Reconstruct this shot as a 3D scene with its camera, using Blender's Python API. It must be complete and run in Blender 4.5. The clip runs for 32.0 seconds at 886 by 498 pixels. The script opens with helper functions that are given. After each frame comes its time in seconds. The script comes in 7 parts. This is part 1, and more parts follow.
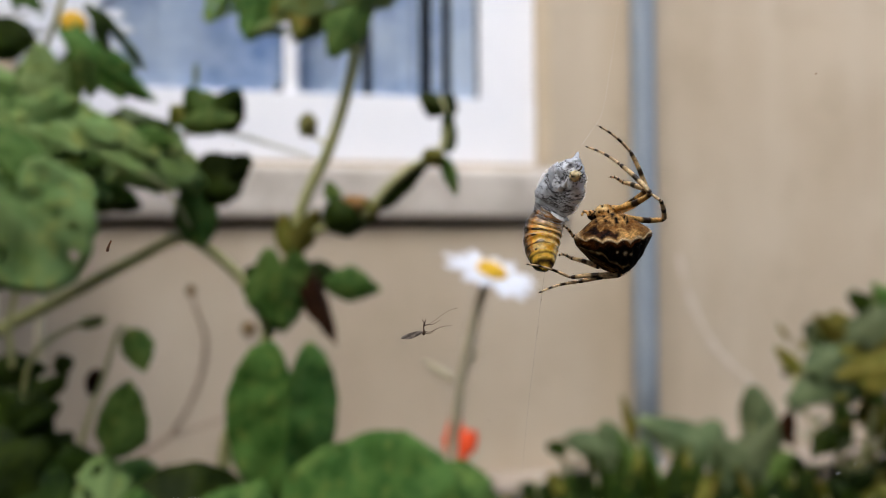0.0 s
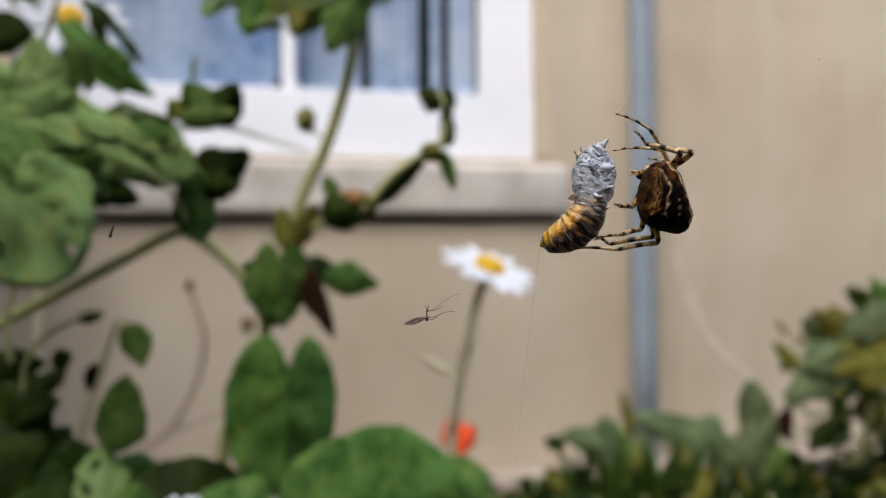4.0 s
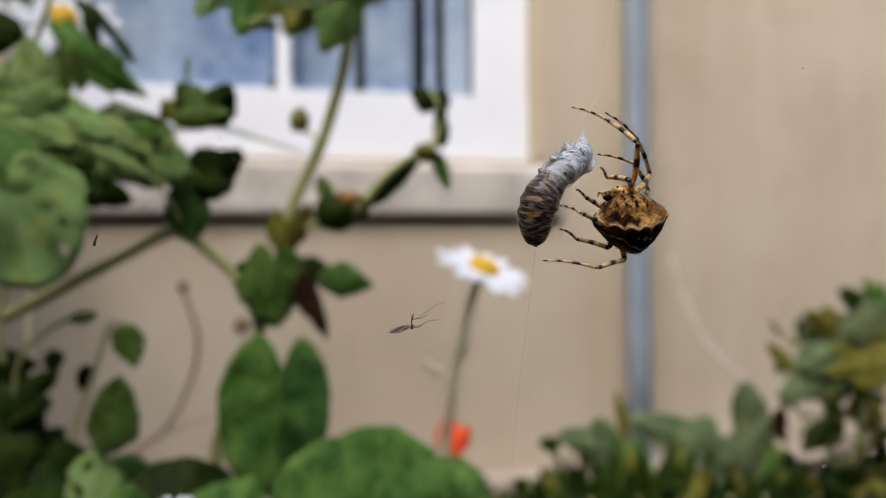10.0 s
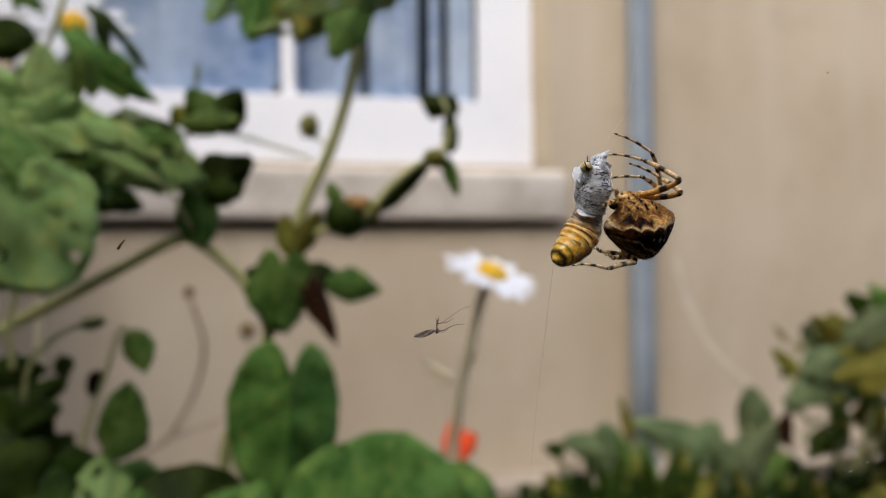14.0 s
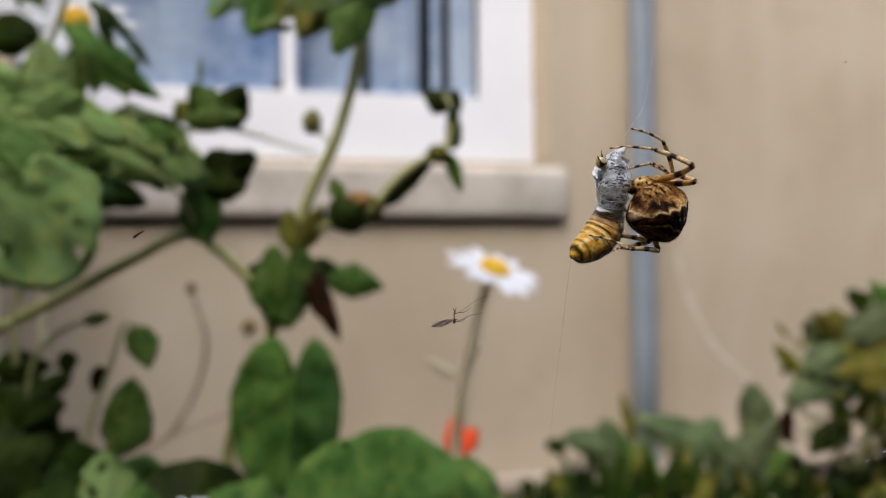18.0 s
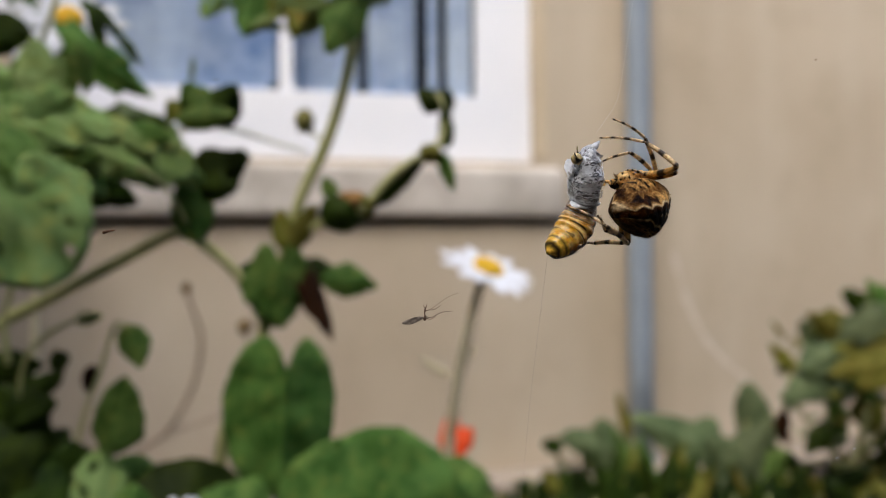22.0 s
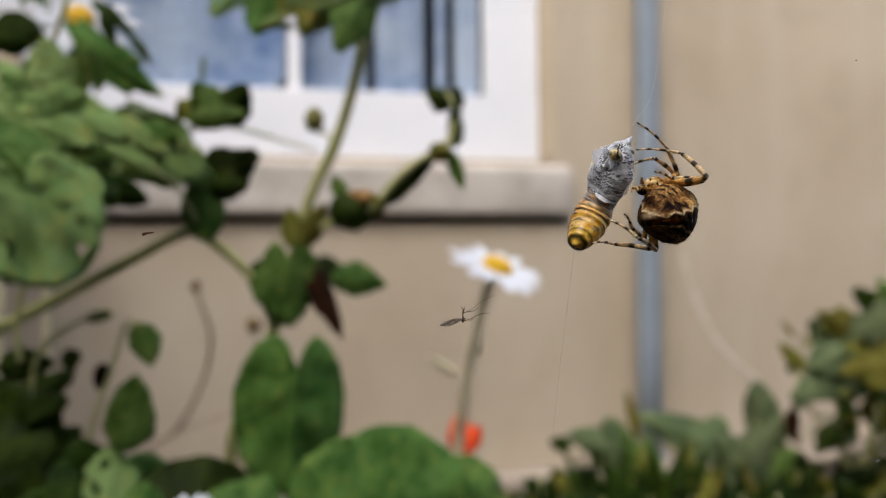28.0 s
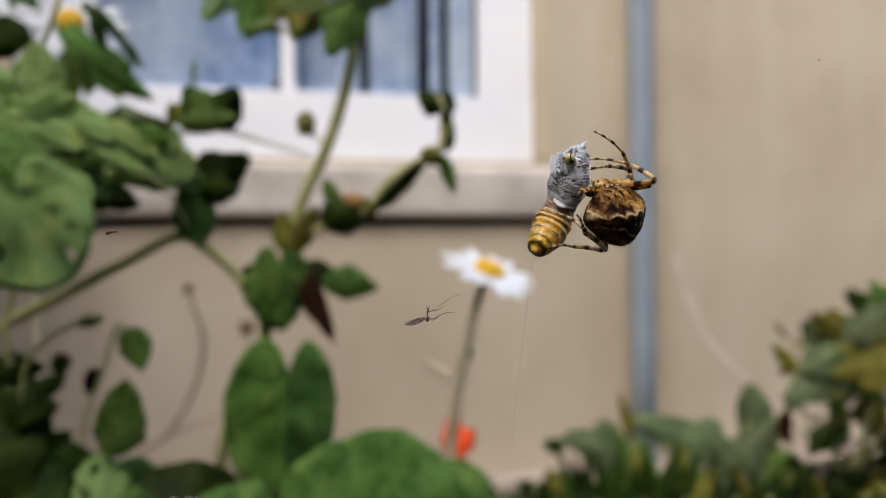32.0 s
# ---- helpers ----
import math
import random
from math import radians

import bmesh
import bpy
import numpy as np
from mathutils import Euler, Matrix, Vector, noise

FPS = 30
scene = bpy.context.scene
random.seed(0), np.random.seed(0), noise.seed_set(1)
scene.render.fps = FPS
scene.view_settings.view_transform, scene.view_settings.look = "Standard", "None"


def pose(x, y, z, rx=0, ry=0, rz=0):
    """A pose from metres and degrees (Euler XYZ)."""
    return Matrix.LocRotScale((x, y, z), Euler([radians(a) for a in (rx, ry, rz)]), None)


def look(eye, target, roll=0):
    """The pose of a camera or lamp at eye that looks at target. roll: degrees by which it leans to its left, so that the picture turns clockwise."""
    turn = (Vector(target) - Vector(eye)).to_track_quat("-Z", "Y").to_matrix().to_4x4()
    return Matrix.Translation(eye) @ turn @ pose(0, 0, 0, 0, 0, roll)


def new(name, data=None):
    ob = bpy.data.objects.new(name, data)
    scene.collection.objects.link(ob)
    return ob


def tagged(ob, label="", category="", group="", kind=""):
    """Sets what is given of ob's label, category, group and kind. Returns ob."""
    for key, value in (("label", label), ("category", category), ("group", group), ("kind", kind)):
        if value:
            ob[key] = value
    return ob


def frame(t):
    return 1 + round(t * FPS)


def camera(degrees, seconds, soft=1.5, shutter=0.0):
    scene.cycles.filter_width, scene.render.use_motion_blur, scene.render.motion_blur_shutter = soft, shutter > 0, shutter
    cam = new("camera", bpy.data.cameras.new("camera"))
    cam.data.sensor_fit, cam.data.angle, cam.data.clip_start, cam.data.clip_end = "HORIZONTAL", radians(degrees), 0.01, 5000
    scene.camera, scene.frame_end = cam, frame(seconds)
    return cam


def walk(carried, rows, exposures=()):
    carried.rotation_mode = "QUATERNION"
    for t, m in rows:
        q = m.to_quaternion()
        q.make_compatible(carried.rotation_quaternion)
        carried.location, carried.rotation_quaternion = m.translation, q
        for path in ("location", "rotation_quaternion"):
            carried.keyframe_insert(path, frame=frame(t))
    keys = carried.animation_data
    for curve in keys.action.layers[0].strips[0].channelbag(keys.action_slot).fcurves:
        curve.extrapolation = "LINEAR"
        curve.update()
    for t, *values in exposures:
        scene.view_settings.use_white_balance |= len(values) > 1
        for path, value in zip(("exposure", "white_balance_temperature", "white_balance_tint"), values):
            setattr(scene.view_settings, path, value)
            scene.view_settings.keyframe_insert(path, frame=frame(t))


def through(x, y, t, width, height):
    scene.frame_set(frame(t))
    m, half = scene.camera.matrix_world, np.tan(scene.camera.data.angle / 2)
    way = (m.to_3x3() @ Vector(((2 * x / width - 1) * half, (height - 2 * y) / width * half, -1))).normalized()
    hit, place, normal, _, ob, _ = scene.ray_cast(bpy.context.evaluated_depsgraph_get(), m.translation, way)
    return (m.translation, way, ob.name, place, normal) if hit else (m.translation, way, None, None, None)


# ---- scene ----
MM = 0.001
cam = camera(62, 32.0, soft=0.85)
cam.data.dof.use_dof = True
cam.data.dof.focus_distance = 0.099
cam.data.dof.aperture_fstop = 15.0
cam.data.dof.aperture_blades = 0
walk(cam, [
    (0, pose(0.00392, -0.0009, 0.4524, 90.273, 0, -12.626) @ pose(0, 0, 0, 0, 0, -0.5)),
    (0.5, pose(0.00381, -0.00088, 0.45197, 90.141, 0, -12.546) @ pose(0, 0, 0, 0, 0, -0.5)),
    (1, pose(0.00367, -0.00085, 0.45149, 90.06, 0, -12.573) @ pose(0, 0, 0, 0, 0, -0.5)),
    (1.5, pose(0.00338, -0.00078, 0.45146, 90.065, 0, -12.585) @ pose(0, 0, 0, 0, 0, -0.5)),
    (2, pose(0.0032, -0.00074, 0.45156, 90.071, 0, -12.496) @ pose(0, 0, 0, 0, 0, -0.5)),
    (2.5, pose(0.0034, -0.00079, 0.45147, 89.963, 0, -12.543) @ pose(0, 0, 0, 0, 0, -0.5)),
    (3, pose(0.00368, -0.00085, 0.4515, 90.019, 0, -12.665) @ pose(0, 0, 0, 0, 0, -0.5)),
    (3.5, pose(0.00383, -0.00088, 0.45161, 89.97, 0, -12.714) @ pose(0, 0, 0, 0, 0, -0.5)),
    (5.5, pose(0.00519, -0.0012, 0.45208, 89.95, 0, -12.926) @ pose(0, 0, 0, 0, 0, -0.5)),
    (6, pose(0.00569, -0.00131, 0.45234, 90.07, 0, -13.276) @ pose(0, 0, 0, 0, 0, -0.5)),
    (6.5, pose(0.00617, -0.00142, 0.45251, 90.103, 0, -13.416) @ pose(0, 0, 0, 0, 0, -0.5)),
    (7, pose(0.00619, -0.00143, 0.45219, 90.075, 0, -13.416) @ pose(0, 0, 0, 0, 0, -0.5)),
    (7.5, pose(0.00578, -0.00133, 0.4515, 90.002, 0, -13.215) @ pose(0, 0, 0, 0, 0, -0.5)),
    (8, pose(0.00505, -0.00117, 0.451, 89.88, 0, -12.955) @ pose(0, 0, 0, 0, 0, -0.5)),
    (8.5, pose(0.00463, -0.00107, 0.45088, 90.006, 0, -12.915) @ pose(0, 0, 0, 0, 0, -0.5)),
    (9, pose(0.00481, -0.00111, 0.45081, 90.076, 0, -13.063) @ pose(0, 0, 0, 0, 0, -0.5)),
    (9.5, pose(0.00504, -0.00116, 0.45083, 90.194, 0, -13.09) @ pose(0, 0, 0, 0, 0, -0.5)),
    (10, pose(0.00497, -0.00115, 0.45111, 90.069, 0, -13.096) @ pose(0, 0, 0, 0, 0, -0.5)),
    (10.5, pose(0.00463, -0.00107, 0.45143, 90.251, 0, -13.097) @ pose(0, 0, 0, 0, 0, -0.5)),
    (11, pose(0.00409, -0.00094, 0.45158, 90.263, 0, -13.031) @ pose(0, 0, 0, 0, 0, -0.5)),
    (11.5, pose(0.00344, -0.00079, 0.45161, 90.438, 0, -12.995) @ pose(0, 0, 0, 0, 0, -0.5)),
    (12, pose(0.00282, -0.00065, 0.45173, 90.533, 0, -13.013) @ pose(0, 0, 0, 0, 0, -0.5)),
    (12.5, pose(0.00243, -0.00056, 0.45163, 90.399, 0, -12.916) @ pose(0, 0, 0, 0, 0, -0.5)),
    (13, pose(0.002, -0.00046, 0.45137, 90.41, 0, -12.947) @ pose(0, 0, 0, 0, 0, -0.5)),
    (13.5, pose(0.00129, -0.0003, 0.45146, 90.427, 0, -12.913) @ pose(0, 0, 0, 0, 0, -0.5)),
    (14, pose(0.00068, -0.00016, 0.45168, 90.437, 0, -12.946) @ pose(0, 0, 0, 0, 0, -0.5)),
    (14.5, pose(0.00043, -0.0001, 0.45185, 90.494, 0, -12.956) @ pose(0, 0, 0, 0, 0, -0.5)),
    (16.5, pose(-0.00122, 0.00028, 0.45132, 90.386, 0, -13.138) @ pose(0, 0, 0, 0, 0, -0.5)),
    (17, pose(-0.0014, 0.00032, 0.45097, 90.267, 0, -13.089) @ pose(0, 0, 0, 0, 0, -0.5)),
    (17.5, pose(-0.0013, 0.0003, 0.45093, 90.112, 0, -12.952) @ pose(0, 0, 0, 0, 0, -0.5)),
    (18, pose(-0.00093, 0.00021, 0.45115, 90.192, 0, -12.911) @ pose(0, 0, 0, 0, 0, -0.5)),
    (18.5, pose(-0.00057, 0.00013, 0.45081, 90.036, 0, -12.972) @ pose(0, 0, 0, 0, 0, -0.5)),
    (19, pose(-0.00017, 0.00004, 0.45005, 89.997, 0, -13.01) @ pose(0, 0, 0, 0, 0, -0.5)),
    (19.5, pose(0.00011, -0.00003, 0.44971, 90.043, 0, -12.973) @ pose(0, 0, 0, 0, 0, -0.5)),
    (20, pose(0.00033, -0.00008, 0.45004, 90.036, 0, -12.77) @ pose(0, 0, 0, 0, 0, -0.5)),
    (20.5, pose(0.00078, -0.00018, 0.45034, 90.105, 0, -12.76) @ pose(0, 0, 0, 0, 0, -0.5)),
    (21, pose(0.0016, -0.00037, 0.45033, 90.249, 0, -12.964) @ pose(0, 0, 0, 0, 0, -0.5)),
    (21.5, pose(0.00245, -0.00057, 0.45042, 90.155, 0, -13.082) @ pose(0, 0, 0, 0, 0, -0.5)),
    (22, pose(0.00265, -0.00061, 0.45057, 90.192, 0, -13.02) @ pose(0, 0, 0, 0, 0, -0.5)),
    (22.5, pose(0.00245, -0.00057, 0.45062, 90.154, 0, -12.863) @ pose(0, 0, 0, 0, 0, -0.5)),
    (23, pose(0.00234, -0.00054, 0.45052, 90.031, 0, -12.709) @ pose(0, 0, 0, 0, 0, -0.5)),
    (23.5, pose(0.00233, -0.00054, 0.4505, 90.161, 0, -12.72) @ pose(0, 0, 0, 0, 0, -0.5)),
    (24, pose(0.00248, -0.00057, 0.45092, 90.173, 0, -12.827) @ pose(0, 0, 0, 0, 0, -0.5)),
    (24.5, pose(0.00282, -0.00065, 0.45129, 90.178, 0, -12.702) @ pose(0, 0, 0, 0, 0, -0.5)),
    (25, pose(0.00296, -0.00068, 0.45123, 90.098, 0, -12.695) @ pose(0, 0, 0, 0, 0, -0.5)),
    (25.5, pose(0.00274, -0.00063, 0.45118, 90.18, 0, -12.602) @ pose(0, 0, 0, 0, 0, -0.5)),
    (27.5, pose(0.00139, -0.00032, 0.45105, 90.06, 0, -12.443) @ pose(0, 0, 0, 0, 0, -0.5)),
    (28, pose(0.00137, -0.00032, 0.45098, 90.041, 0, -12.453) @ pose(0, 0, 0, 0, 0, -0.5)),
    (28.5, pose(0.00148, -0.00034, 0.45133, 90.078, 0, -12.553) @ pose(0, 0, 0, 0, 0, -0.5)),
    (29, pose(0.00191, -0.00044, 0.45192, 90.138, 0, -12.674) @ pose(0, 0, 0, 0, 0, -0.5)),
    (29.5, pose(0.00243, -0.00056, 0.45224, 90.17, 0, -12.772) @ pose(0, 0, 0, 0, 0, -0.5)),
    (30, pose(0.00269, -0.00062, 0.45247, 90.222, 0, -12.773) @ pose(0, 0, 0, 0, 0, -0.5)),
    (30.5, pose(0.00272, -0.00063, 0.45271, 90.029, 0, -12.766) @ pose(0, 0, 0, 0, 0, -0.5)),
    (31, pose(0.00272, -0.00063, 0.45265, 89.996, 0, -12.624) @ pose(0, 0, 0, 0, 0, -0.5)),
    (31.5, pose(0.00303, -0.0007, 0.45253, 90.093, 0, -12.727) @ pose(0, 0, 0, 0, 0, -0.5)),
    (32, pose(0.00352, -0.00081, 0.45269, 90.125, 0, -12.821) @ pose(0, 0, 0, 0, 0, -0.5)),
], exposures=[(0.0, 1.24, 6080, 9.5), (9.0, 1.22, 6180, 9.5), (13.0, 1.18, 6300, 10), (32.0, 1.16, 6300, 10)])

# ---- light: bright overcast sky, soft sun high behind the viewer ----
world = bpy.data.worlds.new("sky")
scene.world = world
world.use_nodes = True
wn = world.node_tree.nodes
sky = wn.new("ShaderNodeTexSky")
sky.sky_type, sky.sun_disc = "NISHITA", False
sky.sun_elevation, sky.sun_rotation = radians(43), radians(207)
sky.air_density, sky.dust_density, sky.ozone_density = 1.0, 3.0, 1.0
wn["Background"].inputs["Strength"].default_value = 0.15
world.node_tree.links.new(sky.outputs[0], wn["Background"].inputs["Color"])
sun = new("sun", bpy.data.lights.new("sun", "SUN"))
sun.data.energy, sun.data.angle, sun.data.color = 0.9, radians(35), (1.0, 0.94, 0.85)
sun.matrix_world = look((-1.7, -1.7, 5.6), (0, 1.2, 0.4))


# ---- materials ----
def surface(name, a, b, scale, rough=0.7, bump=0.2, fine=8.0, metal=0.0, spec=0.5, depth=0.002):
    """Two tones mixed by noise at two sizes, with relief of the same grain."""
    m = bpy.data.materials.new(name)
    m.use_nodes = True
    n, l = m.node_tree.nodes, m.node_tree.links
    p = n["Principled BSDF"]
    tc = n.new("ShaderNodeTexCoord")
    n1, n2 = n.new("ShaderNodeTexNoise"), n.new("ShaderNodeTexNoise")
    n1.inputs["Scale"].default_value, n2.inputs["Scale"].default_value = scale, scale * fine
    n1.inputs["Detail"].default_value = n2.inputs["Detail"].default_value = 6
    mixed = n.new("ShaderNodeMath")
    mixed.operation = "MULTIPLY_ADD"
    mixed.inputs[1].default_value = 0.35
    ramp = n.new("ShaderNodeValToRGB")
    ramp.color_ramp.elements[0].position, ramp.color_ramp.elements[1].position = 0.45, 0.85
    ramp.color_ramp.elements[0].color, ramp.color_ramp.elements[1].color = (*a, 1), (*b, 1)
    l.new(tc.outputs["Object"], n1.inputs["Vector"])
    l.new(tc.outputs["Object"], n2.inputs["Vector"])
    l.new(n2.outputs["Fac"], mixed.inputs[0])
    l.new(n1.outputs["Fac"], mixed.inputs[2])
    l.new(mixed.outputs[0], ramp.inputs["Fac"])
    colour = ramp.outputs["Color"]
    l.new(colour, p.inputs["Base Color"])
    p.inputs["Roughness"].default_value, p.inputs["Metallic"].default_value = rough, metal
    p.inputs["Specular IOR Level"].default_value = spec
    if bump:
        bp = n.new("ShaderNodeBump")
        bp.inputs["Strength"].default_value, bp.inputs["Distance"].default_value = bump, depth
        l.new(mixed.outputs[0], bp.inputs["Height"])
        l.new(bp.outputs["Normal"], p.inputs["Normal"])
    return m


def coloured(name, rough=0.5, spec=0.5, scale=3000, bump=0.3, amount=0.5, coat=0.0, sub=0.0):
    """Takes the mesh's own markings from its colours, broken up by fine grain."""
    m = bpy.data.materials.new(name)
    m.use_nodes = True
    n, l = m.node_tree.nodes, m.node_tree.links
    p = n["Principled BSDF"]
    at = n.new("ShaderNodeAttribute")
    at.attribute_name = "marks"
    tc, nz = n.new("ShaderNodeTexCoord"), n.new("ShaderNodeTexNoise")
    nz.inputs["Scale"].default_value, nz.inputs["Detail"].default_value = scale, 4
    rp = n.new("ShaderNodeMapRange")
    rp.inputs["From Min"].default_value, rp.inputs["From Max"].default_value = 0.3, 0.7
    rp.inputs["To Min"].default_value, rp.inputs["To Max"].default_value = 1 - amount, 1 + amount
    hs = n.new("ShaderNodeHueSaturation")
    l.new(tc.outputs["Object"], nz.inputs["Vector"])
    l.new(nz.outputs["Fac"], rp.inputs["Value"])
    l.new(rp.outputs["Result"], hs.inputs["Value"])
    l.new(at.outputs["Color"], hs.inputs["Color"])
    l.new(hs.outputs["Color"], p.inputs["Base Color"])
    p.inputs["Roughness"].default_value, p.inputs["Specular IOR Level"].default_value = rough, spec
    p.inputs["Coat Weight"].default_value = coat
    p.inputs["Coat Roughness"].default_value = 0.25
    if sub:
        p.inputs["Subsurface Weight"].default_value = sub
        p.inputs["Subsurface Radius"].default_value = (0.0006, 0.0004, 0.0002)
    bp = n.new("ShaderNodeBump")
    bp.inputs["Strength"].default_value, bp.inputs["Distance"].default_value = bump, 0.0002
    l.new(nz.outputs["Fac"], bp.inputs["Height"])
    l.new(bp.outputs["Normal"], p.inputs["Normal"])
    return m


def foliage(name, a, b, scale=45, flecks=None, amount=0.18, through=0.2):
    """A thin blade: mottled in two tones, puckered, with faint pale ribs, each leaf a little different; light comes through it."""
    m = bpy.data.materials.new(name)
    m.use_nodes = True
    n, l = m.node_tree.nodes, m.node_tree.links
    p = n["Principled BSDF"]
    tc, info, at = n.new("ShaderNodeTexCoord"), n.new("ShaderNodeObjectInfo"), n.new("ShaderNodeAttribute")
    at.attribute_name = "blade"
    n1, n2, n3 = (n.new("ShaderNodeTexNoise") for _ in range(3))
    for k, s in ((n1, scale), (n2, scale * 5), (n3, scale * 2.6)):
        k.inputs["Scale"].default_value, k.inputs["Detail"].default_value = s, 5
        l.new(tc.outputs["Object"], k.inputs["Vector"])
    add = n.new("ShaderNodeMath")
    add.operation, add.inputs[1].default_value = "MULTIPLY_ADD", 0.4
    l.new(n2.outputs["Fac"], add.inputs[0])
    l.new(n1.outputs["Fac"], add.inputs[2])
    ramp = n.new("ShaderNodeValToRGB")
    e = ramp.color_ramp.elements
    e[0].position, e[1].position, e[0].color, e[1].color = 0.55, 0.85, (*a, 1), (*b, 1)
    l.new(add.outputs[0], ramp.inputs["Fac"])
    colour = ramp.outputs["Color"]

    def blend(fac, tone, col):
        mx = n.new("ShaderNodeMix")
        mx.data_type = "RGBA"
        mx.inputs["B"].default_value = (*tone, 1)
        l.new(fac, mx.inputs["Factor"])
        l.new(col, mx.inputs["A"])
        return mx.outputs["Result"]
    if flecks:
        fr = n.new("ShaderNodeMapRange")
        fr.inputs["From Min"].default_value, fr.inputs["From Max"].default_value, fr.inputs["To Max"].default_value = 0.54, 0.70, 0.7
        l.new(n3.outputs["Fac"], fr.inputs["Value"])
        colour = blend(fr.outputs["Result"], flecks, colour)
    sep = n.new("ShaderNodeSeparateXYZ")
    ang, mul, sn, ab, pw, sc = (n.new("ShaderNodeMath") for _ in range(6))
    for k, op in ((ang, "ARCTAN2"), (mul, "MULTIPLY"), (sn, "COSINE"), (ab, "ABSOLUTE"), (pw, "POWER"), (sc, "MULTIPLY")):
        k.operation = op
    mul.inputs[1].default_value, pw.inputs[1].default_value, sc.inputs[1].default_value = 3.5, 60.0, amount
    l.new(at.outputs["Vector"], sep.inputs[0])
    l.new(sep.outputs["X"], ang.inputs[0])
    l.new(sep.outputs["Y"], ang.inputs[1])
    for s, t in ((ang, mul), (mul, sn), (sn, ab), (ab, pw), (pw, sc)):
        l.new(s.outputs[0], t.inputs[0])
    colour = blend(sc.outputs[0], (b[0] * 1.6, b[1] * 1.5, b[2] * 1.5), colour)
    hs = n.new("ShaderNodeHueSaturation")
    hue, val = n.new("ShaderNodeMapRange"), n.new("ShaderNodeMapRange")
    hue.inputs["To Min"].default_value, hue.inputs["To Max"].default_value = 0.482, 0.512
    val.inputs["To Min"].default_value, val.inputs["To Max"].default_value = 0.82, 1.25
    for k in (hue, val):
        l.new(info.outputs["Random"], k.inputs["Value"])
    l.new(hue.outputs["Result"], hs.inputs["Hue"])
    l.new(val.outputs["Result"], hs.inputs["Value"])
    l.new(colour, hs.inputs["Color"])
    l.new(hs.outputs["Color"], p.inputs["Base Color"])
    p.inputs["Roughness"].default_value, p.inputs["Specular IOR Level"].default_value = 0.6, 0.1
    bp = n.new("ShaderNodeBump")
    bp.inputs["Strength"].default_value, bp.inputs["Distance"].default_value = 0.3, 0.002
    l.new(add.outputs[0], bp.inputs["Height"])
    l.new(bp.outputs["Normal"], p.inputs["Normal"])
    tr, mx = n.new("ShaderNodeBsdfTranslucent"), n.new("ShaderNodeMixShader")
    mx.inputs[0].default_value = through
    l.new(hs.outputs["Color"], tr.inputs["Color"])
    l.new(p.outputs[0], mx.inputs[1])
    l.new(tr.outputs[0], mx.inputs[2])
    l.new(mx.outputs[0], n["Material Output"].inputs["Surface"])
    return m


def plaster(name, a, b, pale):
    """Rough render: two tones in broad patches, faint pale runs down the wall, coarse grain and relief."""
    m = bpy.data.materials.new(name)
    m.use_nodes = True
    n, l = m.node_tree.nodes, m.node_tree.links
    p, tc = n["Principled BSDF"], n.new("ShaderNodeTexCoord")

    def clouds(scale, detail, stretch=(1, 1, 1)):
        mp, nz = n.new("ShaderNodeMapping"), n.new("ShaderNodeTexNoise")
        mp.inputs["Scale"].default_value = stretch
        nz.inputs["Scale"].default_value, nz.inputs["Detail"].default_value = scale, detail
        l.new(tc.outputs["Object"], mp.inputs["Vector"])
        l.new(mp.outputs["Vector"], nz.inputs["Vector"])
        return nz.outputs["Fac"]

    def span(value, lo, hi, top):
        mr = n.new("ShaderNodeMapRange")
        mr.inputs["From Min"].default_value, mr.inputs["From Max"].default_value, mr.inputs["To Max"].default_value = lo, hi, top
        l.new(value, mr.inputs["Value"])
        return mr.outputs["Result"]

    def blend(fac, x, y):
        mx = n.new("ShaderNodeMix")
        mx.data_type = "RGBA"
        l.new(fac, mx.inputs["Factor"])
        for slot, v in (("A", x), ("B", y)):
            if isinstance(v, tuple):
                mx.inputs[slot].default_value = (*v, 1)
            else:
                l.new(v, mx.inputs[slot])
        return mx.outputs["Result"]
    broad, grain = clouds(3.1, 4), clouds(90, 5)
    colour = blend(span(broad, 0.3, 0.7, 1.0), a, b)
    colour = blend(span(clouds(1.0, 3, (7, 7, 1.1)), 0.45, 0.75, 0.45), colour, pale)
    colour = blend(span(clouds(9, 5), 0.58, 0.75, 0.35), colour, (a[0] * 0.82, a[1] * 0.80, a[2] * 0.76))
    colour = blend(span(grain, 0.35, 0.7, 0.22), colour, b)
    l.new(colour, p.inputs["Base Color"])
    p.inputs["Roughness"].default_value = 0.9
    bp = n.new("ShaderNodeBump")
    bp.inputs["Strength"].default_value, bp.inputs["Distance"].default_value = 0.4, 0.003
    l.new(grain, bp.inputs["Height"])
    l.new(bp.outputs["Normal"], p.inputs["Normal"])
    return m


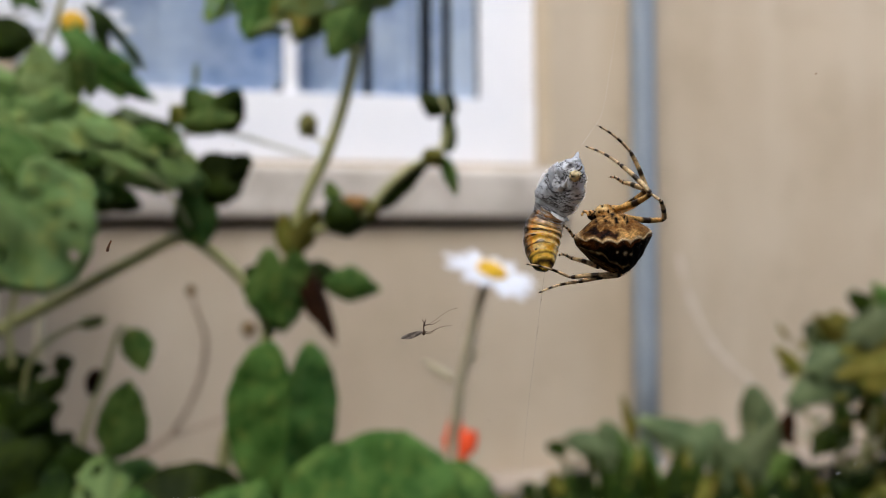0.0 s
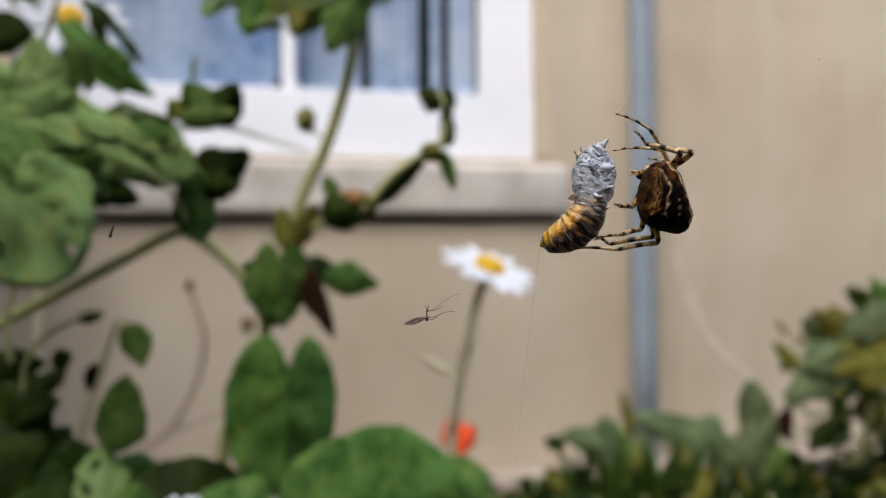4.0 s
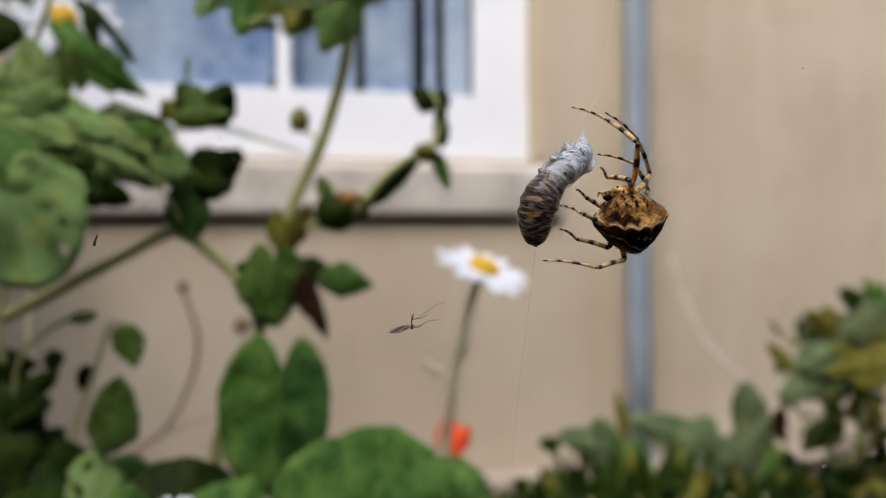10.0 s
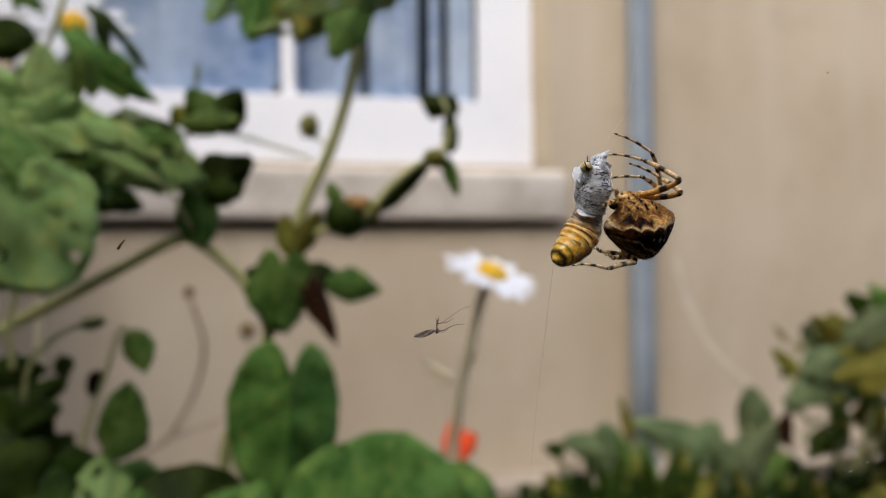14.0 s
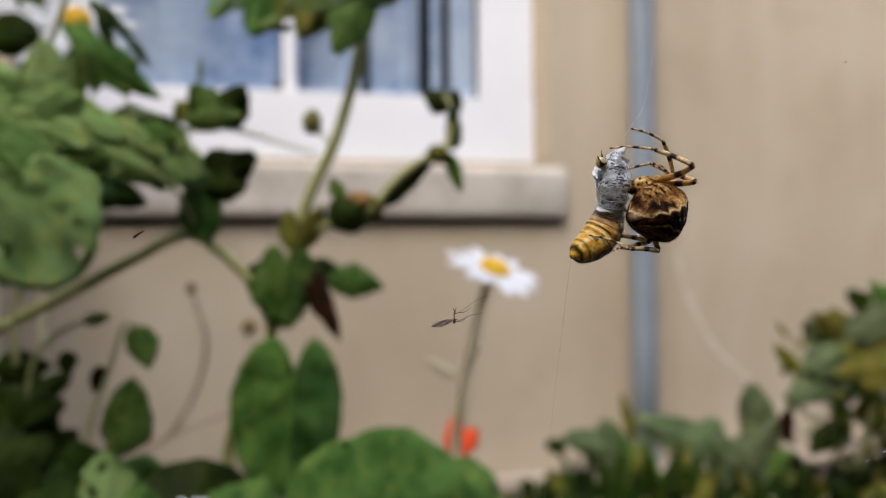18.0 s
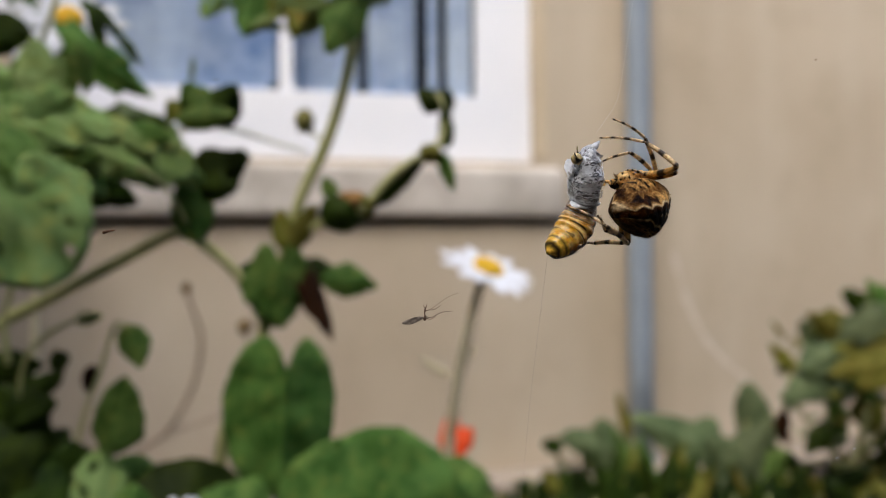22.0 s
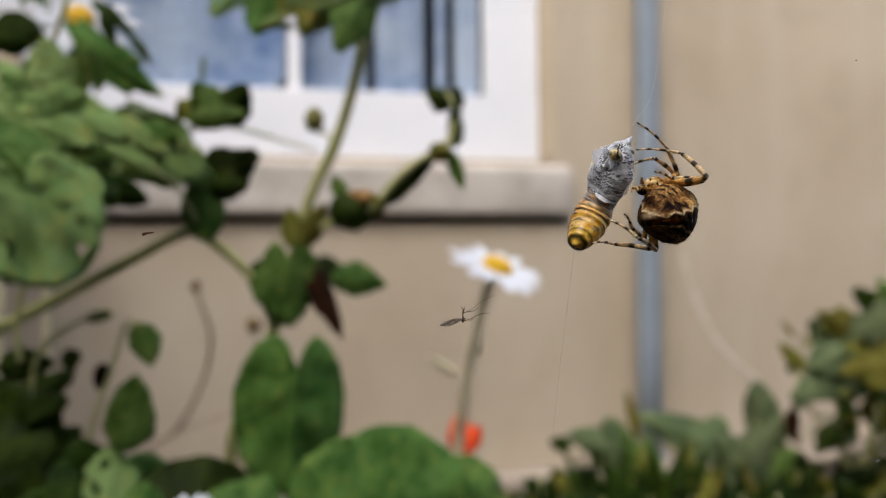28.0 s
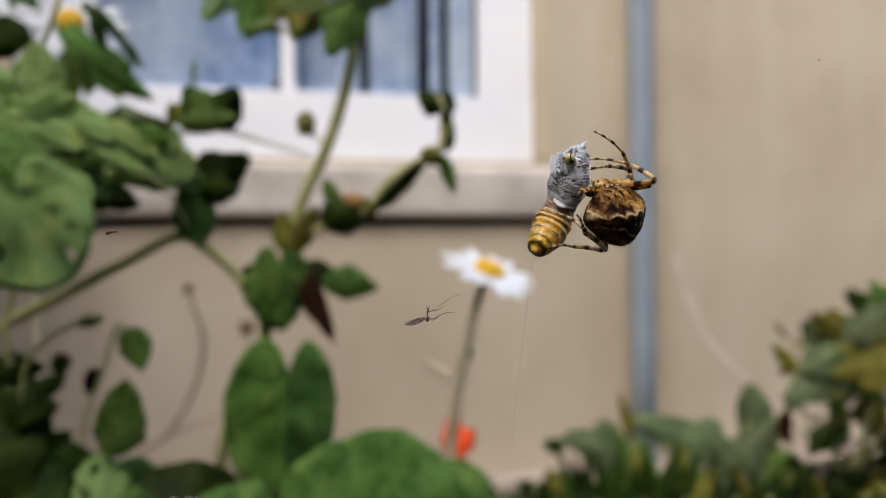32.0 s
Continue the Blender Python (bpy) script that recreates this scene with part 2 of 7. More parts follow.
DULL = surface("dull_render", (0.18, 0.155, 0.13), (0.27, 0.235, 0.20), 6, 0.9, 0.4)
RENDER = plaster("beige_render", (0.42, 0.342, 0.240), (0.54, 0.457, 0.340), (0.63, 0.558, 0.44))
REVEAL = surface("cream_render", (0.52, 0.415, 0.27), (0.64, 0.54, 0.39), 6, 0.85, 0.3, 12)
STONE = surface("grey_stone", (0.42, 0.38, 0.32), (0.66, 0.61, 0.54), 14, 0.85, 0.7, 9, depth=0.004)
SILL_SHADE = surface("painted_sill_shade", (0.03, 0.022, 0.016), (0.10, 0.075, 0.055), 30, 0.95, 0.6, 6)
CONCRETE = surface("pale_concrete", (0.30, 0.24, 0.18), (0.42, 0.35, 0.27), 8, 0.9, 0.4, 8)
TRACK = surface("dried_slime", (0.53, 0.455, 0.36), (0.64, 0.565, 0.47), 12, 0.6, 0.1)
UPVC = surface("white_frame", (0.88, 0.90, 0.94), (0.92, 0.93, 0.96), 5, 0.35, 0.05)
PIPE = surface("grey_plastic", (0.225, 0.27, 0.315), (0.29, 0.335, 0.38), 12, 0.42, 0.1)
SOIL = surface("soil", (0.018, 0.012, 0.008), (0.055, 0.037, 0.022), 18, 0.95, 0.9, 6, depth=0.02)
# reflected sky and cloud, painted as blue and white patches
SKY_SHEET = surface("sky_sheet", (0.25, 0.36, 0.60), (0.84, 0.88, 0.96), 6, 0.9, 0.2)
ROOM = surface("dark_room", (0.03, 0.035, 0.045), (0.05, 0.055, 0.07), 3, 0.9, 0.0)
LEAF = foliage("green_leaf", (0.046, 0.108, 0.017), (0.120, 0.216, 0.045), 60, (0.20, 0.25, 0.05), 0.3)
# for dark leaves, and for shade painted into dense low ones
LEAF_DARK = foliage("dark_and_shaded_leaf", (0.009, 0.019, 0.0018), (0.033, 0.056, 0.005), 55, through=0.10)
LEAF_PALE = foliage("pale_leaf", (0.185, 0.295, 0.080), (0.285, 0.405, 0.14), 50, (0.40, 0.40, 0.09), 0.18, 0.10)
# darker copy of the leaf tones, with the undergrowth's shade painted in
LEAF_SHADED = foliage("shaded_leaf", (0.004, 0.011, 0.0015), (0.015, 0.032, 0.004), 55, through=0.05)
LEAF_YELLOW = foliage("yellowing_leaf", (0.105, 0.110, 0.014), (0.21, 0.205, 0.036), 50, (0.30, 0.19, 0.04))
LEAF_GREY = foliage("grey_green_leaf", (0.080, 0.118, 0.052), (0.165, 0.205, 0.095), 40)
LEAF_DEAD = surface("withered_leaf", (0.012, 0.005, 0.002), (0.045, 0.018, 0.006), 60, 0.85, 0.6, 6, spec=0.1)
STALK = surface("green_stalk", (0.34, 0.35, 0.11), (0.50, 0.49, 0.21), 50, 0.6, 0.3, 5)
STALK_DULL = surface("grey_green_stalk", (0.68, 0.60, 0.38), (0.80, 0.71, 0.48), 50, 0.6, 0.3, 5)
STALK_PALE = surface("pale_stalk", (0.62, 0.64, 0.52), (0.76, 0.77, 0.66), 60, 0.5, 0.2, 5)
STRAW = surface("dry_stalk", (0.30, 0.21, 0.14), (0.42, 0.31, 0.22), 60, 0.8, 0.3, 5)
BUD = surface("brown_bud", (0.10, 0.045, 0.02), (0.22, 0.15, 0.05), 120, 0.8, 0.4, 4)
RUSTY = surface("rusty_petals", (0.15, 0.06, 0.012), (0.38, 0.20, 0.05), 160, 0.8, 0.5, 4)
OLIVE = surface("olive_bud", (0.12, 0.09, 0.02), (0.26, 0.25, 0.06), 140, 0.8, 0.4, 4)
PETAL = surface("white_petal", (0.84, 0.85, 0.87), (0.90, 0.90, 0.91), 60, 0.6, 0.15)
DISC = surface("yellow_disc", (0.80, 0.42, 0.004), (0.92, 0.56, 0.012), 300, 0.7, 0.8, 4, depth=0.001)
RED = surface("red_petal", (0.82, 0.055, 0.004), (0.92, 0.10, 0.010), 80, 0.55, 0.2)
SILK = surface("white_silk", (0.82, 0.83, 0.86), (0.92, 0.92, 0.94), 800, 0.45, 0.1)
WISP = surface("grey_silk", (0.34, 0.32, 0.33), (0.60, 0.58, 0.60), 700, 0.5, 0.1)
THREAD = surface("dusty_silk", (0.16, 0.12, 0.09), (0.45, 0.40, 0.34), 900, 0.6, 0.1)
COCOON = coloured("silk_wrap", 0.32, 0.6, 1500, 0.6, 0.16, 0.3)
BODY = coloured("spider_skin", 0.5, 0.05, 3800, 0.6, 0.35)
LIMB = coloured("spider_leg", 0.40, 0.3, 2600, 0.4, 0.32, 0.08, 0.05)
WASP = coloured("wasp_skin", 0.34, 0.4, 1800, 0.3, 0.35, 0.15)
GNAT = surface("gnat_skin", (0.06, 0.030, 0.016), (0.18, 0.10, 0.055), 3000, 0.5, 0.1)
SPECK = surface("rusty_speck", (0.03, 0.012, 0.008), (0.30, 0.12, 0.03), 2500, 0.6, 0.2)


def glass(name, ior):
    """A thin pane: clear straight through, mirroring by its Fresnel gloss."""
    m = bpy.data.materials.new(name)
    m.use_nodes = True
    n, l = m.node_tree.nodes, m.node_tree.links
    n.remove(n["Principled BSDF"])
    fr, tr, gl, mx = (n.new("ShaderNode" + k) for k in ("Fresnel", "BsdfTransparent", "BsdfGlossy", "MixShader"))
    fr.inputs["IOR"].default_value = ior
    tr.inputs["Color"].default_value = (0.90, 0.95, 1.0, 1)
    gl.inputs["Roughness"].default_value = 0.03
    l.new(fr.outputs[0], mx.inputs[0])
    l.new(tr.outputs[0], mx.inputs[1])
    l.new(gl.outputs[0], mx.inputs[2])
    l.new(mx.outputs[0], n["Material Output"].inputs["Surface"])
    return m


GLASS = glass("window_glass", 1.55)
WING = surface("gnat_wing", (0.20, 0.155, 0.12), (0.38, 0.32, 0.26), 1500, 0.3, 0.2)


# ---- building blocks ----
def origin_of(ob):
    v = Vector((0, 0, 0))
    while ob is not None:
        v += ob.location
        ob = ob.parent
    return v


def mesh_from(name, geo, material, shift=(0, 0, 0), smooth=True):
    verts, faces = geo[0], geo[1]
    me = bpy.data.meshes.new(name)
    me.from_pydata([(v[0] - shift[0], v[1] - shift[1], v[2] - shift[2]) for v in verts], [], faces)
    extra = geo[2] if len(geo) > 2 else {}
    if "marks" in extra:
        ca = me.color_attributes.new("marks", "FLOAT_COLOR", "POINT")
        ca.data.foreach_set("color", np.array([(*c, 1) for c in extra["marks"]], dtype=np.float32).ravel())
    if "blade" in extra:
        va = me.attributes.new("blade", "FLOAT_VECTOR", "POINT")
        va.data.foreach_set("vector", np.array(extra["blade"], dtype=np.float32).ravel())
    if smooth:
        me.polygons.foreach_set("use_smooth", [True] * len(me.polygons))
    me.materials.append(material)
    return me


def thing(name, at, label, category, group="", kind=""):
    ob = new(name)
    ob.location = at
    ob.empty_display_size = 0.01
    return tagged(ob, label, category, group, kind)


def part(name, geo, material, parent, label="", world_space=True, smooth=True):
    """One mesh under a thing or part; its points are given in the world unless world_space is off."""
    ob = new(name, mesh_from(name, geo, material, origin_of(parent) if world_space else (0, 0, 0), smooth))
    ob.parent = parent
    return tagged(ob, label)


def solid(name, geo, material, label, category, kind="structure", smooth=False):
    return tagged(new(name, mesh_from(name, geo, material, smooth=smooth)), label, category, "", kind)


def box(x0, x1, y0, y1, z0, z1, bevel=0.0, cuts=0, wobble=0.0):
    bm = bmesh.new()
    bmesh.ops.create_cube(bm, size=1)
    for v in bm.verts:
        v.co = Vector(((x0 + x1) / 2 + v.co.x * (x1 - x0), (y0 + y1) / 2 + v.co.y * (y1 - y0), (z0 + z1) / 2 + v.co.z * (z1 - z0)))
    if bevel:
        bmesh.ops.bevel(bm, geom=bm.edges[:], offset=bevel, segments=3, affect="EDGES", profile=0.5)
    if cuts:
        bmesh.ops.subdivide_edges(bm, edges=bm.edges[:], cuts=cuts, use_grid_fill=True)
        for v in bm.verts:
            v.co += noise.noise_vector(v.co * 14) * wobble
    bm.verts.index_update()
    geo = [tuple(v.co) for v in bm.verts], [[v.index for v in f.verts] for f in bm.faces]
    bm.free()
    return geo


def joined(*geos):
    verts, faces, extra = [], [], {}
    for g in geos:
        k = len(verts)
        verts += list(g[0])
        faces += [[i + k for i in f] for f in g[1]]
        for key in (g[2] if len(g) > 2 else {}):
            extra.setdefault(key, []).extend(g[2][key])
    return (verts, faces, extra) if extra else (verts, faces)


def smoothed(points, steps=6):
    pts = [Vector(p) for p in points]
    if len(pts) < 3:
        return [pts[0].lerp(pts[-1], i / steps) for i in range(steps + 1)]
    out = []
    for i in range(len(pts) - 1):
        a, b = pts[max(i - 1, 0)], pts[i]
        c, d = pts[i + 1], pts[min(i + 2, len(pts) - 1)]
        for k in range(steps):
            t = k / steps
            out.append(0.5 * (2 * b + (c - a) * t + (2 * a - 5 * b + 4 * c - d) * t * t + (3 * b - a - 3 * c + d) * t ** 3))
    return out + [pts[-1]]


def tube(points, r0, r1=None, sides=8, steps=6, radius=None, marks=None, lump=0.0):
    """A round rod along a smooth line; radius and marks may follow its length."""
    line = smoothed(points, steps)
    r1 = r0 if r1 is None else r1
    verts, faces, cols = [], [], []
    side = None
    for i, p in enumerate(line):
        way = (line[min(i + 1, len(line) - 1)] - line[max(i - 1, 0)]).normalized()
        if side is None:
            side = way.orthogonal().normalized()
        side = (side - way * side.dot(way)).normalized()
        up = way.cross(side)
        s = i / (len(line) - 1)
        r = radius(s) if radius else r0 + (r1 - r0) * s
        for k in range(sides):
            a = 2 * math.pi * k / sides
            q = r * (1 + lump * noise.noise(Vector((s * 9, a, r0 * 999))))
            verts.append(p + (side * math.cos(a) + up * math.sin(a)) * q)
            if marks:
                cols.append(marks(s, a))
    n = len(line)
    for i in range(n - 1):
        for k in range(sides):
            j = (k + 1) % sides
            faces.append((i * sides + k, i * sides + j, (i + 1) * sides + j, (i + 1) * sides + k))
    faces.append(tuple(reversed(range(sides))))
    faces.append(tuple((n - 1) * sides + k for k in range(sides)))
    return (verts, faces, {"marks": cols}) if marks else (verts, faces)


def blob(centre, rx, ry, rz, seg=16, rings=10, lump=0.0, turn=None):
    verts, faces = [], []
    c = Vector(centre)
    for i in range(rings + 1):
        la = math.pi * (i / rings - 0.5)
        for k in range(seg):
            lo = 2 * math.pi * k / seg
            d = Vector((math.cos(la) * math.cos(lo), math.cos(la) * math.sin(lo), math.sin(la)))
            f = 1 + lump * noise.noise(d * 2.5 + c * 70)
            v = Vector((d.x * rx, d.y * ry, d.z * rz)) * f
            verts.append(c + (turn @ v if turn else v))
    for i in range(rings):
        for k in range(seg):
            j = (k + 1) % seg
            faces.append((i * seg + k, i * seg + j, (i + 1) * seg + j, (i + 1) * seg + k))
    return verts, faces


# leaf faces are turned towards the camera's mean position, to suit its view
EYE_SPOT = Vector((0, 0, 0.45))
leaf_count = [0]


def leaf(base, tip, width, shape="round", fold=0.25, curl=0.1, tilt=0.0, ruffle=0.055, thick=0.0005, holes=0.0):
    """A blade from its stalk's end to its tip: round and lobed, or a lance; folded along its rib, curled, puckered, toothed, perhaps eaten through."""
    leaf_count[0] += 1
    ph = leaf_count[0] * 1.7
    base, tip = Vector(base), Vector(tip)
    y = tip - base
    length = y.length
    y.normalize()
    z = (EYE_SPOT - (base + tip) / 2).normalized()
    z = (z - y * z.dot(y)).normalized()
    x = y.cross(z)
    x, z = x * math.cos(radians(tilt)) + z * math.sin(radians(tilt)), z * math.cos(radians(tilt)) - x * math.sin(radians(tilt))
    flat = []
    if shape != "lance":
        segs, rings = 48, 8
        lobes, deep = (5, 0.16) if math.sin(ph * 3.1) > -0.3 else (7, 0.20)
        tooth = 0.03
        if shape == "heart":
            lobes, deep, tooth = 5, 0.03, 0.012
        for i in range(rings + 1):
            rho = i / rings
            for k in range(segs):
                a = 2 * math.pi * k / segs - math.pi
                r = 1 - deep * (0.5 - 0.5 * math.cos(lobes * a)) + tooth * math.sin(17 * a + ph) + 0.10 * noise.noise(Vector((math.cos(a) * 1.5, math.sin(a) * 1.5, ph)))
                r *= 1 - 0.62 * math.exp(-((math.pi - abs(a)) / 0.30) ** 2)
                r *= 0.80 + 0.20 * math.cos(a)
                flat.append((math.sin(a) * r * rho * 0.62, math.cos(a) * r * rho))
        faces = [(i * segs + k, i * segs + (k + 1) % segs, (i + 1) * segs + (k + 1) % segs, (i + 1) * segs + k) for i in range(rings) for k in range(segs)]
        edge = [rings * segs + k for k in range(segs)]
    else:
        segs, rings = 6, 16
        for i in range(rings + 1):
            v = i / rings
            h = (math.sin(math.pi * min(v ** 0.75, 1)) ** 0.8) * 0.5 + 0.015
            h *= 1 + 0.05 * math.sin(23 * v + ph) + 0.14 * noise.noise(Vector((v * 3, ph, 0)))
            bend = 0.10 * math.sin(3.0 * v + ph)
            for k in range(segs + 1):
                flat.append(((2 * k / segs - 1) * h + bend * v, v))
        w = segs + 1
        faces = [(i * w + k, i * w + k + 1, (i + 1) * w + k + 1, (i + 1) * w + k) for i in range(rings) for k in range(segs)]
        edge = [i * w for i in range(rings)] + [rings * w + k for k in range(segs)] + [i * w + segs for i in range(rings, 0, -1)] + [k for k in range(segs, 0, -1)]
    top, blade = [], []
    for fx, fy in flat:
        d = -fold * abs(fx) * width - curl * fy * fy * length + ruffle * width * math.sin(5.3 * fx + 4.1 * fy + ph) * (abs(fx) + 0.3 * abs(fy))
        d += ruffle * 0.7 * width * math.sin(14 * math.atan2(fx, fy + 0.01) + ph) * (fx * fx + fy * fy)
        d += ruffle * 0.8 * width * noise.noise(Vector((fx * 6, fy * 5, ph)))
        top.append(base + x * fx * width + y * fy * length + z * d)
        blade.append((fx, fy, 0))
    if holes:
        faces = [f for f in faces if noise.noise(Vector((flat[f[0]][0] * 9, flat[f[0]][1] * 8, ph + 5))) < 0.42 - holes]
    n = len(top)
    under = [p - z * thick for p in top]
    fs = list(faces) + [tuple(i + n for i in reversed(f)) for f in faces]
    fs += [(edge[i], edge[(i + 1) % len(edge)], edge[(i + 1) % len(edge)] + n, edge[i] + n) for i in range(len(edge))]
    return top + under, fs, {"blade": blade + blade}


# ---- setting: ground, wall, window, sill, pipe ----
WALL_Y = 1.3641
def ground_sheet():
    verts, faces = [], []
    xs = [-400, -60, -12] + [-3 + 0.1 * i for i in range(61)] + [12, 60, 400]
    ys = [-400, -60, -12] + [-1.0 + 0.1 * i for i in range(34)] + [12, 60, 400]
    for yy in ys:
        for xx in xs:
            near = -3 <= xx <= 3 and -1 <= yy <= 2.5
            verts.append((xx, yy, -0.004 + (0.012 * noise.noise(Vector((xx * 7, yy * 7, 0))) if near else 0)))
    w = len(xs)
    for j in range(len(ys) - 1):
        for i in range(w - 1):
            faces.append((j * w + i, j * w + i + 1, (j + 1) * w + i + 1, (j + 1) * w + i))
    return verts, faces


solid("ground", ground_sheet(), SOIL, "dark bare garden soil along the house wall", "ground", smooth=True)
WL, WR, WB, WT = -0.424, 0.502, 0.622, 0.622 + 1.15   # window opening
TOP, DEEP = 3.0, 0.25
LEFT, RIGHT = -4.0, 5.0
# unseen wall added behind the camera to cut skylight low on the house wall
solid("shade_wall_south", box(LEFT, RIGHT, -1.75, -1.6, -0.1, 2.95), DULL, "plain grey unseen wall added behind the camera to dim the lower house wall", "wall")
# second unseen wall, added left of the view to darken that side
solid("shade_wall_west", box(-1.5, -1.35, -1.59, WALL_Y - 0.1, -0.1, 2.4), DULL, "plain grey unseen wall added at the left to darken that side", "wall")
wall_geo = joined(
    box(LEFT, RIGHT, WALL_Y, WALL_Y + DEEP, -0.1, WB),
    box(LEFT, WL, WALL_Y, WALL_Y + DEEP, WB, WT),
    box(WR, RIGHT, WALL_Y, WALL_Y + DEEP, WB, WT),
    box(LEFT, RIGHT, WALL_Y, WALL_Y + DEEP, WT, TOP))
solid("wall_north", wall_geo, RENDER, "beige rendered house wall with faint stains", "wall")
solid("wall_back", joined(box(-1.6, 2.2, WALL_Y + 2.4, WALL_Y + 2.5, -0.1, TOP), box(-1.7, -1.6, WALL_Y + DEEP, WALL_Y + 2.5, -0.1, TOP),
      box(2.2, 2.3, WALL_Y + DEEP, WALL_Y + 2.5, -0.1, TOP)), ROOM, "dim inner walls of the room behind the window", "wall")
solid("ceiling", box(-1.7, 2.3, WALL_Y + DEEP, WALL_Y + 2.5, TOP - 0.35, TOP - 0.25), ROOM, "dim ceiling of the room inside", "ceiling")
solid("floor", box(-1.7, 2.3, WALL_Y + DEEP, WALL_Y + 2.5, 0.0, 0.05), ROOM, "dim floor of the room inside", "floor")

# a smooth cream band runs round the opening
BAND = 0.026
solid("trim", joined(box(WR + 0.002, WR + BAND, WALL_Y - 0.006, WALL_Y + 0.05, WB + 0.01, WT + BAND, 0.003),
      box(WL - BAND, WL - 0.002, WALL_Y - 0.006, WALL_Y + 0.05, WB + 0.01, WT + BAND, 0.003)), REVEAL, "smooth cream plaster band beside the window", "trim")

# weathered stone sill
SX0, SX1, SZ0, SZ1, SOUT = WL - 0.07, 0.558, 0.514, 0.613, 0.026
solid("window_sill", box(SX0, SX1, WALL_Y - SOUT, WALL_Y + 0.06, SZ0, SZ1, 0.014, 5, 0.004), STONE, "worn grey stone window sill with rounded edges", "sill", smooth=True)
# near-black strip painted in for the sharp shadow under the sill
solid("sill_shade_strip", box(SX0 + 0.01, SX1 - 0.012, WALL_Y - 0.006, WALL_Y + 0.01, SZ0 - 0.011, SZ0 + 0.004, 0.002, 4, 0.003), SILL_SHADE, "dark strip standing in for the shadow line under the stone sill", "joint", smooth=True)
solid("apron", box(LEFT, RIGHT, WALL_Y - 0.09, WALL_Y - 0.002, -0.05, 0.032, 0.01, 4, 0.004), CONCRETE, "pale concrete footing along the wall's base", "footing", smooth=True)

def bank():
    """Earth heaped against the wall beside the pipe, sloping down to the bed."""
    verts, faces = [], []
    nx, ny = 90, 12
    for j in range(ny + 1):
        for i in range(nx + 1):
            xx = BANK_X + (RIGHT - BANK_X) * (i / nx) ** 2
            s = j / ny
            rise = min(1.0, (xx - BANK_X) / 0.12)
            h = 0.032 * rise * (1 - s) ** 1.3 + 0.014 * rise * noise.noise(Vector((xx * 18, s * 6, 0))) - 0.012 * s
            verts.append((xx, WALL_Y - 0.003 - 0.42 * s, h))
    w = nx + 1
    for j in range(ny):
        for i in range(nx):
            faces.append((j * w + i + 1, j * w + i, (j + 1) * w + i, (j + 1) * w + i + 1))
    return verts, faces


BANK_X = 0.539
solid("soil_bank", bank(), SOIL, "dark crumbly earth heaped at the wall's foot", "soil", smooth=True)

# window: white frame, one bar, panes and inner sheets painted as reflected sky
window = thing("window_1", (WL, WALL_Y, WB), "white plastic casement window with sheets behind for the sky's reflection", "window", kind="structure")
FW, FY0, FY1 = 0.109, WALL_Y + 0.012, WALL_Y + 0.075
GL, GR, GB, GT = WL + FW, 0.393, 0.749, WT - FW
part("frame_bottom", box(WL, WR, FY0, FY1, WB + 0.002, GB, 0.003), UPVC, window, smooth=False)
part("frame_top", box(WL, WR, FY0, FY1, GT, WT - 0.002, 0.006), UPVC, window, smooth=False)
part("frame_side", box(WL + 0.001, GL, FY0 + 0.001, FY1, GB, GT, 0.003), UPVC, window, smooth=False)
part("frame_side", box(GR, WR - 0.001, FY0 + 0.001, FY1, GB, GT, 0.003), UPVC, window, smooth=False)
MU = 0.03
part("glazing_bar", box(MU - 0.013, MU + 0.013, FY0 + 0.008, FY1 - 0.01, GB - 0.004, GT + 0.004, 0.005), UPVC, window, smooth=False)
for x0, x1 in ((GL, MU - 0.013), (MU + 0.013, GR)):
    pane = part("pane", box(x0 - 0.004, x1 + 0.004, FY0 + 0.030, FY0 + 0.036, GB - 0.004, GT + 0.004), GLASS, window, "clear reflecting pane", smooth=False)
    pane.visible_shadow = False
part("gasket", box(GR - 0.006, GR + 0.001, FY0 + 0.024, FY0 + 0.030, GB, GT), ROOM, window, "dark rubber seal", smooth=False)


def curtain(x0, x1, z0, z1, y, cut=0.0, waves=5.0, seed=0):
    """A hanging sheet with soft folds that carries the painted sky reflection; cut takes the lower corner away in a
    slant.
    """
    verts, faces = [], []
    nx, nz = 60, 24
    for j in range(nz + 1):
        for i in range(nx + 1):
            s, t = i / nx, j / nz
            xx = x0 + (x1 - x0) * s
            zz = z0 + (z1 - z0) * t
            if cut:
                zz = max(zz, z0 + cut * max(0.0, 1 - (1 - s) / 0.16)) if t < 0.6 else zz
            dy = 0.005 * math.sin(2 * math.pi * waves * s + seed) + 0.003 * math.sin(17 * s + 3 * t + seed)
            verts.append((xx, y + dy, zz))
    w = nx + 1
    for j in range(nz):
        for i in range(nx):
            faces.append((j * w + i, j * w + i + 1, (j + 1) * w + i + 1, (j + 1) * w + i))
    n = len(verts)
    verts += [(a, b + 0.001, c) for a, b, c in verts]
    faces += [tuple(k + n for k in reversed(f)) for f in faces]
    return verts, faces


CY = WALL_Y + 0.086
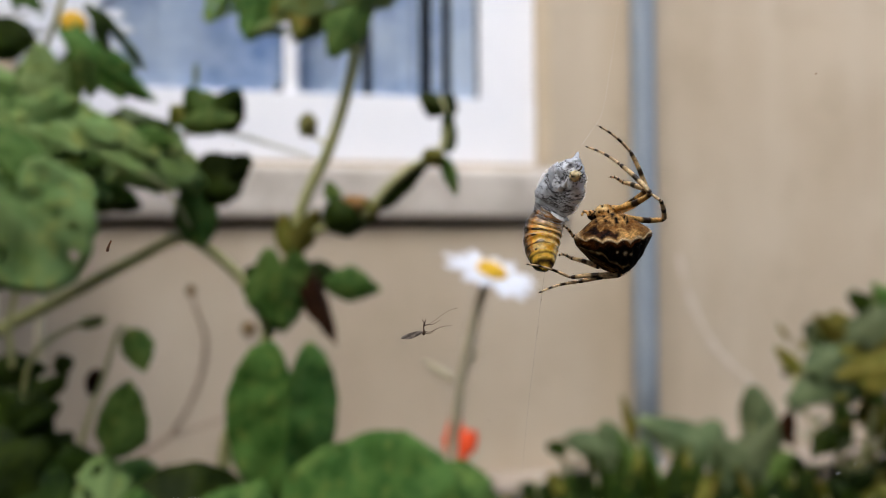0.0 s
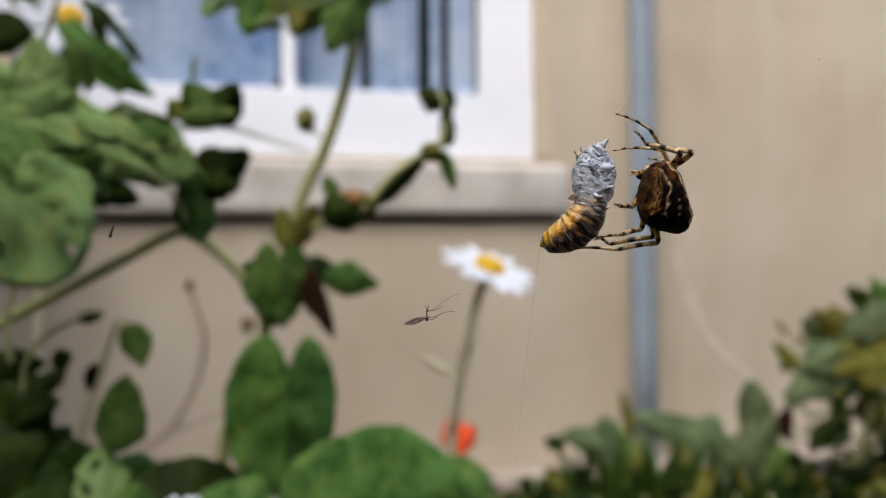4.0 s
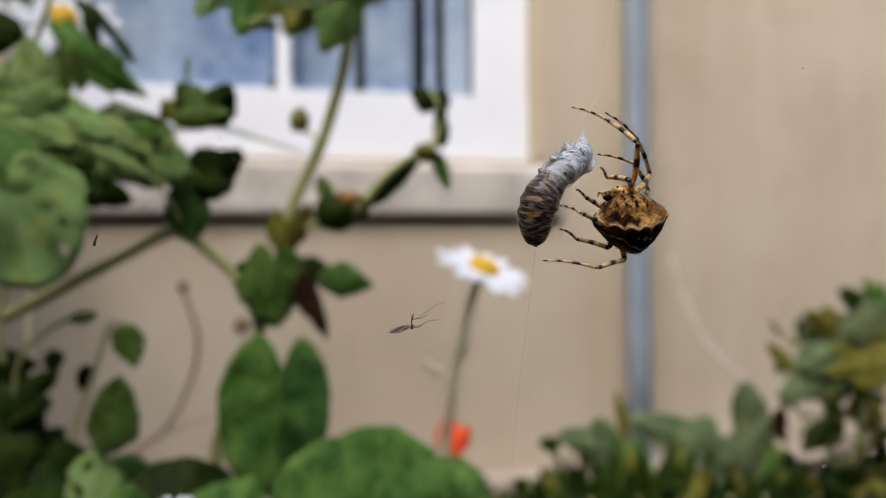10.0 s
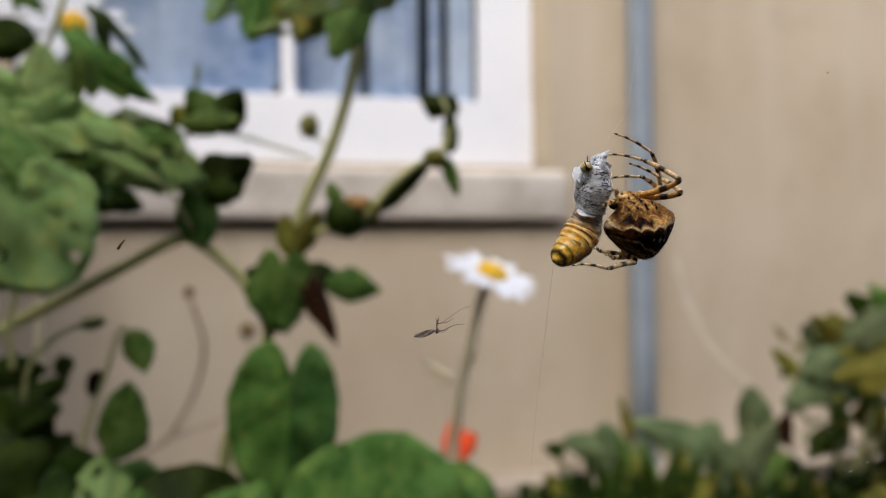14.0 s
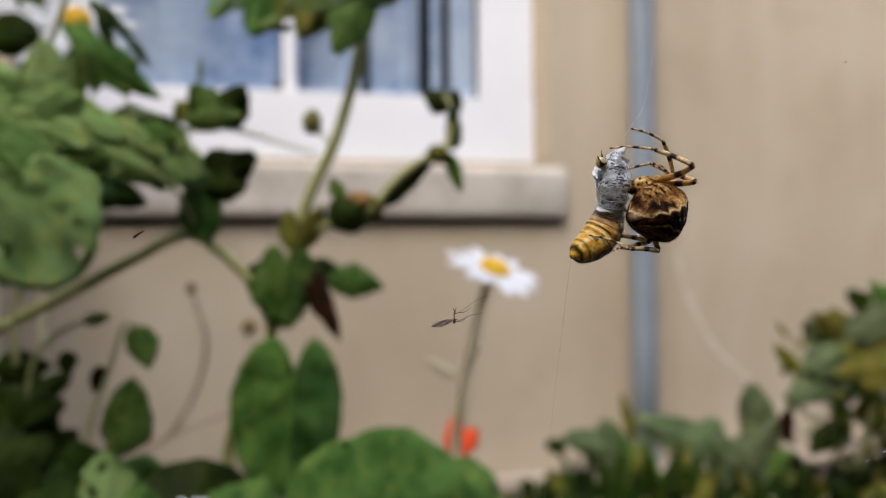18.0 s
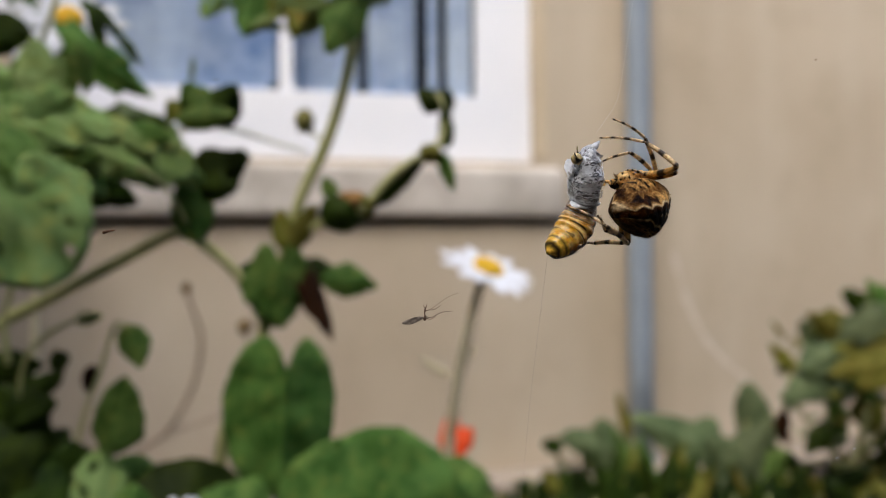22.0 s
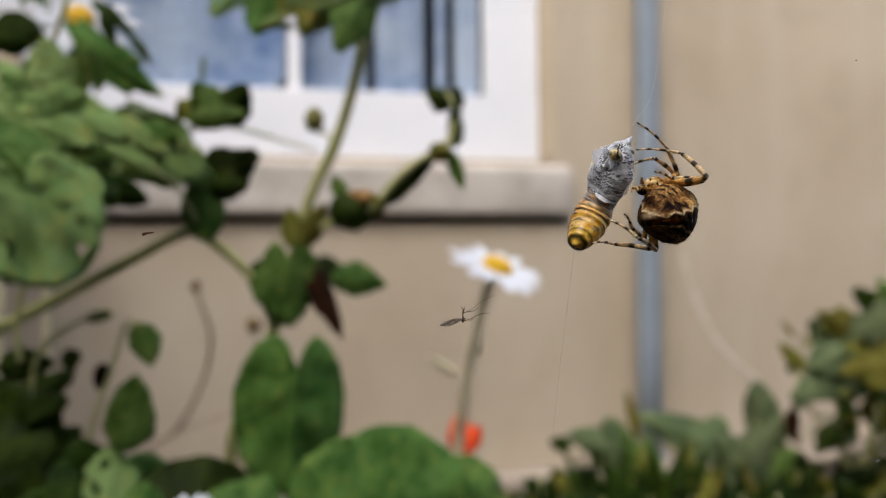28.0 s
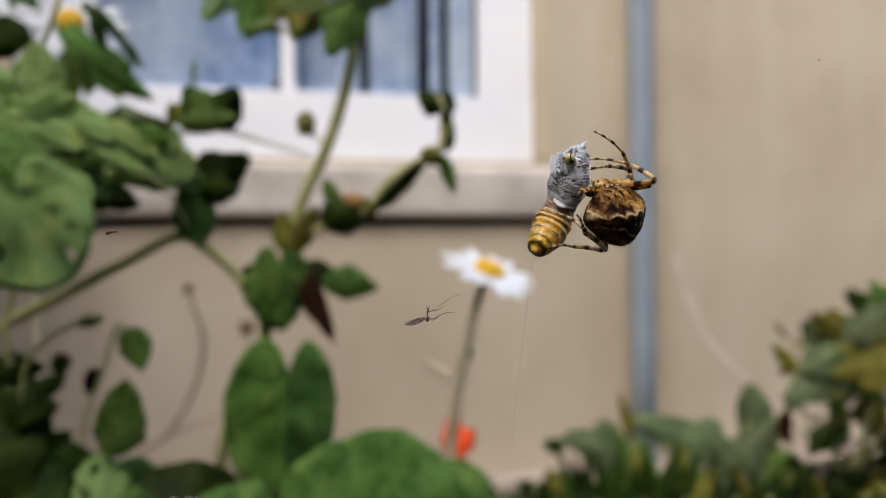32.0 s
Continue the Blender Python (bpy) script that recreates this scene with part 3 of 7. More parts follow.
# these sheets stand in for the bright sky mirrored in the panes
for x0, x1, cut, wv, sd in ((GL - 0.05, MU - 0.016, 0.075, 3, 0), (MU + 0.012, 0.169, 0, 1.5, 2), (0.187, 0.286, 0, 1.5, 4), (0.309, 0.331, 0, 0.5, 3), (0.35, GR + 0.05, 0, 1.5, 1)):
    tagged(new("sky_sheet", mesh_from("sky_sheet", curtain(x0, x1, GB - 0.04, GT + 0.05, CY, cut, wv, sd), SKY_SHEET)),
           "pale blue sheet in soft folds behind the glass, sky reflection painted on", "curtain", "curtains at the window")

# grey pipe down the wall
PX, PR = 0.708, 0.0237
pipe = thing("drain_pipe", (PX, WALL_Y - PR - 0.012, 0.0), "grey plastic pipe running straight up the wall", "pipe")
part("tube", tube([(PX, WALL_Y - PR - 0.012, 0.0), (PX, WALL_Y - PR - 0.012, TOP - 0.1)], PR, PR, 24, 12), PIPE, pipe)
for z in (0.02, 1.4, 2.5):
    part("bracket", box(PX - PR - 0.008, PX + PR + 0.008, WALL_Y - PR - 0.02, WALL_Y - 0.001, z, z + 0.03, 0.004), PIPE, pipe, smooth=False)

# a pale dried slime track on the render
def ribbon(points, half):
    line = smoothed(points, 6)
    verts, faces = [], []
    for i, p in enumerate(line):
        way = (line[min(i + 1, len(line) - 1)] - line[max(i - 1, 0)]).normalized()
        side = way.cross(Vector((0, -1, 0))).normalized() * half * (0.7 + 0.5 * noise.noise(p * 40))
        verts += [p - side, p - side * 0.6 + Vector((0, -0.0012, 0)), p + side * 0.6 + Vector((0, -0.0012, 0)), p + side]
    for i in range(len(line) - 1):
        faces += [(i * 4 + k, i * 4 + k + 1, i * 4 + k + 5, i * 4 + k + 4) for k in range(3)]
    return verts, faces


tagged(new("dried_track", mesh_from("dried_track", ribbon([(0.8016, 1.3636, 0.447), (0.8239, 1.3636, 0.3656), (0.8633, 1.3636, 0.2831), (0.9047, 1.3636, 0.2289), (0.9709, 1.3636, 0.1752)], 0.009), TRACK)), "pale dried snail track on the wall", "stain")

# ---- plants ----
def plant(name, root, label, category="plant", group=""):
    return thing(name, (root[0], root[1], 0.0), label, category, group)


def stem(p, points, r0, r1, material=None, name="stem", to_ground=False, sides=8, label=""):
    pts = [tuple(q) for q in points]
    if to_ground:
        o = origin_of(p)
        a = pts[0]
        pts = [(o.x, o.y, -0.01), ((o.x + a[0]) / 2 + (a[0] - o.x) * 0.25, (o.y + a[1]) / 2 + (a[1] - o.y) * 0.25, a[2] * 0.5)] + pts
    return part(name, tube(pts, r0, r1, sides, 8, lump=0.12), material or STALK, p, label)


def blade(p, base, tip, width, shape, material, fold, curl, tilt):
    """A leaf of the plant, from its stalk's end to its tip."""
    part("leaf", leaf(base, tip, width, shape, fold, curl, tilt, holes=0.04 if material == LEAF_PALE else 0.0), material, p)


R, H, L = "round", "heart", "lance"
# the camera's right and backward axes; flower heads lean along them
VIEW_SIDE, VIEW_BACK = Vector((math.cos(radians(13)), -math.sin(radians(13)), 0)), Vector((-math.sin(radians(13)), -math.cos(radians(13)), 0))


def daisy_head(p, at, radius, lean, up, count=17, seed=1, disc=0.32):
    """Flower head: a domed disc with its ray petals; lean and up give the way it faces."""
    rnd = random.Random(seed)
    c = Vector(at)
    n = (VIEW_SIDE * lean[0] + Vector((0, 0, 1)) * up + VIEW_BACK * lean[1]).normalized()
    x = n.orthogonal().normalized()
    y = n.cross(x)
    turn = Matrix((x, y, n)).transposed()
    for k in range(count):
        a = 2 * math.pi * (k + rnd.uniform(-0.25, 0.25)) / count
        out = x * math.cos(a) + y * math.sin(a)
        side = n.cross(out)
        ln, w = radius * rnd.uniform(0.86, 1.05), radius * rnd.uniform(0.24, 0.31)
        droop = rnd.uniform(-0.02, 0.10)
        verts, faces = [], []
        nv, nu = 9, 4
        for i in range(nv + 1):
            v = i / nv
            r = radius * 0.22 + (ln - radius * 0.22) * v
            h = w * (0.30 + 0.75 * math.sin(math.pi * min(1, 0.12 + 0.80 * v))) * (1 if v < 0.9 else 0.6) / 2
            for j in range(nu + 1):
                u = 2 * j / nu - 1
                d = -droop * radius * v * v - 0.10 * w * u * u + 0.04 * radius * v
                verts.append(c + out * r + side * h * u + n * d)
        q = nu + 1
        faces = [(i * q + j, i * q + j + 1, (i + 1) * q + j + 1, (i + 1) * q + j) for i in range(nv) for j in range(nu)]
        m = len(verts)
        verts += [v - n * 0.0004 for v in verts]
        faces += [tuple(i + m for i in reversed(f)) for f in faces]
        part("petal", (verts, faces), PETAL, p)
    part("flower_disc", blob(c + n * radius * 0.03, radius * disc, radius * disc, radius * disc * 0.46, 20, 10, 0.1, turn), DISC, p, "domed yellow disc")
    part("calyx", blob(c - n * radius * 0.10, radius * 0.24, radius * 0.24, radius * 0.12, 14, 8, 0.1, turn), STALK_DULL, p)


# tall mallow in the middle, its stem leaning across the window
mallow = plant("mallow_plant", (-0.0332, 0.49, 0.1779), "tall green mallow with lobed leaves, buds and seed heads")
stem(mallow, [(-0.0303, 0.4791, 0.3176), (-0.0181, 0.4712, 0.3573), (-0.0048, 0.463, 0.3961), (0.0056, 0.4606, 0.434), (0.0125, 0.459, 0.4581), (0.0211, 0.457, 0.4873), (0.0348, 0.4538, 0.5165), (0.0476, 0.4509, 0.5578), (0.054, 0.4494, 0.5957), (0.0583, 0.4484, 0.6336)], 0.0042, 0.0034, to_ground=True, sides=10)
stem(mallow, [(0.0111, 0.4593, 0.4564), (0.0274, 0.4504, 0.4664), (0.0452, 0.4411, 0.4738), (0.0545, 0.4339, 0.4758), (0.0676, 0.4308, 0.4913), (0.0823, 0.4274, 0.5038), (0.0944, 0.4247, 0.5091), (0.1009, 0.4231, 0.5187), (0.1027, 0.4227, 0.532), (0.0979, 0.4238, 0.5437)], 0.0026, 0.0022)
stem(mallow, [(0.0348, 0.4538, 0.5165), (0.0284, 0.4533, 0.5224), (0.0226, 0.4525, 0.528)], 0.0010, 0.0010, name="flower_stalk")
part("bud", blob((0.0223, 0.4526, 0.53), .0058, .0058, .0072, 14, 10, .25), OLIVE, mallow, "small round olive-brown bud")
part("seed_head", blob((0.0426, 0.4418, 0.4738), .0125, .0125, .0115, 16, 10, .3), LEAF_DARK, mallow, "dark seed head in its sepals")
part("withered_flower", blob((0.049, 0.4382, 0.4804), .0082, .0082, .0070, 14, 8, .5), RUSTY, mallow, "shrivelled rust-brown flower")
part("bud", blob((0.0521, 0.4447, 0.5981), .0085, .0085, .0075, 14, 8, .4), BUD, mallow)
part("node", blob((0.0938, 0.4238, 0.5083), .0068, .0068, .0055, 12, 8, .4), LEAF_YELLOW, mallow)
blade(mallow, (0.0091, 0.4341, 0.3697), (0.0042, 0.4352, 0.3079), .066, H, LEAF, .55, .06, 8)
blade(mallow, (0.0466, 0.41, 0.2842), (0.0832, 0.4221, 0.346), .110, H, LEAF, .15, .10, 0)
blade(mallow, (0.0887, 0.4106, 0.2927), (0.1222, 0.4336, 0.3243), .070, H, LEAF, .20, .10, 10)
blade(mallow, (-0.046, 0.4109, 0.2841), (-0.0432, 0.4308, 0.3391), .085, H, LEAF_DARK, .20, .15, 0)
blade(mallow, (-0.0201, 0.4152, 0.3011), (-0.0052, 0.4323, 0.3231), .050, R, LEAF, .20, .15, 0)
blade(mallow, (0.0064, 0.445, 0.4385), (0.0051, 0.4453, 0.4039), .042, R, LEAF, .35, .10, 5)
blade(mallow, (-0.0045, 0.4732, 0.4461), (-0.0109, 0.4746, 0.4232), .020, L, LEAF_DARK, .3, .1, 30)
blade(mallow, (0.0189, 0.4523, 0.4511), (0.0431, 0.4468, 0.3984), .017, L, LEAF_DEAD, .6, .15, 40)
blade(mallow, (0.024, 0.5281, 0.4453), (0.0452, 0.5232, 0.4272), .020, L, LEAF_DARK, .5, .15, 10)
blade(mallow, (0.0356, 0.5255, 0.432), (0.0748, 0.5164, 0.4285), .023, L, LEAF, .3, .05, 0)
blade(mallow, (0.0122, 0.4488, 0.4518), (0.0275, 0.4452, 0.4807), .015, L, LEAF_YELLOW, .3, .1, 0)
blade(mallow, (0.0102, 0.4492, 0.4518), (0.0081, 0.4497, 0.4775), .014, L, LEAF_YELLOW, .3, .1, 0)
blade(mallow, (0.0387, 0.4427, 0.4829), (0.0329, 0.444, 0.4965), .010, L, LEAF, .3, .1, 0)
blade(mallow, (0.0512, 0.4346, 0.4748), (0.0596, 0.4276, 0.4797), .014, L, LEAF_YELLOW, .3, .1, 0)
blade(mallow, (0.0561, 0.4335, 0.4767), (0.0921, 0.4252, 0.5071), .011, L, LEAF_DARK, .5, .05, 10)
blade(mallow, (0.0998, 0.4214, 0.5094), (0.1057, 0.42, 0.4855), .009, L, LEAF, .4, .1, 0)
blade(mallow, (0.102, 0.4208, 0.5107), (0.1007, 0.4212, 0.5399), .011, L, LEAF_DARK, .5, .0, 30)
blade(mallow, (0.1, 0.4213, 0.535), (0.0845, 0.4249, 0.5441), .014, L, LEAF_DARK, .3, .1, 0)
blade(mallow, (0.1, 0.4213, 0.5333), (0.1052, 0.4201, 0.5465), .012, L, LEAF_DARK, .3, .1, 0)
blade(mallow, (0.0517, 0.4294, 0.6024), (-0.0124, 0.4339, 0.5762), .030, R, LEAF_PALE, .3, .1, 10)
blade(mallow, (0.0197, 0.4368, 0.6158), (0.0158, 0.4274, 0.576), .034, R, LEAF_YELLOW, .3, .1, 0)
blade(mallow, (0.0491, 0.43, 0.5958), (0.0339, 0.4232, 0.5661), .026, R, LEAF, .4, .1, 0)
blade(mallow, (-0.0028, 0.442, 0.616), (-0.0109, 0.4336, 0.5781), .034, R, LEAF, .3, .1, 0)
blade(mallow, (-0.0189, 0.4457, 0.6129), (-0.0337, 0.4389, 0.5867), .024, R, LEAF_PALE, .3, .1, 0)

# second mallow reaching in with a long side shoot
mallow_b = plant("mallow_plant", (-0.2167, 0.5017, 0.1969), "broad-leaved mallow with yellow-flecked pale leaves")
stem(mallow_b, [(-0.1942, 0.4862, 0.3838), (-0.1619, 0.4787, 0.4059), (-0.12, 0.469, 0.4276), (-0.0813, 0.4601, 0.448), (-0.0516, 0.4533, 0.4626), (-0.036, 0.4548, 0.4556), (-0.0175, 0.4556, 0.4372), (-0.004, 0.4597, 0.4102), (-0.0055, 0.4621, 0.3945)], 0.0042, 0.0028, to_ground=True, sides=10)
stem(mallow_b, [(-0.1863, 0.4741, 0.4142), (-0.1559, 0.4466, 0.4955), (-0.1484, 0.45, 0.5301), (-0.1286, 0.4505, 0.556), (-0.1133, 0.4367, 0.5809), (-0.1041, 0.4346, 0.6115)], 0.0018, 0.0014)
stem(mallow_b, [(-0.0516, 0.4533, 0.4626), (-0.0439, 0.4494, 0.4811), (-0.0421, 0.448, 0.4892)], 0.0016, 0.0014, name="leaf_stalk")
stem(mallow_b, [(-0.1368, 0.4309, 0.5284), (-0.1057, 0.4268, 0.5158), (-0.0744, 0.4236, 0.5016), (-0.0551, 0.4284, 0.4873), (-0.0453, 0.4467, 0.4679)], 0.0012, 0.0011, name="leaf_stalk")
blade(mallow_b, (-0.0341, 0.4461, 0.4934), (-0.0124, 0.4339, 0.5067), .030, R, LEAF_DARK, .3, .1, 0)
blade(mallow_b, (-0.0382, 0.446, 0.4891), (-0.0179, 0.4352, 0.4893), .020, R, LEAF_DARK, .3, .1, 0)
blade(mallow_b, (-0.0412, 0.4447, 0.4808), (-0.0395, 0.4443, 0.4568), .024, H, LEAF, .4, .1, 10)
blade(mallow_b, (-0.0501, 0.4273, 0.4988), (-0.0536, 0.4281, 0.5162), .023, H, LEAF_PALE, .15, .1, 0)
blade(mallow_b, (-0.0323, 0.4385, 0.5255), (-0.0484, 0.4423, 0.5463), .024, L, LEAF, .4, -.05, 10)
blade(mallow_b, (-0.0344, 0.4411, 0.5259), (-0.0149, 0.4345, 0.546), .022, L, LEAF_DARK, .4, -.05, 10)
blade(mallow_b, (-0.0509, 0.4408, 0.5266), (-0.0165, 0.4328, 0.5289), .014, L, LEAF, .4, -.05, 10)
blade(mallow_b, (-0.0478, 0.4462, 0.5296), (-0.0566, 0.4482, 0.5388), .014, L, LEAF_YELLOW, .4, .1, 0)
blade(mallow_b, (-0.0417, 0.451, 0.5653), (-0.0425, 0.4512, 0.5472), .003, L, LEAF_GREY, .2, 0, 0)
blade(mallow_b, (-0.0518, 0.4328, 0.5192), (-0.0836, 0.4401, 0.5258), .013, L, LEAF_DARK, .4, .1, 0)
blade(mallow_b, (-0.0554, 0.4336, 0.5239), (-0.0708, 0.4372, 0.5184), .012, L, LEAF_DARK, .4, .1, 0)
blade(mallow_b, (-0.1593, 0.4656, 0.5423), (-0.0408, 0.4291, 0.492), 0.04, H, LEAF_PALE, 0.18, 0.06, 6)
blade(mallow_b, (-0.1229, 0.4576, 0.5586), (-0.1226, 0.4475, 0.5205), 0.034, R, LEAF_PALE, 0.15, 0.06, 0)
blade(mallow_b, (-0.1108, 0.4597, 0.5732), (-0.0657, 0.4447, 0.5411), 0.026, R, LEAF, 0.25, 0.08, -8)
blade(mallow_b, (-0.1154, 0.4659, 0.572), (-0.0924, 0.4608, 0.5553), 0.02, R, LEAF_DARK, 0.25, 0.08, 0)
blade(mallow_b, (-0.1446, 0.4471, 0.5142), (-0.0861, 0.429, 0.4853), 0.04, R, LEAF_PALE, 0.2, 0.06, 0)
blade(mallow_b, (-0.0706, 0.4407, 0.5214), (-0.0407, 0.429, 0.4999), 0.026, R, LEAF_GREY, 0.15, 0.05, 0)
blade(mallow_b, (-0.0932, 0.4611, 0.5339), (-0.0573, 0.4532, 0.5148), 0.018, L, LEAF_DARK, 0.3, 0.05, 0)
blade(mallow_b, (-0.0891, 0.4601, 0.5586), (-0.1405, 0.4715, 0.5723), 0.012, L, LEAF, 0.3, 0.05, 0)
blade(mallow_b, (-0.1268, 0.4244, 0.5231), (-0.0953, 0.4172, 0.508), .032, R, LEAF_PALE, .2, .05, 0)
blade(mallow_b, (-0.0994, 0.4232, 0.5133), (-0.0675, 0.4159, 0.4966), .028, R, LEAF_PALE, .2, .05, 0)
blade(mallow_b, (-0.1153, 0.4218, 0.5259), (-0.0965, 0.4174, 0.5346), .022, R, LEAF_PALE, .2, .05, 0)
blade(mallow_b, (-0.1074, 0.4231, 0.5279), (-0.078, 0.4163, 0.5125), .022, R, LEAF_PALE, .2, .05, 0)
blade(mallow_b, (-0.0882, 0.4227, 0.5165), (-0.0567, 0.4154, 0.5045), .022, R, LEAF_PALE, .2, .05, 0)
blade(mallow_b, (-0.0765, 0.4282, 0.5156), (-0.0488, 0.4218, 0.5135), .016, L, LEAF, .2, .05, 0)
blade(mallow_b, (-0.1105, 0.4238, 0.5116), (-0.0839, 0.4176, 0.5), .024, R, LEAF, .2, .05, 0)
blade(mallow_b, (-0.0744, 0.4483, 0.4841), (-0.1073, 0.4559, 0.4876), .014, L, LEAF, .2, .0, 0)
blade(mallow_b, (-0.0713, 0.4475, 0.4808), (-0.1042, 0.4551, 0.4827), .010, L, LEAF_DARK, .2, .0, 0)
blade(mallow_b, (-0.1179, 0.3937, 0.4767), (-0.1078, 0.3964, 0.434), .062, H, LEAF_PALE, .10, .03, 0)
blade(mallow_b, (-0.1154, 0.4115, 0.4837), (-0.0878, 0.4, 0.4632), .042, R, LEAF_PALE, .25, .1, 0)
blade(mallow_b, (-0.1423, 0.4075, 0.4831), (-0.1219, 0.3976, 0.4438), .050, R, LEAF_PALE, .25, .1, 0)
blade(mallow_b, (-0.1385, 0.4118, 0.5062), (-0.1111, 0.4054, 0.4804), .036, R, LEAF, .25, .1, 0)
blade(mallow_b, (-0.1211, 0.4231, 0.5142), (-0.1084, 0.4151, 0.4841), .034, R, LEAF_PALE, .25, .1, 0)
blade(mallow_b, (-0.1411, 0.4278, 0.5261), (-0.1197, 0.4177, 0.4988), .036, R, LEAF_PALE, .25, .1, 0)
blade(mallow_b, (-0.1335, 0.4291, 0.5341), (-0.1067, 0.4198, 0.5185), .026, R, LEAF, .25, .1, 0)
blade(mallow_b, (-0.1201, 0.4177, 0.4522), (-0.1401, 0.4224, 0.4349), .030, R, LEAF, .25, .1, 0)
blade(mallow_b, (-0.1137, 0.4266, 0.5418), (-0.1193, 0.4279, 0.5652), .028, R, LEAF_PALE, .25, .1, 0)
blade(mallow_b, (-0.123, 0.4308, 0.5454), (-0.1311, 0.4306, 0.5539), .018, R, LEAF, .25, .1, 0)
blade(mallow_b, (-0.0967, 0.4247, 0.5451), (-0.0966, 0.4226, 0.5632), .016, R, LEAF, .25, .1, 0)
blade(mallow_b, (-0.1122, 0.4313, 0.546), (-0.1225, 0.4286, 0.5314), .022, R, LEAF_PALE, .3, .1, 0)
blade(mallow_b, (-0.1484, 0.4346, 0.572), (-0.1205, 0.4281, 0.5664), .018, L, LEAF_DARK, .3, .1, 0)
blade(mallow_b, (-0.1485, 0.4346, 0.5645), (-0.1281, 0.4299, 0.5635), .014, L, LEAF_DARK, .3, .1, 0)
blade(mallow_b, (-0.0983, 0.4333, 0.59), (-0.0752, 0.4279, 0.5714), .007, L, LEAF_DARK, .3, .1, 30)
blade(mallow_b, (-0.0894, 0.4312, 0.5868), (-0.077, 0.4283, 0.5683), .006, L, LEAF_DARK, .3, .1, 30)
blade(mallow_b, (-0.077, 0.4283, 0.5699), (-0.0652, 0.4256, 0.5544), .007, L, LEAF_DARK, .3, .1, 40)
blade(mallow_b, (-0.0924, 0.4319, 0.5838), (-0.0836, 0.4299, 0.5638), .008, L, LEAF_DARK, .3, .1, 30)
blade(mallow_b, (-0.1439, 0.4643, 0.6038), (-0.1268, 0.4604, 0.5891), .014, L, LEAF, .3, .1, 0)

stem(mallow_b, [(-0.0573, 0.4532, 0.5148), (-0.0492, 0.4513, 0.522), (-0.0363, 0.4484, 0.5249), (-0.0189, 0.4497, 0.5232), (0.0005, 0.4504, 0.5178), (0.0232, 0.4526, 0.5114)], 0.0020, 0.0010, STALK_PALE, name="leaf_stalk", label="thin pale arching stalk")
blade(mallow_b, (-0.1128, 0.4657, 0.4863), (-0.077, 0.468, 0.4861), .019, L, LEAF, .25, .05, 0)
blade(mallow_b, (-0.0653, 0.4447, 0.5135), (-0.0615, 0.4491, 0.4871), .030, H, LEAF_GREY, .12, .05, 0)
# unseen shoot with leaves, added out of view to shade the wall's lower left
stem(mallow_b, [(-0.236, 0.5266, 0.2912), (-0.4014, 0.7701, 0.3644), (-0.5403, 0.9664, 0.4823), (-0.5644, 1.0131, 0.7475), (-0.5757, 1.0362, 0.9702)], 0.0050, 0.0030)
rnd = random.Random(4)
c0, cz = (Vector(q) for q in ((-0.5222, 0.9417, 0.3588), (-0.5757, 1.0362, 0.9702)))
for k in range(64):
    q = c0.lerp(cz, rnd.uniform(0, 1))
    an, far, ln = rnd.uniform(0, 6.28), rnd.uniform(.03, .11), rnd.uniform(.05, .085)
    b = q + Vector((math.cos(an) * far, math.sin(an) * far, rnd.uniform(-.02, .02)))
    part("leaf", leaf(b, b + Vector((math.cos(an) * ln, math.sin(an) * ln, -ln * rnd.uniform(.1, .7))), ln * rnd.uniform(1.1, 1.5), R, .2, .15, rnd.uniform(-25, 25)),
         rnd.choice([LEAF, LEAF_PALE, LEAF_DARK]), mallow_b)

# low growth at the same spot; its dark leaves also carry painted shade
mallow_c = plant("low_mallow", (-0.1412, 0.4637, 0.1917), "low tangle of mallow leaves and thin shoots, dark green partly painted shade")
stem(mallow_c, [(-0.1399, 0.4531, 0.3079), (-0.1364, 0.4523, 0.3644), (-0.13, 0.4508, 0.3958), (-0.1115, 0.4466, 0.4113), (-0.0915, 0.4419, 0.4181)], 0.0018, 0.0012, to_ground=True)
stem(mallow_c, [(-0.1124, 0.4468, 0.3076), (-0.1028, 0.4446, 0.3515), (-0.0903, 0.4417, 0.3891), (-0.0824, 0.4398, 0.4117), (-0.0742, 0.4379, 0.4078)], 0.0014, 0.0010)
stem(mallow_c, [(-0.1408, 0.4533, 0.3896), (-0.1427, 0.4538, 0.4147), (-0.1357, 0.4522, 0.443)], 0.0018, 0.0014)
blade(mallow_c, (-0.084, 0.4299, 0.3415), (-0.0738, 0.4276, 0.3831), .027, L, LEAF, .3, .1, 10)
blade(mallow_c, (-0.0753, 0.4279, 0.4126), (-0.0663, 0.4258, 0.3889), .016, L, LEAF, .3, .1, 0)
blade(mallow_c, (-0.1054, 0.4451, 0.4138), (-0.0906, 0.4417, 0.4168), .007, L, LEAF, .3, .1, 0)
blade(mallow_c, (-0.0948, 0.4427, 0.3892), (-0.0996, 0.4438, 0.3735), .008, L, LEAF_DEAD, .3, .1, 0)
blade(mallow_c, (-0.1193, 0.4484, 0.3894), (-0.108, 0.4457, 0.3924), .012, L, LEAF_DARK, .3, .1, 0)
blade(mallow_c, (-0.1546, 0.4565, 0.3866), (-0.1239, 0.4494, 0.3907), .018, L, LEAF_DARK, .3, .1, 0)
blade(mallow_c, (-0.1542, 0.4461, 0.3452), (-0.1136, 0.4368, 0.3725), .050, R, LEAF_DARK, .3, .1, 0)
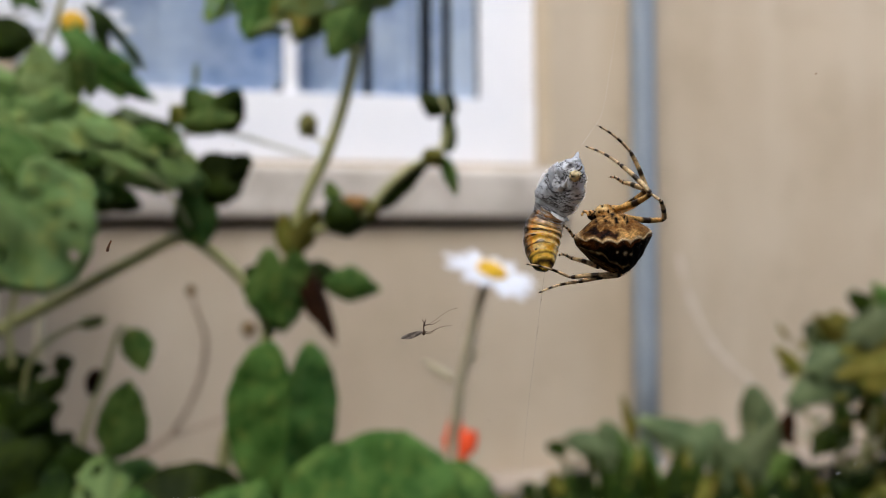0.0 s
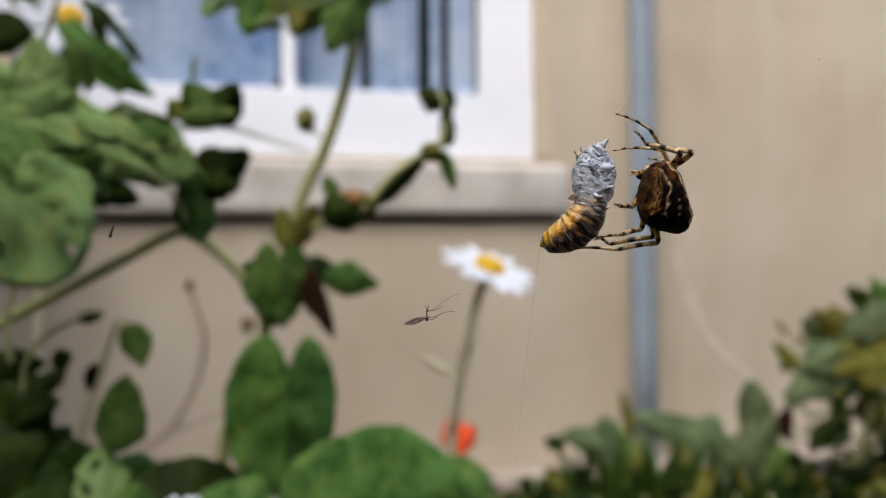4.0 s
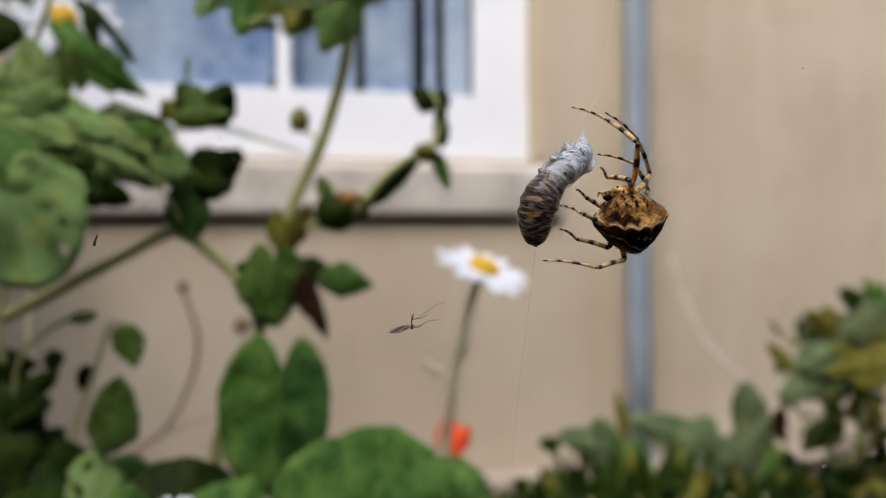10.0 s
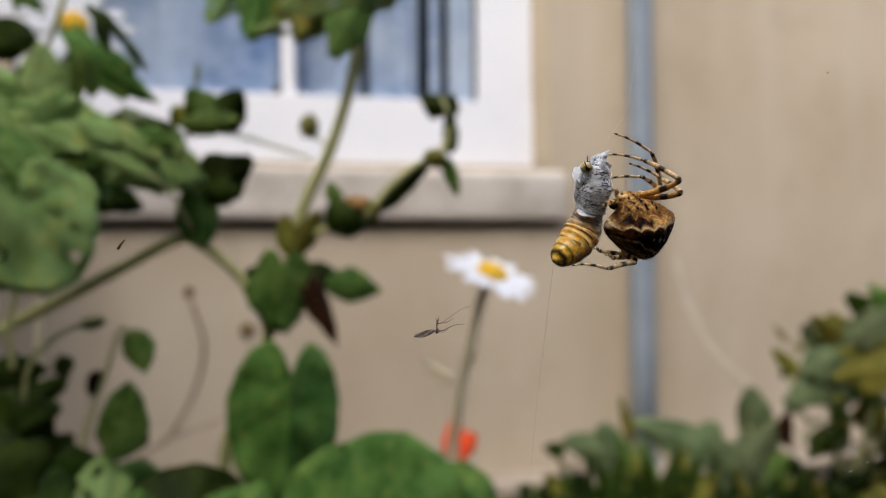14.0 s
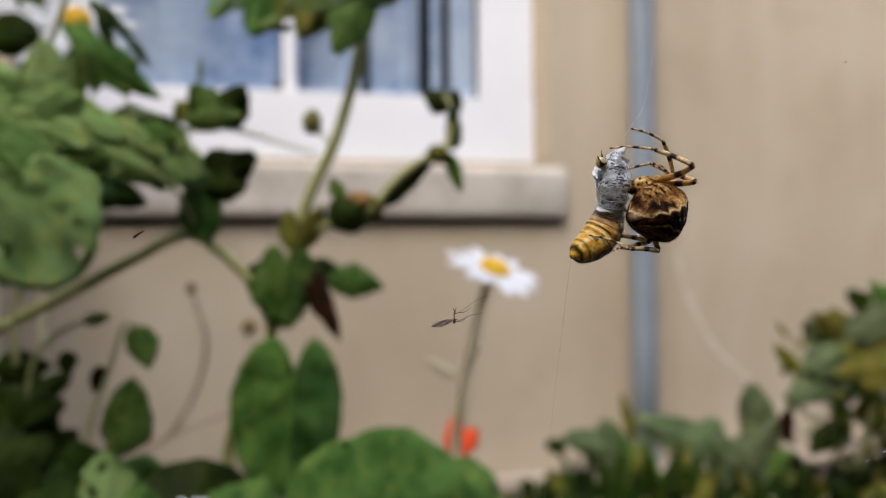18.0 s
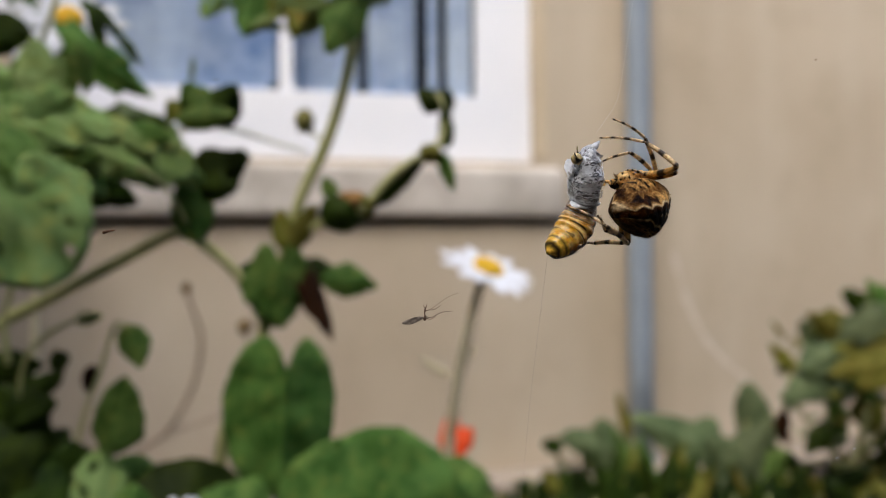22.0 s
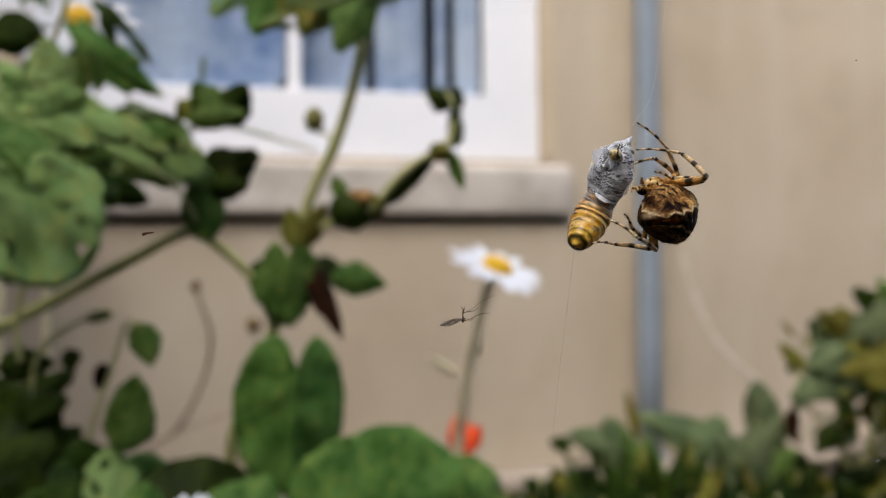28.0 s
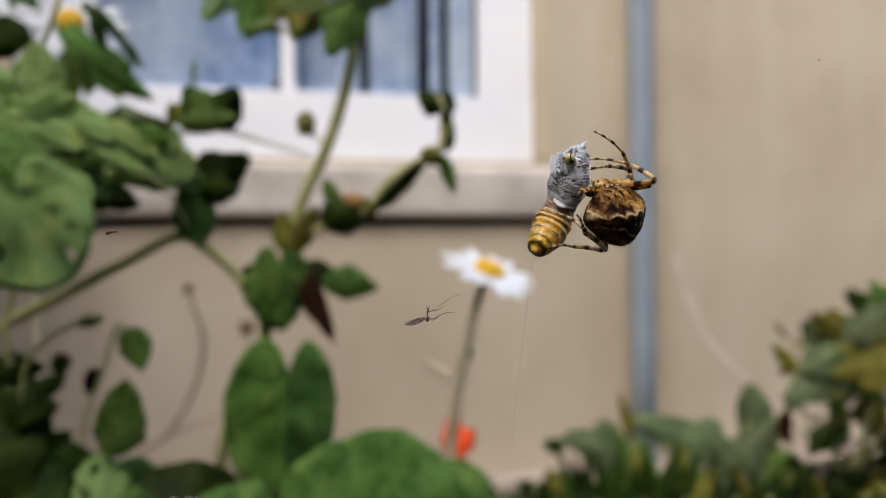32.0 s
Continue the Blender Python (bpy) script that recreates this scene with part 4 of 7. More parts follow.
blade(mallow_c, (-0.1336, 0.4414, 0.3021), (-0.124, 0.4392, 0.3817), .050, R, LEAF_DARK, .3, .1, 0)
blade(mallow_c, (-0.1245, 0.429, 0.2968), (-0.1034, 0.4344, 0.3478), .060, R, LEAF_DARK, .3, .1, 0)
blade(mallow_c, (-0.1536, 0.4358, 0.3), (-0.1392, 0.4427, 0.3451), .060, R, LEAF, .3, .1, 0)
blade(mallow_c, (-0.0895, 0.4209, 0.3055), (-0.09, 0.4313, 0.3428), .034, H, LEAF_PALE, .2, .1, 0)
blade(mallow_c, (-0.0731, 0.4069, 0.3003), (-0.0689, 0.4162, 0.3292), .040, R, LEAF, .3, .1, 0)
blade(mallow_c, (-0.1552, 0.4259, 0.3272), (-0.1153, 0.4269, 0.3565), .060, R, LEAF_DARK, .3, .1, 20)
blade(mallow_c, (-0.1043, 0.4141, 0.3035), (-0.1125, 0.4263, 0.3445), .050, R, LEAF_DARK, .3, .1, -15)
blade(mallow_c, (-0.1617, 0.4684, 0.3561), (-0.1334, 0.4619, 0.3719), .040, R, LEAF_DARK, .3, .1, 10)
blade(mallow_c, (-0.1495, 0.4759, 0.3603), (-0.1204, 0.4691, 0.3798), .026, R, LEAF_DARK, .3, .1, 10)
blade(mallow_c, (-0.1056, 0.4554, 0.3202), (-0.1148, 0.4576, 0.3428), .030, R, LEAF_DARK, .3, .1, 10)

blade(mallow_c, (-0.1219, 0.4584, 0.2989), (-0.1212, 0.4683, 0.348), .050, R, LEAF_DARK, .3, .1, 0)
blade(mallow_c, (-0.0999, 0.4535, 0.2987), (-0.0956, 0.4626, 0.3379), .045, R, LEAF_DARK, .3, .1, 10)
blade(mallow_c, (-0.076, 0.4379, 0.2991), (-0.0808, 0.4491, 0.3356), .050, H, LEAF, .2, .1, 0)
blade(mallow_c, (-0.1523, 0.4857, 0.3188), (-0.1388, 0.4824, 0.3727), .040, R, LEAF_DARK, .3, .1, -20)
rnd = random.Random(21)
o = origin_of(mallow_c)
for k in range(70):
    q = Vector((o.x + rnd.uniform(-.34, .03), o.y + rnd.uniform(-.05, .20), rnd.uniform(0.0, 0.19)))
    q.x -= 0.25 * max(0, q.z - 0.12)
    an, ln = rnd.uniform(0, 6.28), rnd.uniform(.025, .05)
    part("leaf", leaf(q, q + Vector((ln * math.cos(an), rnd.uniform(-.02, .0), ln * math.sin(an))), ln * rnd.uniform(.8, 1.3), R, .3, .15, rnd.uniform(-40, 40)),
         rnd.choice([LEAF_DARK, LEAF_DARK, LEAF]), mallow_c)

# dry bent stalk
dry = plant("dry_stalk", (-0.1865, 1.0314, -0.1066), "thin dry brown flower stalk, bent over")
stem(dry, [(-0.1736, 1.01, 0.1848), (-0.1261, 0.9631, 0.2305), (-0.0933, 0.9381, 0.2891), (-0.0798, 0.9165, 0.3459), (-0.0887, 0.9001, 0.3875), (-0.0949, 0.9015, 0.4086)], 0.0030, 0.0024, STRAW, to_ground=True)
part("seed_head", blob((-0.0956, 0.9017, 0.4106), .0060, .0060, .0070, 10, 8, .3), BUD, dry)
stem(dry, [(-0.1261, 0.9631, 0.2291), (-0.0799, 0.9699, 0.2402), (-0.0389, 0.9789, 0.2538)], 0.0020, 0.0016, STRAW)
part("seed_head", blob((-0.0325, 0.9589, 0.3584), .0095, .0095, .0088, 10, 8, .5), BUD, dry, "small shrivelled brown seed head")
stem(dry, [(-0.0325, 0.9589, 0.3584), (-0.0273, 0.9577, 0.3107), (-0.0389, 0.9789, 0.2538)], 0.0010, 0.0010, STRAW)

# daisies
daisy = plant("daisy_plant", (0.1296, 0.5448, 0.1028), "ox-eye daisy with white petals on a slender stalk", group="daisies")
stem(daisy, [(0.1286, 0.5296, 0.3), (0.13, 0.5242, 0.3262), (0.1331, 0.5183, 0.3601), (0.1376, 0.5122, 0.3893), (0.1442, 0.5107, 0.4136), (0.1499, 0.5093, 0.4307)], 0.0043, 0.0036, STALK_DULL, to_ground=True)
blade(daisy, (0.1283, 0.5194, 0.3593), (0.104, 0.5251, 0.3743), .007, L, STALK_DULL, .3, .1, 0)
blade(daisy, (0.14, 0.5167, 0.3715), (0.1453, 0.5155, 0.3846), .004, L, STALK_DULL, .3, .1, 0)
daisy_head(daisy, (0.1529, 0.5066, 0.4384), .0365, (.33, .38), .88, 13, 4)
daisy_b = plant("daisy_plant", (-0.1606, 0.5503, 0.1424), "ox-eye daisy standing among mallow leaves", group="daisies")
stem(daisy_b, [(-0.1513, 0.5379, 0.4302), (-0.141, 0.515, 0.503), (-0.1229, 0.4793, 0.5602), (-0.1164, 0.4729, 0.5856)], 0.003, 0.0022, STALK_DULL, to_ground=True)
daisy_head(daisy_b, (-0.1119, 0.467, 0.5887), .033, (.45, .80), .25, 13, 9, 0.22)
daisy_d = plant("daisy_plant", (-0.1906, 0.5703, 0.1424), "ox-eye daisy with a browning centre among mallow leaves", group="daisies")
stem(daisy_d, [(-0.186, 0.56, 0.43), (-0.1689, 0.5701, 0.5774), (-0.1659, 0.5692, 0.6172)], 0.003, 0.0022, STALK_DULL, to_ground=True)
daisy_head(daisy_d, (-0.1603, 0.5577, 0.6226), .036, (.25, .85), .15, 17, 14, 0.18)
daisy_c = plant("daisy_plant", (-0.048, 0.4216, 0.1879), "ox-eye daisy standing low among the leaves", group="daisies")
stem(daisy_c, [(-0.0437, 0.3898, 0.2926), (-0.0428, 0.3794, 0.3176)], 0.002, 0.0018, STALK_DULL, to_ground=True)
daisy_head(daisy_c, (-0.0427, 0.3742, 0.3241), .013, (.1, .55), .8, 13, 12)

# red flower
poppy = plant("red_flower", (0.2147, 0.8125, 0.0899), "small scarlet flower on a thin stalk")
stem(poppy, [(0.2055, 0.7941, 0.1928), (0.1996, 0.7852, 0.227), (0.1955, 0.7759, 0.242)], 0.002, 0.0016, to_ground=True)
for b, t, w in (((0.1936, 0.7763, 0.2322), (0.1916, 0.7768, 0.2739), .026), ((0.1936, 0.7763, 0.2334), (0.2069, 0.7681, 0.2603), .026), ((0.1925, 0.772, 0.2600), (0.1935, 0.7600, 0.2310), .034), ((0.1949, 0.776, 0.2451), (0.1771, 0.7802, 0.2532), .016)):
    part("petal", leaf(b, t, w, L, .3, .15, 0, thick=.0006), RED, poppy)
part("flower_centre", blob((0.1936, 0.7733, 0.2452), .004, .004, .004, 8, 6), BUD, poppy)

# plants against the wall's foot
rnd = random.Random(8)
shrub = plant("leafy_shrub", (0.839, 0.9556, 0.0507), "loose leafy shrub with olive and green leaves by the wall")
stem(shrub, [(0.8392, 0.9556, 0.0679), (0.8275, 0.9583, 0.171), (0.8117, 0.962, 0.2742), (0.7997, 0.9647, 0.3429)], 0.006, 0.003, to_ground=True)
stem(shrub, [(0.8476, 0.9537, 0.0678), (0.8579, 0.9307, 0.1756), (0.8553, 0.9108, 0.2798), (0.8364, 0.8947, 0.3886)], 0.006, 0.003)
stem(shrub, [(0.8314, 0.9574, 0.1366), (0.7958, 0.9862, 0.2014), (0.7734, 1.0016, 0.2832)], 0.004, 0.002)
stem(shrub, [(0.8328, 0.9365, 0.1252), (0.8424, 0.883, 0.1879), (0.8326, 0.834, 0.2461)], 0.004, 0.002)
blade(shrub, (0.8637, 0.8884, 0.3437), (0.8047, 0.902, 0.3872), .050, R, LEAF_DARK, .3, .1, 0)
blade(shrub, (0.8518, 0.8809, 0.3648), (0.8286, 0.8862, 0.4036), .035, R, LEAF, .3, .1, 0)
blade(shrub, (0.8427, 0.9343, 0.319), (0.7789, 0.949, 0.355), .050, R, LEAF_YELLOW, .3, .1, 0)
blade(shrub, (0.8077, 0.9629, 0.2999), (0.7872, 0.9676, 0.3413), .035, H, LEAF_GREY, .3, .1, 0)
blade(shrub, (0.8593, 0.8791, 0.3285), (0.787, 0.8958, 0.3075), .055, R, LEAF_YELLOW, .3, .1, 0)
blade(shrub, (0.8424, 0.9343, 0.2769), (0.745, 0.9568, 0.2272), .080, R, LEAF_GREY, .3, .1, 0)
blade(shrub, (0.8179, 0.94, 0.294), (0.7684, 0.9514, 0.2691), .060, H, LEAF_GREY, .3, .1, 0)
blade(shrub, (0.7794, 0.99, 0.2714), (0.7524, 0.9962, 0.3014), .025, R, LEAF_YELLOW, .3, .1, 0)
blade(shrub, (0.8501, 0.9325, 0.2262), (0.8825, 0.9251, 0.1669), .040, L, LEAF_YELLOW, .3, .1, 0)
blade(shrub, (0.8173, 0.9401, 0.2265), (0.8331, 0.9365, 0.1505), .026, L, LEAF, .3, .1, 0)
blade(shrub, (0.8509, 0.9118, 0.2384), (0.831, 0.9164, 0.2717), .030, R, LEAF, .3, .1, 0)
blade(shrub, (0.8004, 0.944, 0.1761), (0.7755, 0.9498, 0.1426), .035, R, LEAF_DARK, .3, .1, 0)
blade(shrub, (0.7656, 0.9931, 0.158), (0.7686, 0.9924, 0.206), .025, L, LEAF_DEAD, .3, .1, 0)
blade(shrub, (0.7783, 0.9902, 0.1491), (0.7531, 0.996, 0.1843), .020, L, LEAF_DEAD, .3, .1, 0)
blade(shrub, (0.8151, 0.8224, 0.3023), (0.7402, 0.8598, 0.2786), .075, R, LEAF_YELLOW, .2, .1, 0)
blade(shrub, (0.7941, 0.8371, 0.3541), (0.7495, 0.8575, 0.3229), .050, R, LEAF_GREY, .2, .1, 0)
herb = plant("broad_leaved_herb", (0.7241, 1.013, 0.0413), "low herb with broad grey-green leaves by the wall")
stem(herb, [(0.7157, 1.0149, 0.059), (0.7206, 1.0138, 0.1294), (0.7212, 1.0137, 0.1999)], 0.005, 0.003, to_ground=True)
blade(herb, (0.7316, 1.001, 0.1626), (0.7127, 1.0053, 0.2441), .055, H, LEAF_GREY, .3, .1, 0)
blade(herb, (0.668, 0.9952, 0.0952), (0.7357, 0.9795, 0.1907), .075, R, LEAF_GREY, .3, .1, 0)
blade(herb, (0.6806, 0.9922, 0.1037), (0.6493, 0.9995, 0.164), .060, H, LEAF_GREY, .3, .1, 0)
blade(herb, (0.7225, 0.9826, 0.1119), (0.7604, 0.9738, 0.1459), .050, R, LEAF, .3, .1, 0)
cabbage = plant("glaucous_herb", (0.5882, 1.0649, 0.0355), "low herb with bluish leaves at the foot of the pipe")
stem(cabbage, [(0.5796, 1.0669, 0.0535), (0.5628, 1.0708, 0.1254), (0.5401, 1.0863, 0.2133)], 0.004, 0.002, to_ground=True)
blade(cabbage, (0.532, 1.0676, 0.1284), (0.4439, 1.088, 0.1603), .055, H, LEAF_GREY, .3, .1, 0)
blade(cabbage, (0.5233, 1.0696, 0.1285), (0.4978, 1.0755, 0.1838), .050, H, LEAF_GREY, .3, .1, 0)
blade(cabbage, (0.6648, 1.0267, 0.1387), (0.5536, 1.0524, 0.1856), .060, H, LEAF_GREY, .3, .1, 0)
blade(cabbage, (0.6391, 1.0326, 0.139), (0.6738, 1.0246, 0.1871), .050, H, LEAF_GREY, .3, .1, 0)
blade(cabbage, (0.5542, 1.0728, 0.1434), (0.5339, 1.0775, 0.2243), .018, L, LEAF_YELLOW, .3, .1, 0)
blade(cabbage, (0.4454, 1.0876, 0.1381), (0.4126, 1.0952, 0.1517), .026, L, LEAF_DARK, .3, .1, 0)
blade(cabbage, (0.5529, 1.0012, 0.0434), (0.5039, 1.0331, 0.1808), .030, L, LEAF, .3, .1, 0)
blade(cabbage, (0.5652, 0.9984, 0.0433), (0.539, 1.025, 0.1736), .026, L, LEAF, .3, .1, 0)
blade(cabbage, (0.5734, 0.9965, 0.0432), (0.5975, 1.0114, 0.1645), .026, L, LEAF_DARK, .3, .1, 0)
blade(cabbage, (0.52, 1.0088, 0.0437), (0.4701, 1.0409, 0.1399), .030, L, LEAF_DARK, .3, .1, 0)
blade(cabbage, (0.5939, 0.9917, 0.0431), (0.6241, 1.0053, 0.1471), .034, L, LEAF_DARK, .3, .1, 0)
# upright blades in front of them
rnd = random.Random(31)
for root, ends, low, high, count in ((cabbage, ((0.4461, 1.0259, 0.0486), (0.6391, 0.9813, 0.0469)), .05, .115, 34), (herb, ((0.6432, 0.9803, 0.0468), (0.7606, 0.9327, 0.053)), .03, .085, 24)):
    for k in range(count):
        q = Vector(ends[0]).lerp(Vector(ends[1]), rnd.random()) + Vector((0, rnd.uniform(-.05, .03), -.02))
        h = rnd.uniform(low, high)
        part("leaf", leaf(q, q + Vector((rnd.uniform(-.05, .04), rnd.uniform(-.02, .02), h + .02)), rnd.uniform(.014, .026), L, .35, .12, rnd.uniform(-35, 35)), rnd.choice([LEAF_SHADED, LEAF_DARK, LEAF_DARK, LEAF_YELLOW]), root)
rnd = random.Random(8)
# twigs and small leaves filling the shrub
for k in range(85):
    a = rnd.uniform(0.12, 1)
    q = Vector((0.7997, 0.9647, 0.3429)).lerp(Vector((0.8478, 0.9536, 0.1022)), a) + Vector((rnd.uniform(-.045, .10), rnd.uniform(-.06, .06), rnd.uniform(-.03, .03)))
    an, ln = rnd.uniform(0, 6.28), rnd.uniform(.010, .026)
    part("leaf", leaf(q, q + Vector((ln * math.cos(an), rnd.uniform(-.01, .01), ln * math.sin(an))), ln * rnd.uniform(.4, .9), R if rnd.random() < .5 else L, .3, .15, rnd.uniform(-40, 40)),
         rnd.choice([LEAF_GREY, LEAF_DARK, LEAF_YELLOW, LEAF_YELLOW, LEAF]), shrub)
# dense low leaves under them, with the shade between them put into their colour
rnd = random.Random(5)
undergrowth = plant("undergrowth", (0.6372, 0.9304, 0.0287), "dense low leaves over the soil, shade put into their dark colour")
o = origin_of(undergrowth)
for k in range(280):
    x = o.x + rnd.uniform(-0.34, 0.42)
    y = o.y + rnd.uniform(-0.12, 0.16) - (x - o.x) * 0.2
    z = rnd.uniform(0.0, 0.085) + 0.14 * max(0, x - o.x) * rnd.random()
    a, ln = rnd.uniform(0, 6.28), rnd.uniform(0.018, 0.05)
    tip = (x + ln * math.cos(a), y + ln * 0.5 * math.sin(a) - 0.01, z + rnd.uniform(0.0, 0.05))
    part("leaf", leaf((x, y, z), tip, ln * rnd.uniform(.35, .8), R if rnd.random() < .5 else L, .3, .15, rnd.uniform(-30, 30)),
         rnd.choice([LEAF_SHADED, LEAF_SHADED, LEAF_SHADED, LEAF_SHADED, LEAF_DARK, LEAF_DARK, LEAF_DARK, LEAF_YELLOW]), undergrowth)
for k in range(14):
    x = o.x - 0.36 + 0.78 * k / 13
    stem(undergrowth, [(x, o.y + rnd.uniform(-.1, .1), -0.01), (x + rnd.uniform(-.02, .02), o.y - (x - o.x) * .2, 0.1)], .002, .0014)
thicket = plant("undergrowth", (0.7213, 1.0239, -0.0156), "dense leaves close to the wall's foot, shade put into their dark colour")
o = origin_of(thicket)
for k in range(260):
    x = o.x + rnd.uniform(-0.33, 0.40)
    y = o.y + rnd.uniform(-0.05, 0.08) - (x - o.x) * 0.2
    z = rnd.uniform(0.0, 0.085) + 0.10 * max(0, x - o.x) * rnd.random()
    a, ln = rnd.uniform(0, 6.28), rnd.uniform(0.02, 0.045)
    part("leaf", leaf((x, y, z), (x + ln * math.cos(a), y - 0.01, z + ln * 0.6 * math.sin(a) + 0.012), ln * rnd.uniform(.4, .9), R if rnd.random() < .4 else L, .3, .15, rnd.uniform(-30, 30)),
         rnd.choice([LEAF_SHADED, LEAF_SHADED, LEAF_DARK, LEAF_DARK, LEAF_YELLOW]), thicket)
for k in range(10):
    x = o.x - 0.32 + 0.70 * k / 9
    stem(thicket, [(x, o.y - (x - o.x) * .2, -0.01), (x + rnd.uniform(-.02, .02), o.y - (x - o.x) * .2, 0.1)], .002, .0014)
cover = plant("ground_cover", (0.3637, 1.0449, 0.0114), "low dark ground cover at the footing")
o = origin_of(cover)
for k in range(36):
    x, y, z = o.x + rnd.uniform(-.12, .10), o.y + rnd.uniform(-.06, .08), rnd.uniform(.0, .035)
    a, ln = rnd.uniform(0, 6.28), rnd.uniform(.02, .045)
    part("leaf", leaf((x, y, z), (x + ln * math.cos(a), y + ln * .5 * math.sin(a), z + .012), ln * .6, R, .3, .15, rnd.uniform(-30, 30)), rnd.choice([LEAF_DARK, LEAF_DARK, LEAF]), cover)


# ---- the web's plane: x to the side, y up, z towards the viewer, in millimetres ----
WEB = pose(0.0225, 0.09744, 0.45, 90, 0, -13)


def web(u, v, w=0.0, rz=0.0, ry=0.0):
    return WEB @ pose(u * MM, v * MM, w * MM, 0, 0, rz) @ pose(0, 0, 0, 0, ry, 0)


def still(name, label, category, m):
    ob = new(name)
    ob.empty_display_size = 0.002
    ob.matrix_world = m
    return tagged(ob, label, category)


def local(name, geo, material, parent, label=""):
    return part(name, geo, material, parent, label, world_space=False)


def mixc(a, b, f):
    f = min(1.0, max(0.0, f))
    return tuple(p + (q - p) * f for p, q in zip(a, b))


# ---- spider ----
TAN, PALE, BROWN, BLACK, CREAM, RUST = (0.22, 0.083, 0.015), (0.90, 0.50, 0.15), (0.009, 0.003, 0.001), (0.0015, 0.001, 0.0008), (0.88, 0.64, 0.33), (0.095, 0.028, 0.005)
GOLD = (0.96, 0.66, 0.26)
AW, AH, AD = 4.50, 3.95, 3.55     # abdomen's half width, height, depth in mm


def ramp01(v, lo, hi):
    f = min(1.0, max(0.0, (v - lo) / (hi - lo)))
    return f * f * (3 - 2 * f)


def skin(q):
    """The abdomen's markings: a dark leaf figure along the back between two scalloped cream lines that meet at the
    front, with white spots; tan flanks with hollows whose shade is painted brown, and rows of dots.
    """
    x, y, z = q
    n1, n2, n3, n4 = (noise.noise(q * f + Vector((f, 2 * f, 1))) for f in (4, 9, 22, 45))
    scallop = 0.11 * abs(math.sin(8.5 * x + 0.5)) + 0.04 * n1
    d = 0.944 * y + 0.33 * z - 0.31 - scallop + 0.04 * x
    bearing = math.atan2(y, z) if abs(y) + abs(z) > 0.02 else 0.0
    width = 0.15 + 0.62 * ramp01(x, -0.95, 0.15) + 0.35 * ramp01(x, 0.1, 0.8)
    far = -0.02 - width - bearing - 0.10 * abs(math.sin(7.5 * x + 1.1)) - 0.05 * n1
    if d > 0 or far > 0:
        e = d if d > 0 else far
        glow = math.exp(-(((x - 0.22) / 0.42) ** 2 + ((e - 0.14) / 0.12) ** 2))
        c = mixc(TAN, RUST, 0.45 + 1.1 * n1 + 0.7 * n2)
        c = mixc(c, PALE, 0.75 * glow + 0.45 * max(0.0, n2) + 0.35 * max(0.0, n3))
        # shading of the dent, painted as a brown oval
        hole = math.hypot((x + 0.36) / 0.52, (e - 0.20 - 0.05 * n1) / 0.155)
        c = mixc(c, mixc(BROWN, RUST, 0.15 + 1.0 * n2), 1.0 - ramp01(hole, 0.65, 1.05))
        c = mixc(c, PALE, 0.75 * math.exp(-((hole - 1.17) / 0.12) ** 2) * (0.65 + 1.0 * n2))
        c = mixc(c, PALE, 0.6 * math.exp(-((e - 0.57) / 0.11) ** 2) * (0.8 + 1.2 * n2))
        for row, count, ph in ((0.50, 21, 0.0), (0.64, 19, 1.2)):
            dot = max(0.0, math.sin(count * x + ph)) * math.exp(-((e - row - 0.05 * n1) / 0.050) ** 2)
            c = mixc(c, BLACK, 1.3 * dot)
        c = mixc(c, BLACK, 1.3 * max(0.0, n4 - 0.2) + 0.5 * ramp01(e, 0.72, 1.0))
        c = mixc(c, BROWN, 0.36 * ramp01(-x + 0.25 * n1, 0.0, 0.55) * (1 - 0.8 * ramp01(e, 0.42, 0.62)))
        if far > 0:
            c = mixc(c, BLACK, 0.30 + 1.1 * ramp01(x, -0.15, 0.35) + 0.2 * ramp01(-y, 0.0, 0.4) + 0.6 * n1)
    else:
        near = min(-d, -far)
        c = mixc((0.17, 0.052, 0.008), BROWN, 0.2 + near * 1.6 + 0.5 * n2 + 0.45 * math.sin(19 * x + 2 * n1))
        c = mixc(c, BLACK, 0.25 + (-d - 0.13 - 0.26 * (1 - ramp01(x, -0.55, 0.1))) * 5.0 + 1.3 * ramp01(x, 0.0, 0.4) * ramp01(-d, 0.12, 0.25) + 0.5 * n1 + 0.25 * math.sin(19 * x + 2 * n1))
        c = mixc(c, BLACK, 0.99 * ramp01(-y + 0.15 * n1, -0.08, 0.24))
        for sx, sy, r in ((0.15, -0.36, 0.05), (0.34, -0.40, 0.035), (-0.10, -0.30, 0.03)):
            if z > 0:
                c = mixc(c, CREAM, math.exp(-((x - sx) ** 2 + (y - sy) ** 2) / (r * r)) * (0.9 + 0.8 * n3))
        c = mixc(c, TAN, 0.35 * max(0.0, n4 - 0.25))
    c = mixc(c, BLACK, 0.6 * math.exp(-((d + 0.075) / 0.035) ** 2))
    c = mixc(c, CREAM, 0.95 * math.exp(-(d / (0.034 + 0.014 * n2)) ** 2) * (0.95 + 0.7 * n3))
    c = mixc(c, mixc(GOLD, CREAM, 0.4), 0.5 * math.exp(-(far / 0.045) ** 2) * (0.75 + 1.2 * n2) * (1 - 0.9 * ramp01(x, 0.0, 0.5)))
    # pale shoulder knobs
    c = mixc(c, (0.78, 0.66, 0.46), 0.9 * math.exp(-(((x - 0.95) / 0.09) ** 2 + ((y - 0.30) / 0.11) ** 2 + (z / 0.45) ** 2)))
